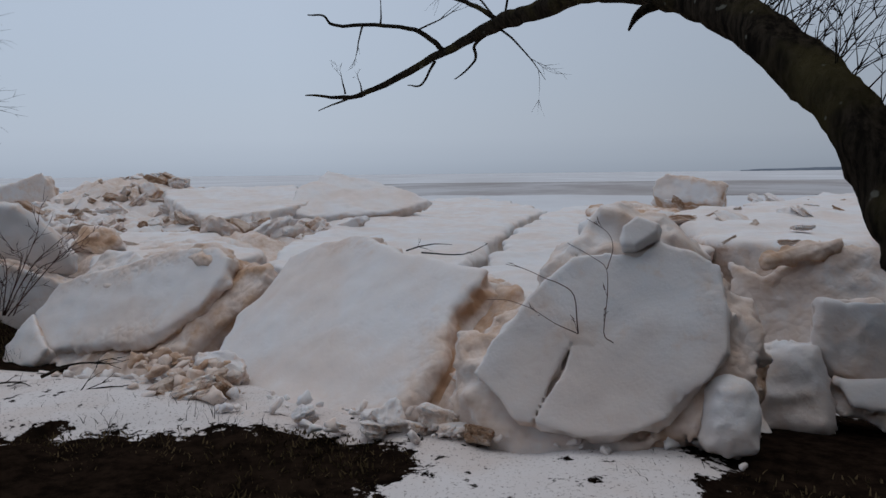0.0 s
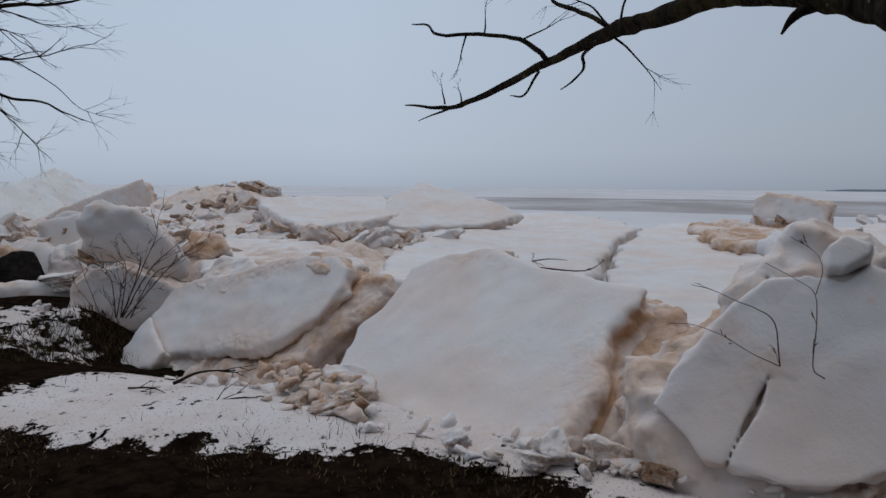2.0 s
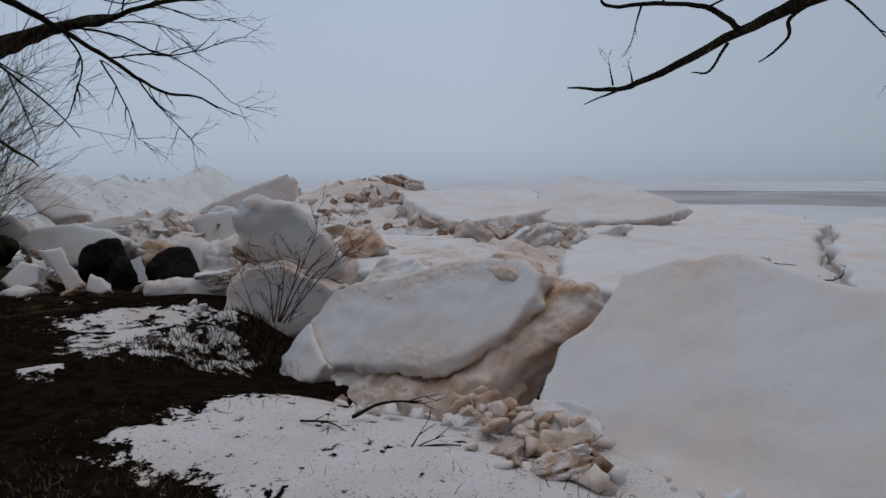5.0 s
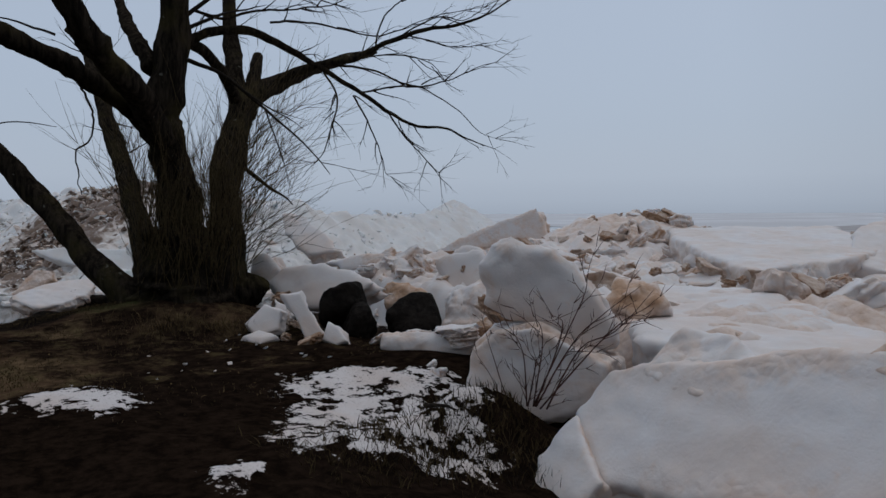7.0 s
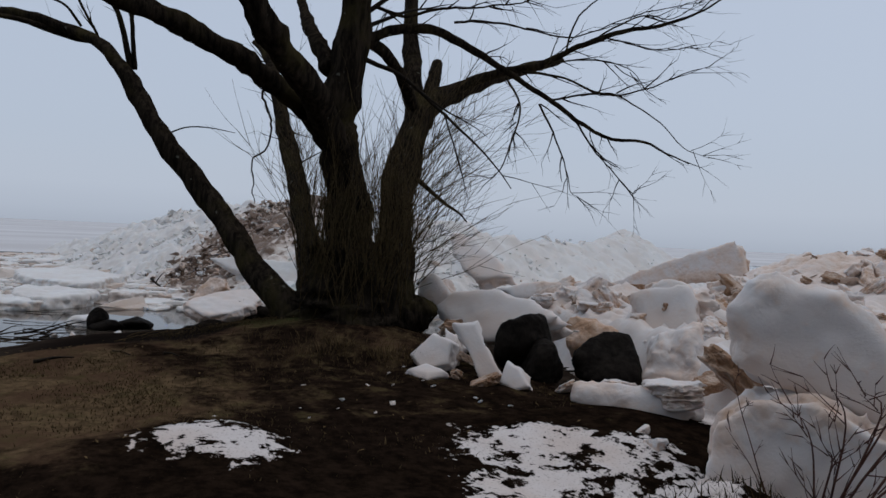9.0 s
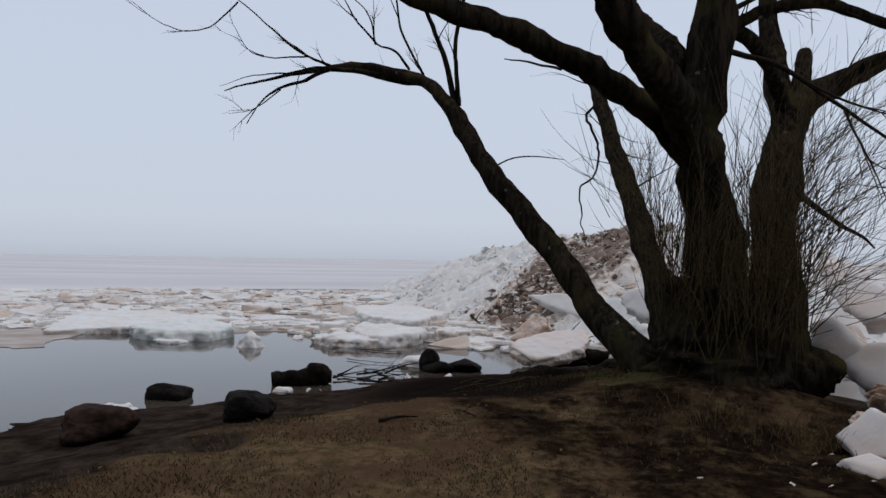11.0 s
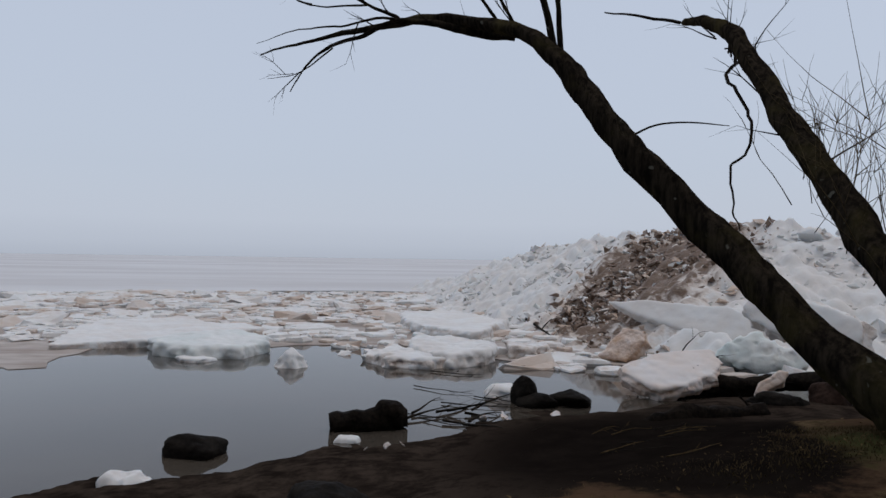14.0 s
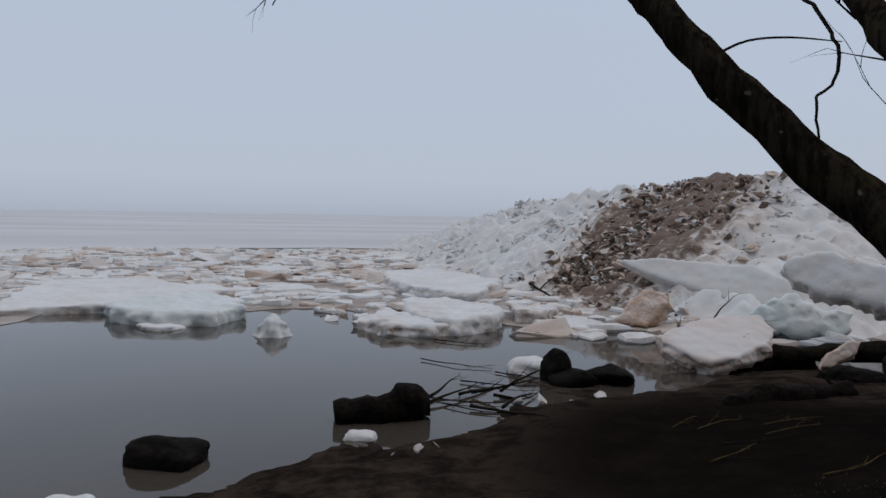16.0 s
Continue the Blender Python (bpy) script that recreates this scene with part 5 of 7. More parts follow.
def scatter_floes():
    rnd = random.Random(9)
    heap, silty = Heap(), Heap()
    placed = 0
    while placed < 2600:
        r = 20.5 + 28 * rnd.random() ** 0.85
        a = radians(rnd.uniform(140, 208))
        x, y = -0.5 + r * math.cos(a), 2.5 + r * math.sin(a)
        if (x > -22.9 and y < 5.0) or (x > -24.6 and y < 1.2) or rubble_height(x, y) > 0.1 or (x > -20 and rnd.random() < 0.6):
            continue
        s = rnd.uniform(0.2, 0.75) * (1 + (r - 22) * 0.018)
        if rnd.random() < 0.12:
            s *= 2.0
        flat = rnd.random() < 0.8
        hgt = rnd.uniform(0.06, 0.2) if flat else 0.5 * s
        m = Matrix.LocRotScale((x, y, 0.02), Euler((rnd.uniform(-0.08, 0.08), rnd.uniform(-0.08, 0.08), rnd.uniform(0, 6.28))), (s * rnd.uniform(0.8, 1.5), s, hgt))
        (silty if rnd.random() < 0.3 else heap).add(rnd.choice(PLATES if flat else SMALL), m, rnd.choice((0.0, 0.1, 0.2, 0.35)), rnd.uniform(-0.3, 0.2))
        placed += 1
    tagged(silty.build("silty_drift_ice", ICE_DIRTY), "beige silty drift ice crowding the slush", "drift ice", kind="stuff")
    tagged(heap.build("drift_ice", ICE_BLUE), "small broken drift ice crowding the slush", "drift ice", kind="stuff")


scatter_floes()

# ---- stones ----
def boulder(x, y, w, d, h, seed, label, material=None, sink=0.2, turn=0, z=None, tilt=0, cuts=7):
    rnd = random.Random(seed)
    bm = bmesh.new()
    bmesh.ops.create_icosphere(bm, subdivisions=5, radius=0.5)
    planes = [(Vector((rnd.gauss(0, 1), rnd.gauss(0, 1), rnd.gauss(0, 0.8))).normalized(), rnd.uniform(0.30, 0.44)) for _ in range(cuts + 3)]
    for v in bm.verts:
        way = v.co.normalized()
        r = 0.5
        for n, o in planes:
            k = way.dot(n)
            if k > 1e-3:
                e = o / k
                r = min(r, e) if abs(r - e) > 0.16 else min(r, e) - (0.16 - abs(r - e)) ** 2 / 0.64
        p = way * r
        v.co = p * (1 + 0.10 * fbm(p.x * 3 + seed, p.y * 3, p.z * 3, 4) + 0.035 * fbm(p.x * 13 + seed, p.y * 13, p.z * 13, 3))
    v = np.array([q.co[:] for q in bm.verts])
    f = [[q.index for q in face.verts] for face in bm.faces]
    bm.free()
    span = v.max(0) - v.min(0)
    v = (v - (v.max(0) + v.min(0)) / 2) / span * np.array((w, d, h))
    ob = link_mesh("boulder", v.tolist(), f, material or ROCK)
    base = float(ground_height(x, y)) if z is None else z
    ob.matrix_world = pose(x, y, base + h * (0.5 - sink), 0, tilt, turn)
    return tagged(ob, label, "boulder", "shore boulders")


boulder(-10.02, 8.67, 0.6, 0.66, 0.9, 61, "dark upright boulder among ice blocks", z=0.5, tilt=14)
boulder(-9.53, 9.58, 0.86, 0.8, 0.78, 64, "dark rounded boulder among ice blocks", z=0.38, turn=25, cuts=3)
boulder(-9.65, 8.72, 0.48, 0.48, 0.55, 66, "smaller dark boulder between two larger ones", z=0.5)
boulder(-15.3, 0.74, 0.5, 0.64, 0.34, 71, "dark stone standing in the still water", z=0.0, sink=0.35)
boulder(-12.15, 1.08, 0.5, 0.75, 0.42, 74, "reddish-brown stone on the mud", ROCK_RED)
boulder(-12.2, 2.5, 0.42, 0.55, 0.36, 77, "dark stone on the mud")
boulder(-18.0, 4.6, 0.38, 0.4, 0.5, 80, "dark square stone at the water's edge", z=0.0)
boulder(-17.85, 5.25, 0.5, 0.65, 0.28, 83, "low dark stone at the water's edge", z=0.0)
boulder(-17.8, 4.75, 0.4, 0.6, 0.24, 86, "flat dark stone awash", z=0.0)
boulder(-17.5, 8.85, 0.5, 0.62, 0.5, 88, "reddish-brown stone under the willow", ROCK_RED, z=0.05)
boulder(-17.3, 8.0, 0.6, 0.9, 0.42, 90, "low dark stone under the willow", z=0.0)


# ---- trees ----
def tree_empty(name, place, label, category="tree"):
    return tagged(new(name), label, category)


def willow():
    root = tree_empty("willow_tree", (0, 0, 0), "old many-stemmed bare willow with dark bark leaning over the shore")
    rnd = random.Random(21)

    def limb(name, pts, seed, sides=14, knots=0.35):
        t = Tubes()
        t.add(pts, sides, 7, 0.03, seed, knots)
        return t.build(name, BARK, root)

    limb("trunk_base", [(-12.35, 7.45, 0.30, 1.05), (-12.37, 7.45, 0.55, 0.86), (-12.4, 7.45, 0.8, 0.70), (-12.45, 7.45, 1.1, 0.58), (-12.5, 7.42, 1.5, 0.46), (-12.52, 7.4, 1.9, 0.34)], 1, 30, 0.5)
    limb("burl", [(-12.25, 8.05, 0.75, 0.3), (-12.15, 8.3, 0.88, 0.27), (-12.1, 8.5, 0.98, 0.2), (-12.1, 8.6, 1.04, 0.08)], 12, 14, 0.4)
    limb("trunk", [(-12.4, 7.4, 0.8, 0.46), (-12.5, 7.45, 1.7, 0.34), (-12.52, 7.44, 2.48, 0.285), (-12.57, 7.32, 3.15, 0.28), (-12.62, 7.22, 3.6, 0.29), (-12.55, 7.38, 4.3, 0.23), (-12.5, 7.45, 5.3, 0.21), (-12.45, 7.6, 7.0, 0.15), (-12.4, 7.8, 9.0, 0.07)], 2)
    limb("limb", [(-12.45, 7.25, 3.0, 0.2), (-12.0, 6.9, 3.4, 0.175), (-11.5, 6.5, 3.72, 0.165), (-11.1, 6.1, 3.95, 0.157), (-10.93, 5.85, 4.2, 0.152), (-10.82, 5.55, 4.6, 0.145), (-10.72, 5.2, 5.2, 0.15), (-10.6, 4.8, 6.2, 0.1), (-10.5, 4.5, 7.4, 0.04)], 3)
    limb("limb", [(-12.5, 7.1, 3.3, 0.165), (-12.15, 6.6, 3.62, 0.142), (-11.95, 6.15, 3.82, 0.13), (-11.88, 5.85, 3.96, 0.126), (-11.8, 5.45, 4.1, 0.12), (-11.54, 5.0, 4.2, 0.112), (-11.25, 4.5, 4.24, 0.102), (-10.95, 3.7, 4.4, 0.1), (-10.7, 2.7, 4.7, 0.06), (-10.5, 1.8, 5.0, 0.02)], 4)
    limb("limb", [(-12.25, 7.9, 0.7, 0.4), (-12.45, 8.05, 1.5, 0.29), (-13.0, 8.4, 2.6, 0.25), (-13.88, 9.05, 3.85, 0.23), (-14.3, 9.55, 4.3, 0.19), (-14.7, 10.2, 4.65, 0.17), (-15.0, 11.2, 5.1, 0.13), (-15.1, 12.2, 5.5, 0.1), (-15.0, 12.8, 5.7, 0.05)], 5)
    limb("stub", [(-14.1, 9.3, 3.9, 0.15), (-14.7, 9.72, 4.7, 0.12), (-15.15, 10.05, 5.25, 0.1)], 6, 10)
    limb("limb", [(-13.9, 9.05, 3.7, 0.2), (-14.5, 9.25, 4.7, 0.17), (-15.0, 9.4, 5.5, 0.14), (-15.3, 9.5, 7.0, 0.07), (-15.5, 9.6, 8.5, 0.03)], 7)
    limb("limb", [(-12.9, 7.2, 0.9, 0.27), (-13.3, 7.2, 1.45, 0.19), (-14.4, 7.38, 2.2, 0.165), (-15.63, 7.5, 3.22, 0.155), (-16.6, 7.55, 4.1, 0.145), (-17.4, 7.6, 4.85, 0.132), (-18.0, 7.64, 5.4, 0.12), (-19.0, 7.7, 5.95, 0.1), (-20.3, 7.8, 6.4, 0.06)], 8)
    limb("branch", [(-12.6, 7.1, 4.2, 0.12), (-13.18, 7.11, 4.7, 0.115), (-14.0, 7.25, 5.1, 0.11), (-14.82, 7.42, 5.53, 0.1), (-16.36, 7.7, 6.48, 0.07), (-17.5, 7.9, 7.3, 0.03)], 51, 9)
    limb("branch", [(-12.5, 7.5, 4.75, 0.08), (-13.0, 8.2, 4.55, 0.085), (-13.6, 8.75, 4.25, 0.1), (-14.0, 9.1, 4.0, 0.11)], 52, 9)
    limb("branch", [(-13.0, 8.6, 2.9, 0.035), (-12.9, 8.95, 2.65, 0.03), (-12.8, 9.3, 2.4, 0.02), (-12.75, 9.45, 2.25, 0.01)], 53, 7)
    limb("leaning_stem", [(-12.9, 7.0, 0.55, 0.338), (-13.2, 6.8, 0.95, 0.235), (-13.95, 6.55, 1.4, 0.188), (-14.6, 6.3, 1.95, 0.188), (-15.29, 5.98, 2.56, 0.193), (-15.9, 5.36, 3.45, 0.155), (-16.3, 5.1, 4.0, 0.146), (-16.65, 4.88, 4.5, 0.132), (-17.35, 4.4, 5.15, 0.103), (-18.5, 3.4, 5.7, 0.080), (-19.6, 2.4, 5.95, 0.056), (-19.8, 1.2, 5.75, 0.028), (-19.9, 0.3, 5.5, 0.011)], 9)
    crown = [
        [(-14.63, 10.04, 4.52, 0.13), (-14.43, 10.24, 4.72, 0.117), (-14.19, 10.52, 4.88, 0.104), (-13.8, 11.02, 5.03, 0.091), (-13.51, 11.34, 5.13, 0.078), (-13.05, 11.77, 5.42, 0.064), (-12.54, 12.28, 5.6, 0.051), (-12.12, 12.65, 5.67, 0.038), (-11.68, 12.98, 5.82, 0.025), (-11.18, 13.28, 6.1, 0.012)],
        [(-12.62, 7.63, 4.69, 0.1), (-12.58, 8.06, 4.87, 0.092), (-12.5, 8.57, 4.96, 0.084), (-12.48, 9.05, 4.86, 0.075), (-12.45, 9.54, 4.67, 0.067), (-12.43, 9.95, 4.51, 0.059), (-12.32, 10.55, 4.2, 0.051), (-12.21, 11.06, 3.9, 0.043), (-12.07, 11.55, 3.69, 0.035), (-11.82, 12.1, 3.66, 0.026), (-11.69, 12.51, 3.49, 0.018), (-11.59, 12.85, 3.36, 0.01)],
        [(-13.75, 11, 4.97, 0.045), (-13.35, 11.49, 4.86, 0.038), (-12.83, 12.15, 4.57, 0.03), (-12.37, 12.56, 4.63, 0.023), (-11.94, 12.85, 4.8, 0.015), (-11.52, 13.12, 4.94, 0.008)],
        [(-12.7, 10.81, 4.29, 0.035), (-12.4, 11.43, 4.4, 0.029), (-12.21, 11.9, 4.42, 0.023), (-11.94, 12.53, 4.01, 0.018), (-11.81, 12.96, 3.64, 0.012), (-11.63, 13.35, 3.5, 0.006)],
        [(-13.74, 10.68, 4.82, 0.04), (-13.66, 10.93, 4.32, 0.034), (-13.77, 10.85, 3.7, 0.027), (-13.82, 10.76, 3.38, 0.021), (-13.9, 10.61, 3.09, 0.014), (-13.96, 10.43, 3.08, 0.008)],
        [(-13.01, 10.9, 4.28, 0.032), (-12.92, 11.21, 3.65, 0.026), (-12.86, 11.36, 3.25, 0.019), (-12.83, 11.47, 2.85, 0.012), (-12.76, 11.57, 2.77, 0.006)],
        [(-12.7, 11.42, 3.99, 0.032), (-12.57, 11.7, 3.55, 0.026), (-12.43, 11.92, 3.26, 0.019), (-12.2, 12.26, 2.86, 0.012), (-12.13, 12.32, 3.01, 0.006)],
        [(-12.92, 11.67, 5.37, 0.03), (-12.62, 11.95, 5.43, 0.024), (-12.16, 12.49, 5.25, 0.018), (-11.78, 12.82, 5.25, 0.012), (-11.57, 12.95, 5.27, 0.006)],
        [(-13.13, 11.45, 5.21, 0.035), (-12.83, 11.47, 5.78, 0.027), (-12.39, 11.75, 6.14, 0.018), (-11.88, 12.09, 6.44, 0.01)],
        [(-13, 9.2, 5.32, 0.04), (-12.9, 9.78, 5.4, 0.034), (-12.79, 10.38, 5.38, 0.027), (-12.55, 11.15, 5.31, 0.021), (-12.03, 11.98, 5.68, 0.014), (-11.42, 12.85, 5.9, 0.008)],
        [(-12.56, 7.74, 5.13, 0.05), (-12.68, 8.28, 5.15, 0.042), (-12.69, 8.85, 5.38, 0.034), (-12.6, 9.61, 5.52, 0.026), (-12.54, 10.21, 5.71, 0.018), (-12.51, 10.64, 6.02, 0.01)],
        [(-13.41, 11.27, 5.1, 0.03), (-12.84, 11.88, 5.13, 0.023), (-12.47, 12.24, 4.96, 0.015), (-12.25, 12.46, 4.6, 0.008)],
        [(-12.84, 11.75, 5.42, 0.03), (-12.21, 12.26, 5.77, 0.022), (-11.85, 12.6, 5.69, 0.014), (-11.45, 12.81, 5.93, 0.006)],
        [(-18.08, 4.41, 5.35, 0.085), (-18.17, 3.93, 5.39, 0.074), (-18.21, 3.29, 5.53, 0.063), (-18.25, 2.67, 5.58, 0.052), (-18.34, 2.14, 5.35, 0.041), (-18.4, 1.63, 5.17, 0.03), (-18.49, 1.31, 4.96, 0.019), (-18.62, 1.04, 4.57, 0.008)],
        [(-18.11, 3.2, 5.52, 0.05), (-18.17, 2.47, 5.6, 0.039), (-18.26, 1.85, 5.49, 0.028), (-18.31, 1.24, 5.45, 0.017), (-18.37, 0.59, 5.23, 0.006)],
        [(-18.25, 2.72, 5.61, 0.05), (-18.24, 2.25, 5.81, 0.041), (-18.17, 1.75, 6.13, 0.033), (-18.1, 1.36, 6.45, 0.024), (-18.02, 0.98, 6.75, 0.015)],
        [(-18.24, 2.25, 5.81, 0.03), (-18.24, 1.55, 5.75, 0.022), (-18.23, 1.15, 5.89, 0.014), (-18.2, 0.93, 6.18, 0.006)],
        [(-18.12, 4.14, 5.58, 0.05), (-18.09, 3.92, 5.89, 0.043), (-18.08, 3.5, 6.07, 0.035), (-17.95, 3.08, 6.53, 0.028), (-17.88, 2.88, 6.85, 0.02)],
        [(-18.07, 4.46, 5.37, 0.05), (-18, 4.24, 5.77, 0.043), (-17.89, 3.97, 6.26, 0.037), (-17.71, 3.86, 6.88, 0.03)],
        [(-17.86, 4.99, 4.87, 0.075), (-17.75, 4.81, 5.64, 0.063), (-17.65, 4.54, 6.22, 0.052), (-17.5, 4.27, 6.88, 0.04)],
        [(-17.85, 5.05, 4.87, 0.06), (-17.74, 4.97, 5.64, 0.052), (-17.62, 5.01, 6.25, 0.043), (-17.45, 5.14, 6.94, 0.035)],
        [(-18.51, 1.71, 5.23, 0.025), (-18.54, 1.2, 4.86, 0.015), (-18.51, 0.73, 4.75, 0.006)],
        [(-17.94, 1, 6.69, 0.03), (-18.04, 0.5, 6.25, 0.024), (-18.03, 0.04, 6.13, 0.018), (-17.93, -0.4, 6.25, 0.012), (-17.82, -0.73, 6.48, 0.006)],
        [(-17.99, 3.5, 5.99, 0.03), (-17.92, 3.4, 6.44, 0.023), (-17.88, 3.19, 6.72, 0.017), (-17.81, 2.68, 6.97, 0.01)],
    ]
    for i, pts in enumerate(crown):
        limb("branch", [(x, y, z, r * (0.8 if pts[0][3] > 0.055 else 0.55)) for x, y, z, r in pts], 30 + i, 7, 0.25)
    tw = Tubes()
    for pts in crown:
        n = len(pts)
        for k in range(4 + n if pts[0][0] > -17 else 3):
            i = rnd.randrange(1, n)
            p, q = Vector(pts[i - 1][:3]), Vector(pts[i][:3])
            d = (q - p).normalized()
            r = min(0.5 * pts[i][3] + 0.004, 0.014)
            grow(tw, rnd, p.lerp(q, rnd.random()), d + Vector((rnd.gauss(0, 0.45), rnd.gauss(0, 0.45), rnd.gauss(0.05, 0.4))), rnd.uniform(0.3, 0.85), r, 1, 0.02, 0.6, 3, 4, 0.24)
    for k in range(7):
        p = Vector((-12.55, 7.3, 4.3)).lerp(Vector((-12.4, 7.8, 8.0)), rnd.random())
        grow(tw, rnd, p, (rnd.uniform(-0.6, 0.6), rnd.uniform(0.4, 1.2), rnd.uniform(0, 0.7)), rnd.uniform(2, 4), 0.04, 2, 0.05, 0.6, 3)
    for k in range(5):
        p = Vector((-11.4, 4.7, 4.22)).lerp(Vector((-10.5, 1.8, 5.0)), rnd.random())
        grow(tw, rnd, p, (rnd.uniform(-0.7, 0.3), rnd.uniform(-0.9, 0.3), rnd.uniform(0.2, 1.0)), rnd.uniform(0.8, 2.2), 0.028, 2, 0.0, 0.6, 3)
    tw.add([(-18.4, 7.7, 5.5, 0.03), (-18.15, 7.7, 5.1, 0.027), (-17.65, 7.45, 4.65, 0.025), (-17.25, 7.5, 4.2, 0.022), (-17.0, 7.45, 3.75, 0.02), (-16.95, 7.3, 3.5, 0.018), (-16.85, 7.05, 3.3, 0.016), (-16.75, 7.1, 2.85, 0.013), (-16.6, 7.1, 2.45, 0.009)], 6, 4, 0.09, 3)
    tw.add([(-19.2, 7.3, 5.98, 0.03), (-19.5, 6.8, 6.2, 0.025), (-19.8, 6.2, 6.35, 0.012)], 6, 4, 0.05, 4)
    for k in range(16):
        p = Vector((-15.6, 7.7, 3.0)).lerp(Vector((-19.0, 7.7, 5.8)), rnd.random())
        grow(tw, rnd, p, (rnd.uniform(-0.5, 0.3), rnd.uniform(-0.6, 1.2), rnd.uniform(-0.2, 1.0)), rnd.uniform(0.4, 1.3), 0.014, 1, 0.0, 0.6, 2)
    tw.add([(-15.9, 5.45, 3.5, 0.015), (-15.85, 5.75, 3.64, 0.012), (-15.75, 6.1, 3.66, 0.01), (-15.6, 6.5, 3.6, 0.005)], 5, 4)
    tw.build("twig_crown", TWIG, root)["kind"] = "stuff"
    sh = Tubes()
    for k in range(230):
        a = rnd.gauss(0.1, 1.25)
        rad = rnd.uniform(0.5, 0.85)
        start = Vector((-12.55 + math.cos(a) * rad, 7.55 + math.sin(a) * rad, rnd.uniform(0.8, 1.8)))
        grow(sh, rnd, start, (rnd.gauss(0.0, 0.2), rnd.gauss(0.08, 0.24), 1.1), rnd.uniform(0.7, 2.1), rnd.uniform(0.005, 0.009), 1, -0.05, 0.4, 3, 4, 0.2)
    for k in range(110):
        start = Vector((-12.4, 8.1, 1.2)).lerp(Vector((-13.9, 9.1, 3.8)), rnd.random() ** 1.3) + Vector((rnd.gauss(0, 0.2), rnd.gauss(0.05, 0.2), 0))
        grow(sh, rnd, start, (rnd.gauss(0.0, 0.35), rnd.uniform(0.2, 1.0), rnd.uniform(0.3, 1.1)), rnd.uniform(0.7, 1.9), rnd.uniform(0.005, 0.009), 1, -0.03, 0.5, 4, 4, 0.24)
    for k in range(60):
        start = Vector((-12.9, 7.2, 1.0)).lerp(Vector((-15.9, 7.6, 3.1)), rnd.random()) + Vector((rnd.gauss(0, 0.15), rnd.gauss(0.1, 0.2), 0))
        grow(sh, rnd, start, (rnd.gauss(0.0, 0.3), rnd.gauss(0.1, 0.35), rnd.uniform(0.5, 1.1)), rnd.uniform(0.6, 1.5), rnd.uniform(0.004, 0.007), 1, -0.03, 0.5, 3, 4, 0.24)
    sh.build("shoot_brush", SHOOT, root)["kind"] = "stuff"
    return root


willow()


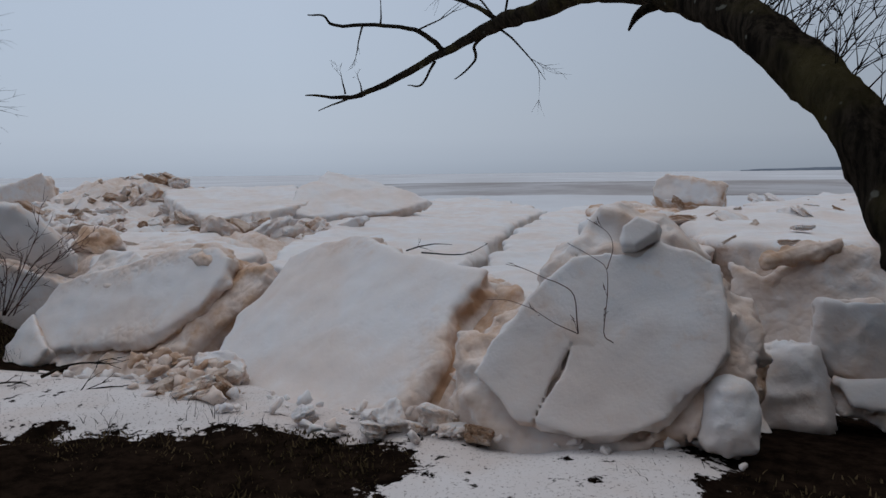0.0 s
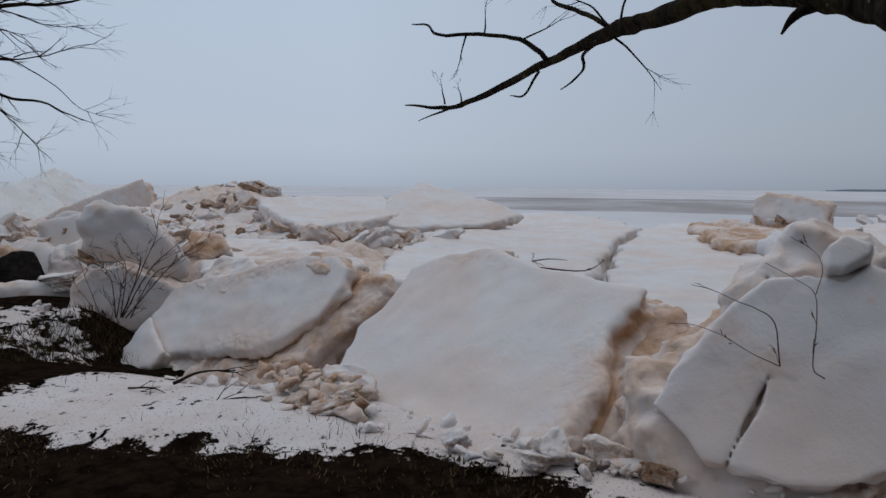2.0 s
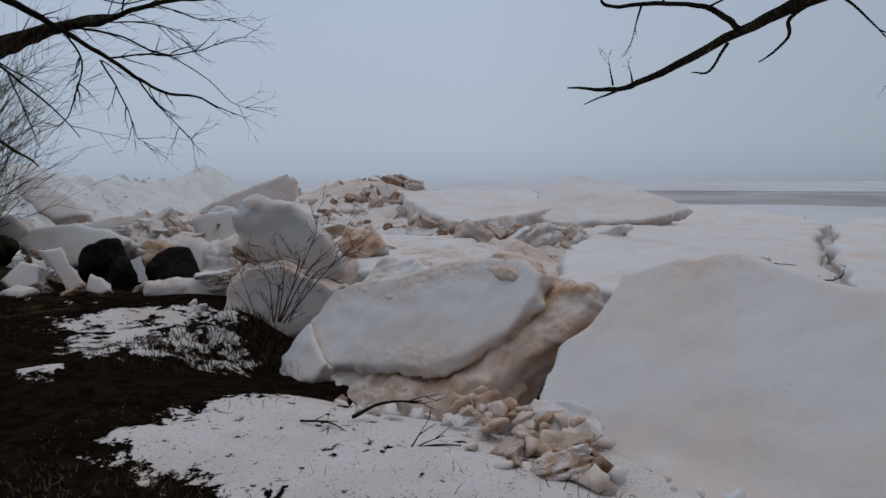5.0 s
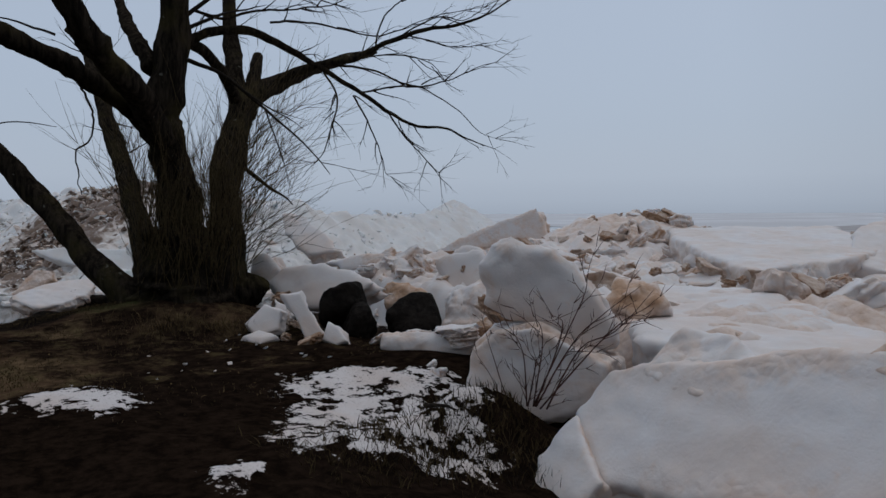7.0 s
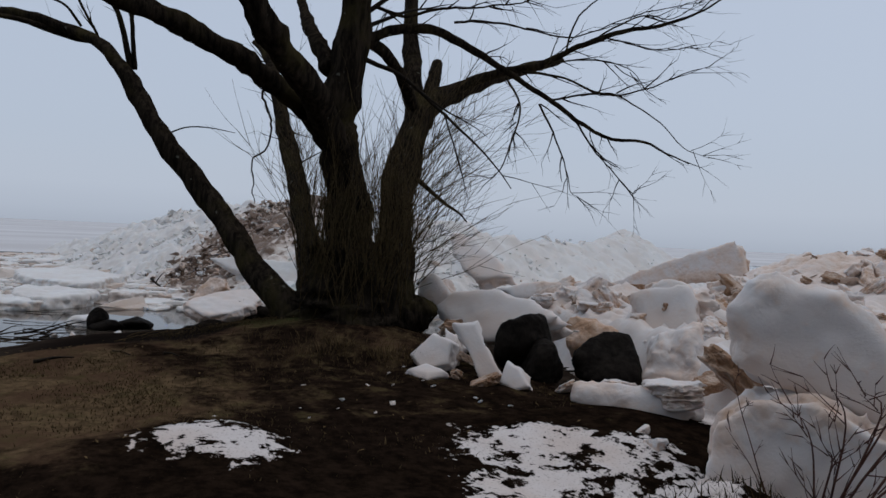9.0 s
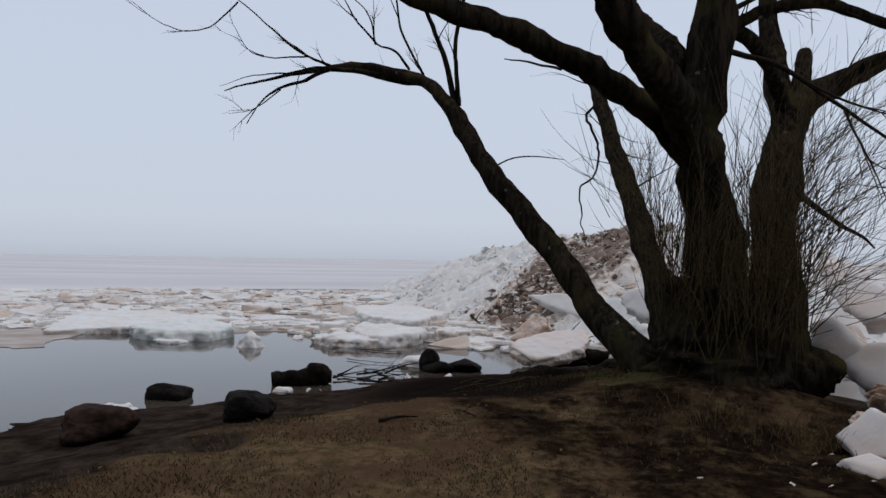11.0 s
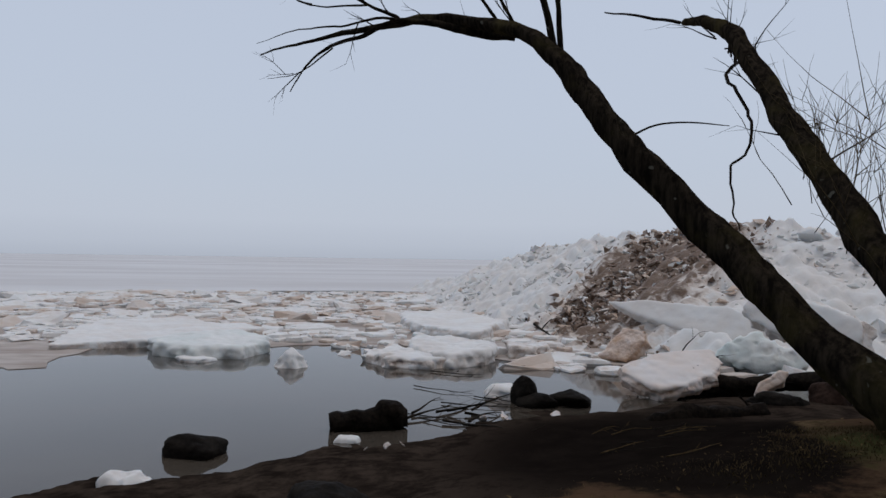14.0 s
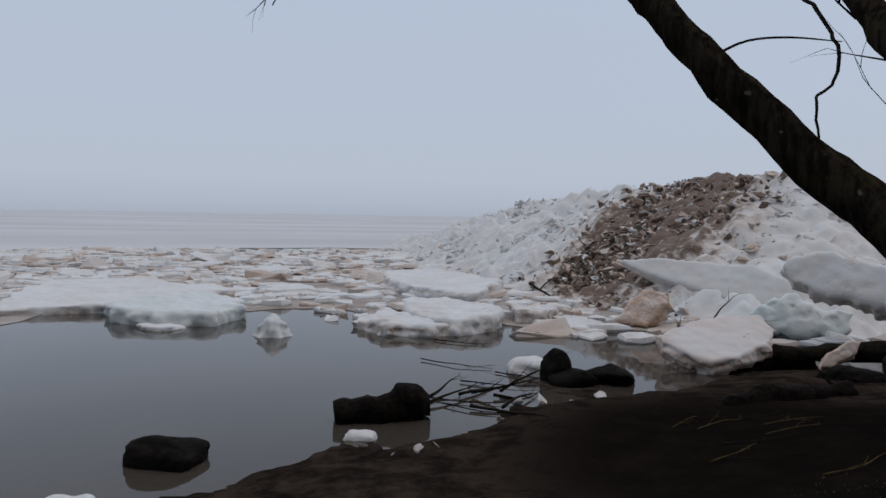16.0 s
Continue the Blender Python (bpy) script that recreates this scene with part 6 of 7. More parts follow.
def overhanging_tree():
    root = tree_empty("leaning_tree", (0, 0, 0), "dark leaning tree arching out over the ice, bare")
    rnd = random.Random(33)
    t = Tubes()
    t.add([(2.85, 5.7, 0.2, 0.42), (2.78, 5.8, 0.8, 0.24), (2.68, 6.0, 1.4, 0.2), (2.59, 6.14, 1.74, 0.185), (2.48, 6.4, 2.15, 0.18), (2.31, 6.74, 2.59, 0.175), (2.09, 7.16, 2.95, 0.17), (1.77, 7.76, 3.36, 0.16), (1.33, 8.55, 3.73, 0.145), (0.53, 10.09, 4.19, 0.125), (-0.21, 11.45, 4.3, 0.125), (-0.91, 12.56, 4.41, 0.11), (-2.22, 14.19, 4.28, 0.075), (-3.8, 14.44, 3.64, 0.05), (-4.35, 14.34, 3.57, 0.035), (-4.94, 14.08, 3.61, 0.012)], 14, 7, 0.03, 4, 0.35)
    t.build("trunk", BARK, root)
    for pts in (
            [(-2.22, 14.19, 4.28, 0.05), (-2.45, 14.08, 4.53, 0.045), (-2.94, 13.91, 4.71, 0.04), (-3.61, 13.68, 4.74, 0.033), (-4.07, 13.49, 4.76, 0.025), (-4.24, 13.39, 4.9, 0.02), (-4.47, 13.28, 4.92, 0.01)],
            [(-1.2, 13.2, 4.42, 0.03), (-1.46, 13.4, 4.25, 0.028), (-1.5, 13.5, 4.02, 0.024), (-1.85, 13.5, 3.68, 0.01)],
            [(-2.38, 14.18, 4.15, 0.028), (-2.65, 14.16, 3.74, 0.02), (-2.9, 14.09, 3.72, 0.008)],
            [(-1.0, 12.7, 4.5, 0.04), (-1.62, 13.3, 4.95, 0.035), (-2.04, 13.5, 5.2, 0.03), (-1.7, 13.6, 5.7, 0.02)],
            [(-3.6, 14.4, 3.68, 0.03), (-4.0, 14.0, 3.5, 0.024), (-4.48, 13.7, 3.26, 0.008)],
            [(1.25, 8.6, 3.65, 0.05), (1.1, 8.55, 3.58, 0.04), (0.98, 8.6, 3.44, 0.012)]):
        b = Tubes()
        b.add(pts, 7, 5, 0.04, 8, 0.25)
        b.build("limb", BARK, root)
    tw = Tubes()
    for p, w, ln in (((-0.9, 12.5, 4.3), (0.6, 0.2, -0.4), 1.1), ((-1.0, 12.6, 4.5), (-0.5, 0.2, 0.9), 1.8), ((-0.8, 12.4, 4.5), (0.2, 0.3, 1.0), 1.8), ((-4.2, 14.3, 3.62), (-0.2, 0, 0.8), 0.45), ((-3.9, 14.4, 3.66), (0.0, 0, 0.8), 0.3), ((-3.3, 13.8, 4.75), (0.1, 0, 0.9), 0.5), ((-2.7, 14.0, 4.65), (0.8, 0, 0.4), 1.0), ((-3.6, 13.7, 4.75), (-0.1, 0, -0.8), 0.6)):
        grow(tw, rnd, p, w, ln, 0.02, 2, 0.02, 0.6, 3)
    for k in range(60):
        p = Vector((2.6, 6.15, 1.8)).lerp(Vector((1.75, 7.8, 3.4)), rnd.random())
        up = True
        grow(tw, rnd, p, (rnd.uniform(0.0, 1.0) if up else -0.6, rnd.uniform(-0.2, 0.6), rnd.uniform(0.4, 1.2) if up else rnd.uniform(-0.4, 0.2)), rnd.uniform(0.4, 1.3) if up else rnd.uniform(0.2, 0.6), 0.008, 2, 0.0, 0.55, 3, 4)
    tw.build("twig_crown", TWIG, root)["kind"] = "stuff"


overhanging_tree()

# ---- log in the water ----
def sunken_log():
    t = Tubes()
    t.add([(-16.35, 2.0, 0.06, 0.13), (-16.4, 2.3, 0.09, 0.16), (-16.45, 2.6, 0.10, 0.17), (-16.5, 2.8, 0.15, 0.19), (-16.5, 2.95, 0.16, 0.10)], 12, 5, 0.04, 3, 0.6)
    log = t.build("log", WOOD)
    tagged(log, "rotten dark log half sunk in the water", "log")
    b = Tubes()
    rnd = random.Random(4)
    for k in range(9):
        grow(b, rnd, (-16.6 + rnd.uniform(-0.8, 0.3), 3.0 + rnd.uniform(-0.1, 0.8), 0.04), (rnd.uniform(-1.0, 0.3), rnd.uniform(0.2, 1), 0.03), rnd.uniform(0.6, 1.3), 0.02, 1, 0.0, 0.6, 3)
    b.build("brushwood", TWIG, log)["kind"] = "stuff"


sunken_log()


# ---- loose ice blocks in the rubble ----
BOULDER_ICE = [(-10.45, 8.1, 0.78, 0.5), (-10.1, 8.05, 0.66, 0.32), (-9.75, 7.7, 0.58, 0.3), (-10.55, 7.8, 0.72, 0.34), (-9.4, 7.85, 0.56, 0.26), (-10.9, 8.25, 0.9, 0.5), (-9.1, 8.6, 0.5, 0.3), (-8.7, 8.9, 0.55, 0.4), (-7.7, 8.25, 0.42, 0.3), (-7.35, 8.1, 0.45, 0.24), (-7.9, 8.9, 0.7, 0.5), (-7.6, 9.2, 0.95, 0.55), (-8.65, 9.62, 0.53, 0.4), (-8.76, 9.34, 0.47, 0.3), (-8.36, 9.45, 0.42, 0.35), (-8.11, 9.93, 0.76, 0.35), (-8.21, 9.67, 0.67, 0.35)]
BLOCK_MESHES = []


def block_mesh(verts, faces, dirt, glass, material):
    holder = bpy.data.meshes.new("ice_block")
    holder.from_pydata(verts, [], faces)
    holder.polygons.foreach_set("use_smooth", [True] * len(holder.polygons))
    for key, values in (("dirt", dirt), ("clear", glass)):
        layer = holder.attributes.new(key, "FLOAT", "POINT")
        layer.data.foreach_set("value", np.asarray(values, dtype=np.float32))
    holder.materials.append(material)
    BLOCK_MESHES.append(holder)


def block_shapes():
    """Broken blocks of about one metre, half melted, that the loose blocks share."""
    rnd = random.Random(61)
    for i in range(12):
        n = rnd.randint(4, 7)
        th = rnd.choice((0.3, 0.42, 0.6, 0.75))
        rim = [(math.cos(6.283 * (k + rnd.uniform(-0.3, 0.3)) / n) * rnd.uniform(0.36, 0.6), math.sin(6.283 * (k + rnd.uniform(-0.3, 0.3)) / n) * rnd.uniform(0.26, 0.46)) for k in range(n)]
        v, f, d, g = slab_data(rim, th, 140.3 + i, jag=0.05, rough=0.06, res=0.034, edge=0.07, side_dirt=rnd.choice((0.35, 0.6, 0.95)), top_dirt=rnd.choice((0.0, 0.12, 0.35)), clear=rnd.choice((0.0, 0.2)), lean=rnd.uniform(-0.1, 0.25), crumble=1.3, worn=rnd.choice((0.2, 0.5, 0.8)))
        block_mesh([(x, y, z + th / 2) for x, y, z in v], f, d, g, ICE_DIRTY if i % 4 == 3 else ICE)
    for k in range(6):
        cv, cf = chunk_data(700 + k, 2, 0.9, 0.14)
        block_mesh(cv.tolist(), cf.tolist(), [(0.12, 0.35, 0.6)[k % 3]] * len(cv), [0.0] * len(cv), ICE)


block_shapes()


def ice_block(x, y, z, size, rnd, label, flat=1.0, group="loose ice blocks"):
    big = 12
    ob = new("ice_block", BLOCK_MESHES[rnd.randrange(big) if size > 0.15 else big + rnd.randrange(6)])
    ob.matrix_world = tumble(rnd, x, y, z, size, flat)
    return tagged(ob, label, "ice block", group)


CAP_SPOTS = [(1.84, 15.58, 0.6), (2.0, 14.38, 0.8), (2.27, 15.24, 0.5), (2.62, 15.62, 0.7), (2.93, 13.07, 0.5), (2.24, 10.57, 0.4), (2.85, 10.28, 0.6), (5.18, 18.62, 0.9), (5.38, 22.99, 0.9), (3.26, 16.87, 0.7), (3.53, 12.55, 0.6)]


def middle_blocks():
    rnd = random.Random(77)
    for k in range(210):
        x, y = rnd.uniform(-14.5, -2.2), rnd.uniform(9.0, 15.5)
        if (x > -4.0 and y > 12.5) or (x > -7.6 and y < 12.5) or (x > -12 and y < 10.8):
            continue
        h = float(rubble_height(x, y))
        if h < 0.3:
            continue
        ice_block(x, y, h + rnd.uniform(0.0, 0.12), rnd.choice((0.3, 0.45, 0.6, 0.95)) if x > -11 else rnd.choice((0.25, 0.4, 0.7)), rnd, "broken block of dirty white ice in the rubble", 0.8)
    for k in range(90):
        a, r = rnd.uniform(0, 6.28), 2.6 * rnd.random() ** 0.6
        x, y = -11.3 + math.cos(a) * r * 1.4, 18.2 + math.sin(a) * r * 0.8
        ice_block(x, y, float(rubble_height(x, y)) + 0.02, rnd.choice((0.2, 0.28, 0.4, 0.55)), rnd, "brownish ice block in the far pile", 0.85)
    for k in range(95):
        x, y = rnd.uniform(-10.5, -4.0), rnd.uniform(9.4, 14.8)
        if (x > -5 and y > 12) or (x > -7.4 and 8.8 < y < 12.2) or (x < -7.4 and y < 10.8):
            continue
        h = max(0.7, float(rubble_height(x, y)))
        ice_block(x, y, h + rnd.uniform(0.0, 0.25), rnd.choice((0.25, 0.35, 0.5, 0.75)), rnd, "tan and white broken ice block in the rubble", 0.85)
    for k in range(26):
        x, y = rnd.uniform(2.5, 9), rnd.uniform(14, 26)
        ice_block(x, y, 1.15, rnd.uniform(0.3, 0.8), rnd, "small ice block on the snowy floe", 0.5)

    for x, y, z, sz in ((-7.45, 18.5, 1.5, 0.5), (-7.1, 18.6, 1.62, 0.4), (-7.8, 18.3, 1.45, 0.45), (-6.9, 18.7, 1.75, 0.3)):
        ice_block(x, y, z, sz, rnd, "tan broken ice block beside the raised floe", 0.85)
    for x, y, sz in CAP_SPOTS:
        ice_block(x, y, 1.24, sz * 0.65, rnd, "tan sliver of ice lying on the snowy floe", 0.3)


middle_blocks()


def front_debris():
    rnd = random.Random(12)
    for x, y, sz in ((-2.11, 5.6, 0.34), (-1.85, 5.48, 0.3), (-1.87, 5.72, 0.4), (-2.32, 6.07, 0.3), (-2.02, 5.38, 0.22), (-2.02, 6.14, 0.45), (-2.4, 5.75, 0.22), (-1.7, 5.6, 0.26), (-0.35, 5.17, 0.26), (-0.17, 5.12, 0.24), (-0.03, 5.24, 0.34), (0.08, 5.18, 0.24), (-0.42, 5.06, 0.2), (-0.65, 5.1, 0.18), (-0.9, 5.2, 0.22), (1.62, 6.0, 0.5), (1.83, 6.32, 0.6), (0.2, 5.1, 0.2), (-4.2, 6.75, 0.2), (-3.9, 6.7, 0.16), (-3.0, 6.6, 0.3), (-2.7, 6.4, 0.36), (-2.5, 6.2, 0.26)):
        z = float(ground_height(x, y))
        ice_block(x, y, z + sz * 0.22, sz, rnd, "small crumbled chunk of pinkish snow ice on the ground", 0.9, "crumbled chunks")
    crumbs = Heap()
    for k in range(150):
        x = rnd.uniform(-3.7, 1.6)
        y = 5.25 + rnd.uniform(-0.3, 0.4) + max(0, -x - 1.2) * 0.42
        sz = rnd.choice((0.02, 0.03, 0.04, 0.06, 0.09, 0.13))
        crumbs.add(rnd.choice(SMALL), tumble(rnd, x, y, float(ground_height(x, y)) + 0.04 + sz * 0.2, sz, 0.9), rnd.uniform(0.0, 0.5), 0.0)
    for k in range(60):
        x = rnd.uniform(-2.7, -1.6)
        y = 5.4 - 0.55 * (x + 1.7) + abs(rnd.gauss(0, 0.25))
        sz = rnd.choice((0.05, 0.08, 0.12, 0.17))
        crumbs.add(rnd.choice(SMALL), tumble(rnd, x, y, float(ground_height(x, y)) + 0.05 + 0.25 * max(0, y - 5.4), sz, 0.9), rnd.uniform(0.45, 0.95), 0.0)
    for k in range(18):
        x, y = rnd.uniform(-10.2, -8.6), rnd.uniform(5.6, 7.8)
        crumbs.add(rnd.choice(SMALL), tumble(rnd, x, y, float(ground_height(x, y)) + 0.03, rnd.choice((0.02, 0.03, 0.04, 0.07)), 0.4), 0.0, 0.0)
    tagged(crumbs.build("ice_crumbs", ICE, True), "crumbs of snow ice scattered on the ground", "ice crumbs", kind="stuff")


front_debris()

def boulder_crumble():
    """Crumbled ice heaped against the boulders and the shore."""
    rnd = random.Random(91)
    for x, y, z, sz in BOULDER_ICE:
        ice_block(x, y, z, sz, rnd, "crumbled lump of white ice against the boulders", 0.85)
    for x, y, z, sz in ((-15.06, 2.75, 0.17, 0.09), (-15.2, 2.9, 0.15, 0.07), (-14.9, 2.55, 0.18, 0.05), (-17.2, 4.9, 0.03, 0.2), (-16.9, 3.9, 0.03, 0.16), (-17.0, 4.2, 0.02, 0.25)):
        ice_block(x, y, z, sz, rnd, "small white ice crumb at the water's edge", 0.45, "shore crumbs")


boulder_crumble()

# ---- bush and twigs ----
def bush():
    root = tagged(new("bush"), "bare reddish bush on a dark earth hump before the ice", "bush")
    rnd = random.Random(15)
    stems = (
        [(-5.47, 7.4, 0.55), (-5.42, 7.43, 0.89), (-5.45, 7.41, 0.97)],
        [(-5.44, 7.43, 0.55), (-5.29, 7.54, 0.98), (-5.13, 7.65, 1.42), (-5.1, 7.67, 1.62)],
        [(-5.42, 7.44, 0.55), (-5.2, 7.6, 1.05), (-5.01, 7.74, 1.3), (-4.79, 7.91, 1.53)],
        [(-5.32, 7.45, 0.55), (-5.13, 7.62, 1.03), (-4.92, 7.78, 1.18), (-4.7, 7.95, 1.51)],
        [(-5.36, 7.42, 0.55), (-4.94, 7.75, 1.18), (-4.69, 7.95, 1.41)],
        [(-5.44, 7.43, 0.55), (-5.38, 7.47, 1.1), (-5.44, 7.42, 1.29)],
        [(-5.48, 7.40, 0.55), (-5.5, 7.37, 0.98), (-5.59, 7.31, 1.18)],
        [(-5.43, 7.44, 0.55), (-5.25, 7.56, 1.18), (-5.33, 7.5, 1.3)])
    stems = [[(x - 0.3, y + 0.3, z) for x, y, z in st] for st in stems]
    for st in stems:
        t = Tubes()
        n = len(st)
        pts = [(*p, 0.0075 * (1 - 0.75 * i / (n - 1))) for i, p in enumerate(st)]
        t.add(pts, 6, 4, 0.01, 3)
        for k in range(8):
            i = rnd.randrange(1, n)
            q = Vector(st[i - 1]).lerp(Vector(st[i]), rnd.random())
            d = (Vector(st[i]) - Vector(st[i - 1])).normalized()
            grow(t, rnd, q, d + Vector((rnd.gauss(0, 0.6), rnd.gauss(0, 0.6), rnd.gauss(0, 0.3))), rnd.uniform(0.12, 0.32), 0.004, 1, 0, 0.6, 2, 4, 0.15)
        t.build("stem", RED_TWIG, root)


bush()


def twig(points, radius, label, material=None, name="twig", kids=2, seed=1):
    rnd = random.Random(seed)
    t = Tubes()
    n = len(points)
    t.add([(*p, radius * (1 - 0.7 * i / (n - 1))) for i, p in enumerate(points)], 6, 4, 0.012, seed)
    for k in range(kids):
        i = rnd.randrange(1, n)
        q = Vector(points[i - 1]).lerp(Vector(points[i]), rnd.random())
        d = (Vector(points[i]) - Vector(points[i - 1])).normalized()
        grow(t, rnd, q, d + Vector((rnd.gauss(0, 0.5), rnd.gauss(0, 0.2), rnd.gauss(0, 0.4))), radius * 18, radius * 0.5, 1, 0, 0.6, 2, 4, 0.15)
    return tagged(t.build(name, material or TWIG), label, name)


twig([(0.71, 5.18, 1.22), (0.68, 5.23, 1.42), (0.6, 5.26, 1.48), (0.51, 5.28, 1.51), (0.39, 5.3, 1.56), (0.3, 5.3, 1.58)], 0.0036, "thin reddish twig stuck against the ice slab", RED_TWIG, seed=2)
twig([(0.71, 5.18, 1.22), (0.59, 5.19, 1.27), (0.45, 5.22, 1.34), (0.32, 5.23, 1.38), (0.2, 5.25, 1.38)], 0.0028, "thin forked twig against the ice slab", RED_TWIG, seed=3)
twig([(0.89, 5.14, 1.19), (0.84, 5.16, 1.24), (0.86, 5.21, 1.43), (0.86, 5.25, 1.56), (0.78, 5.28, 1.62), (0.64, 5.32, 1.69)], 0.0034, "bent twig standing against the ice slab", RED_TWIG, seed=4)
twig([(0.86, 5.25, 1.56), (0.89, 5.29, 1.67), (0.86, 5.32, 1.76), (0.75, 5.34, 1.83)], 0.0026, "twig tip against the ice slab", RED_TWIG, seed=5)
twig([(-1.54, 9.45, 1.17), (-1.33, 9.9, 1.2), (-1.08, 9.9, 1.19)], 0.010, "dark stick lying on the snowy floe", seed=6)
twig([(-1.27, 9.14, 1.17), (-0.76, 9.05, 1.18), (-0.66, 10.0, 1.2)], 0.010, "dark forked stick lying on the snowy floe", seed=7)
twig([(-2.62, 5.25, 0.63), (-2.5, 5.35, 0.66), (-2.38, 5.47, 0.64)], 0.011, "dark stick on the snow", seed=8)
twig([(-3.15, 5.55, 0.63), (-3.05, 5.75, 0.68), (-2.92, 5.98, 0.65)], 0.013, "dark bent stick on the snow", seed=9)
twig([(-3.4, 5.4, 0.62), (-3.2, 5.42, 0.64), (-3.05, 5.38, 0.63)], 0.008, "small dark stick on the snow", seed=10)
twig([(-6.16, 6.96, 0.61), (-6.0, 7.0, 0.64), (-5.88, 7.05, 0.62)], 0.02, "short dark stick on the snow", kids=0, seed=11)
twig([(-29.5, 6.4, 0.25), (-27.5, 6.5, 0.15), (-25.8, 6.6, 0.05)], 0.05, "thin dead branch frozen into the slush", seed=12)
def driftwood(points, label, seed, kids=2):
    """A rough waterlogged log or thick branch with a few broken snags."""
    rnd = random.Random(seed)
    t = Tubes()
    t.add(points, 11, 6, 0.05, seed, 0.6)
    for k in range(kids):
        i = rnd.randrange(1, len(points))
        q = Vector(points[i - 1][:3]).lerp(Vector(points[i][:3]), rnd.random())
        grow(t, rnd, q, (rnd.gauss(0, 0.6), rnd.gauss(0, 0.6), rnd.uniform(0.1, 0.7)), rnd.uniform(0.25, 0.7), points[i][3] * 0.3, 1, 0.03, 0.6, 2, 5, 0.3)
    return tagged(t.build("driftwood", WOOD), label, "driftwood")


driftwood([(-20.7, 7.86, 0.36, 0.03), (-20.0, 7.75, 0.34, 0.06), (-19.2, 7.7, 0.27, 0.09), (-18.4, 7.8, 0.24, 0.10), (-18.4, 8.4, 0.28, 0.11), (-18.0, 9.2, 0.35, 0.12)], "long dark dead branch lying over the ice edge", 24, 3)
driftwood([(-18.6, 6.7, 0.04, 0.09), (-18.6, 7.0, 0.08, 0.14), (-18.6, 7.6, 0.1, 0.14), (-18.5, 8.2, 0.12, 0.11)], "black waterlogged log beside the stranded floe", 25, 2)
driftwood([(-16.25, 5.8, 0.08, 0.1), (-16.3, 6.1, 0.12, 0.15), (-16.5, 6.8, 0.14, 0.14), (-16.6, 7.4, 0.2, 0.12)], "black waterlogged log on the mud", 26, 2)
driftwood([(-20.6, 6.9, 0.06, 0.02), (-19.6, 7.2, 0.12, 0.035), (-18.7, 7.5, 0.2, 0.045)], "thin black branch at the water's edge", 27, 3)
for k in range(9):
    lean_rnd = random.Random(300 + k)
    rx, ry = -15.6 + lean_rnd.uniform(0, 2.2), 4.3 + lean_rnd.uniform(0, 1.4)
    rz = float(ground_height(rx, ry)) + 0.02
    ang = lean_rnd.uniform(0.8, 2.2)
    twig([(rx, ry, rz), (rx + 0.25 * math.cos(ang), ry + 0.25 * math.sin(ang), rz + 0.06), (rx + 0.55 * math.cos(ang + 0.3), ry + 0.55 * math.sin(ang + 0.3), float(ground_height(rx + 0.55 * math.cos(ang + 0.3), ry + 0.55 * math.sin(ang + 0.3))) + 0.03)], 0.006, "thin pale dead stem lying on the mud", STRAW if k % 3 else TWIG, "dead_stem", 2, 310 + k)
for k, (x0, y0, x1, y1) in enumerate(((-20.7, 3.3, -20.3, 4.2), (-19.2, 3.0, -18.6, 3.9), (-17.9, 3.4, -17.6, 4.5), (-18.4, 3.9, -17.9, 4.7), (-17.2, 2.9, -16.9, 3.9), (-16.9, 3.1, -16.5, 3.8))):
    twig([(x0, y0, 0.02), ((x0 + x1) / 2 + 0.1, (y0 + y1) / 2, 0.025), (x1, y1, 0.015)], 0.009, "dark wet stick floating in the shallows", WOOD, "stick", 2, 340 + k)
twig([(-11.21, 3.84, 0.62), (-11.27, 4.01, 0.64), (-11.32, 4.18, 0.63)], 0.02, "dark dead stick lying on the grass", kids=0, seed=360)
twig([(-11.57, 4.55, 0.64), (-11.44, 4.62, 0.65), (-11.30, 4.70, 0.64)], 0.008, "dark dead stick lying on the grass", kids=2, seed=361)
twig([(-11.25, 5.01, 0.65), (-11.18, 5.08, 0.66), (-11.11, 5.15, 0.64)], 0.016, "dark dead stick lying on the grass", kids=0, seed=362)
twig([(-6.23, 8.03, 0.26), (-6.3, 7.95, 0.6), (-6.42, 7.9, 0.95), (-6.5, 7.88, 1.2)], 0.006, "tall dry weed stem before an ice slab", RED_TWIG, "weed_stem", 5, 330)
twig([(-6.0, 7.7, 0.4), (-6.12, 7.66, 0.7), (-6.3, 7.62, 0.95)], 0.005, "dry weed stem before an ice slab", RED_TWIG, "weed_stem", 3, 331)


# ---- grass ----
def blades(name, spots, height, material, seed, label, width=0.006):
    rnd = random.Random(seed)
    v, f = [], []
    for x, y in spots:
        z = float(ground_height(x, y)) - 0.01
        a, h = rnd.uniform(0, 6.28), height * rnd.uniform(0.5, 1.3)
        lx, ly = rnd.gauss(0, 0.45) * h, rnd.gauss(0, 0.45) * h
        dx, dy = math.cos(a) * width, math.sin(a) * width
        n = len(v)
        v += [(x - dx, y - dy, z), (x + dx, y + dy, z), (x + lx * 0.5 + dx * 0.6, y + ly * 0.5 + dy * 0.6, z + h * 0.6), (x + lx * 0.5 - dx * 0.6, y + ly * 0.5 - dy * 0.6, z + h * 0.6), (x + lx * 1.2, y + ly * 1.2, z + h)]
        f += [(n, n + 1, n + 2, n + 3), (n + 3, n + 2, n + 4)]
    return tagged(link_mesh(name, v, f, material, smooth=False), label, "grass", kind="stuff")


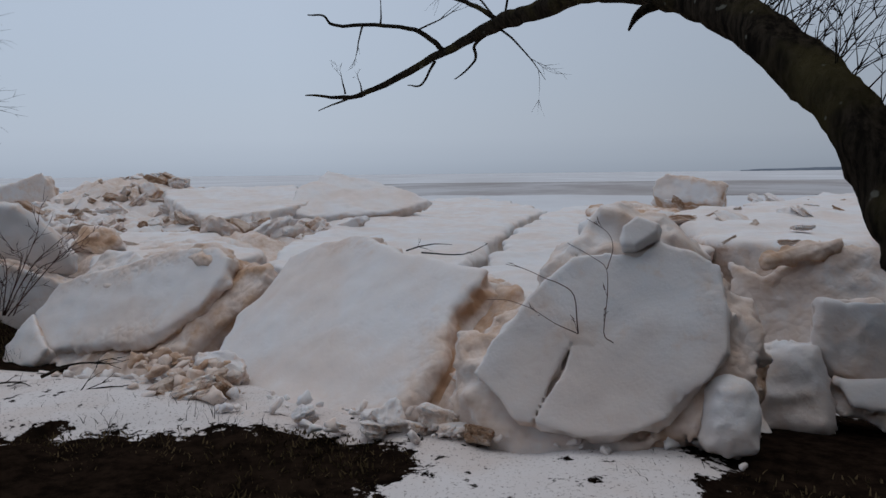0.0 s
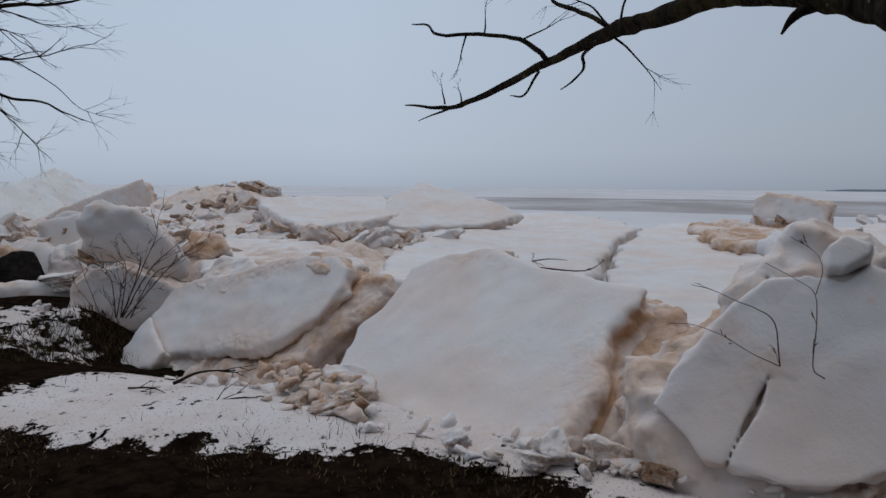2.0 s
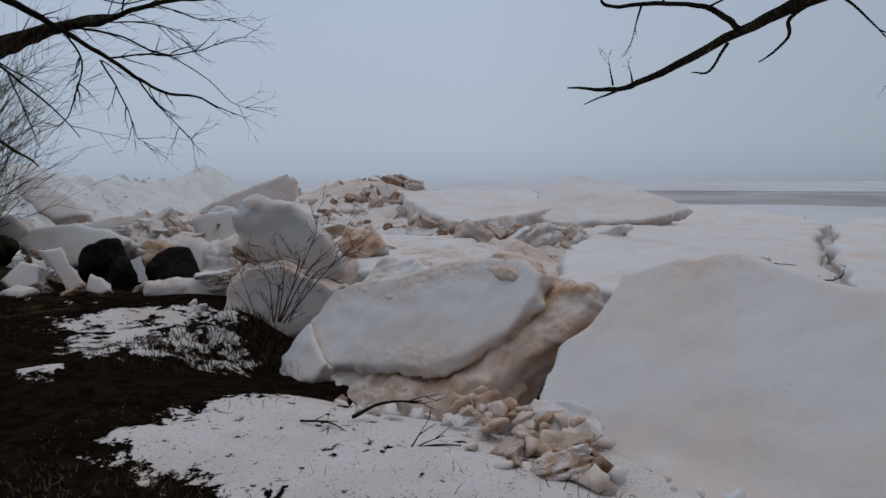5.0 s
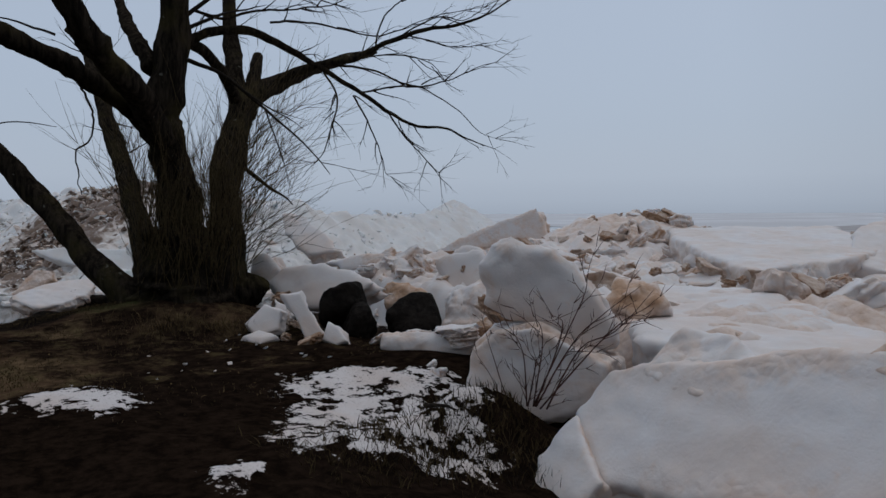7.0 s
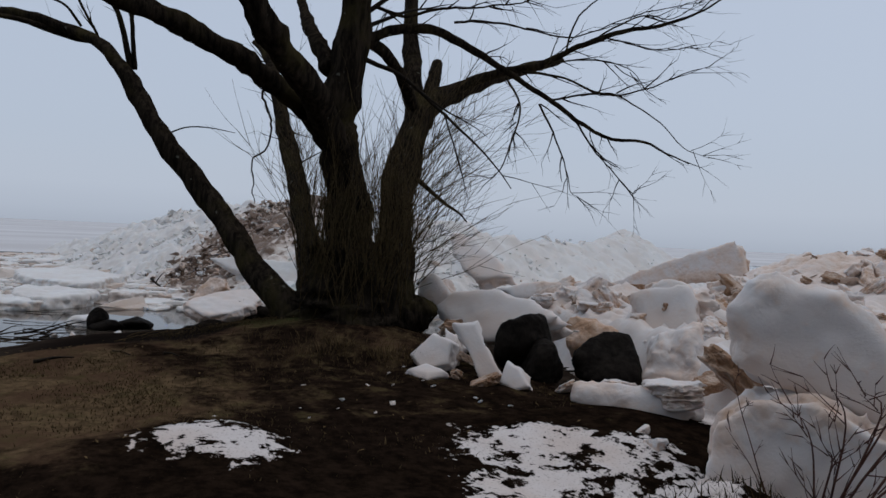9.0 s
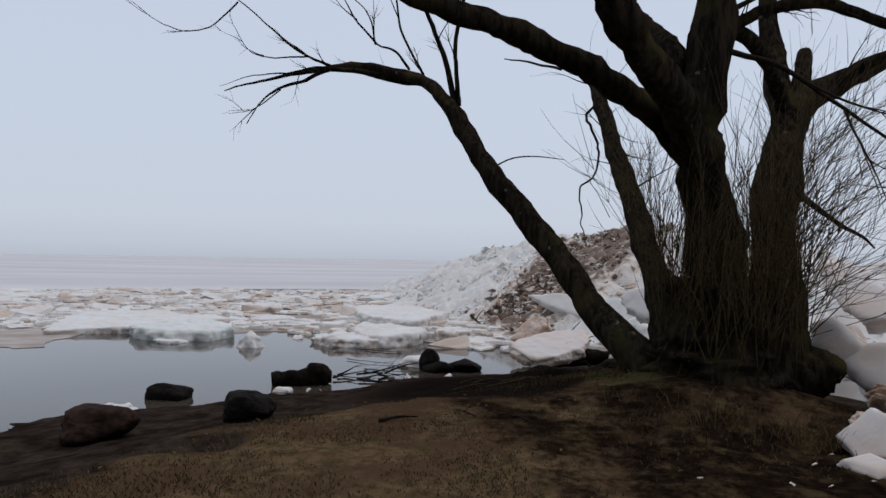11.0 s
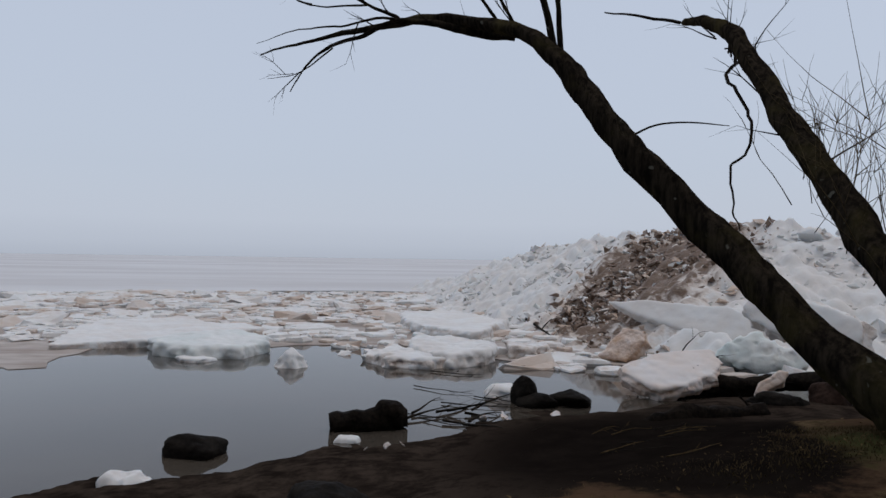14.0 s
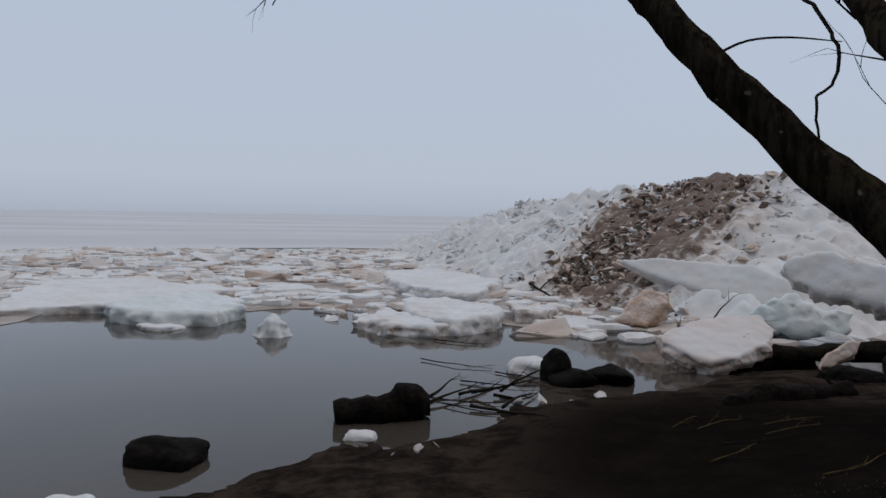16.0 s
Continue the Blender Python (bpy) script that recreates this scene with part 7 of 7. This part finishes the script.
def all_grass():
    rnd = random.Random(44)
    spots = []
    while len(spots) < 52000:
        x, y = rnd.uniform(-15.5, -7.2), rnd.uniform(1.0, 8.5)
        if fbm(x * 0.9, y * 0.9, 2.2, 3) + rnd.uniform(-0.5, 0.5) < -0.25 or rnd.random() > (-x - 7.2) / 2.0:
            continue
        spots.append((x, y))
    sx, sy = np.array([p[0] for p in spots]), np.array([p[1] for p in spots])
    d = shore_distance(sx, sy)
    spots = [p for p, k in zip(spots, d) if k > 2.9 + 0.7 * rnd.random() and (p[1] < 4.9 or p[0] < -11.8 or rnd.random() < 0.3)]
    blades("turf_blades", spots, 0.026, SPROUT, 1, "short matted brown-green grass on the bank", 0.0045)
    tuft = []
    for cx, cy, n in ((-11.3, 6.6, 30), (-10.9, 6.9, 70), (-10.6, 7.2, 90), (-10.45, 7.45, 50), (-11.7, 6.1, 24), (-10.8, 6.5, 40)):
        tuft += [(cx + rnd.gauss(0, 0.14), cy + rnd.gauss(0, 0.14)) for _ in range(n)]
    blades("straw_tufts", tuft, 0.17, STRAW, 2, "long dead straw-coloured grass at the tree's foot", 0.004)
    dry = []
    for cx, cy, n in ((1.05, 4.77, 14), (1.3, 5.01, 10), (-3.07, 5.41, 12), (-1.14, 5.1, 16), (-2.03, 4.89, 14), (-5.6, 6.27, 34), (-5.66, 6.04, 26), (-5.55, 6.5, 34), (-5.9, 6.4, 20), (-2.0, 5.3, 22), (-2.3, 5.1, 18), (-1.6, 5.2, 18), (-1.4, 5.15, 14), (-3.9, 5.6, 14), (-4.3, 6.2, 16), (-2.7, 5.0, 10)):
        dry += [(cx + rnd.gauss(0, 0.12), cy + rnd.gauss(0, 0.09)) for _ in range(n)]
    for cx, cy, n in ((-5.4, 7.3, 60), (-5.6, 7.0, 50), (-5.7, 7.4, 50), (-5.3, 7.1, 40), (-5.9, 7.2, 40), (-5.5, 6.7, 40)):
        dry += [(cx + rnd.gauss(0, 0.14), cy + rnd.gauss(0, 0.14)) for _ in range(n)]
    mat = [(-5.8 + rnd.gauss(0, 0.28), rnd.uniform(5.6, 7.8)) for _ in range(1500)]
    near = []
    while len(near) < 9000:
        x, y = rnd.uniform(-4.6, 2.2), rnd.uniform(3.2, 5.1)
        if fbm(x * 1.1, y * 1.1, 6.2, 3) + rnd.uniform(-0.4, 0.4) > -0.15:
            near.append((x, y))
    nx, ny = np.array([p[0] for p in near]), np.array([p[1] for p in near])
    snowy = inside(nx, ny, SNOW_PATCHES[0])
    blades("bank_grass", [p for p, k in zip(near, snowy) if not k or rnd.random() < 0.012], 0.03, SPROUT, 6, "short dead brown grass on the near bank")
    blades("hump_grass", mat, 0.09, SPROUT, 5, "matted dark brown grass on the earth hump", 0.005)
    blades("dry_stems", dry, 0.11, TWIG, 3, "sparse dark dry stems poking through the snow", 0.0028)

    litter = [p for p in spots if rnd.random() < 0.03]
    lv, lf = [], []
    for x, y in litter:
        z, a, ln = float(ground_height(x, y)) + 0.035, rnd.uniform(0, 6.28), rnd.uniform(0.012, 0.03)
        ux, uy, n = math.cos(a) * ln, math.sin(a) * ln, len(lv)
        lv += [(x - ux, y - uy, z), (x - uy * 0.4, y + ux * 0.4, z + 0.008), (x + ux, y + uy, z + rnd.uniform(0, 0.015)), (x + uy * 0.4, y - ux * 0.4, z + 0.008)]
        lf.append((n, n + 1, n + 2, n + 3))
    tagged(link_mesh("leaf_litter", lv, lf, STRAW, smooth=False), "scattered pale dead leaves on the grass", "leaf litter", kind="stuff")


all_grass()
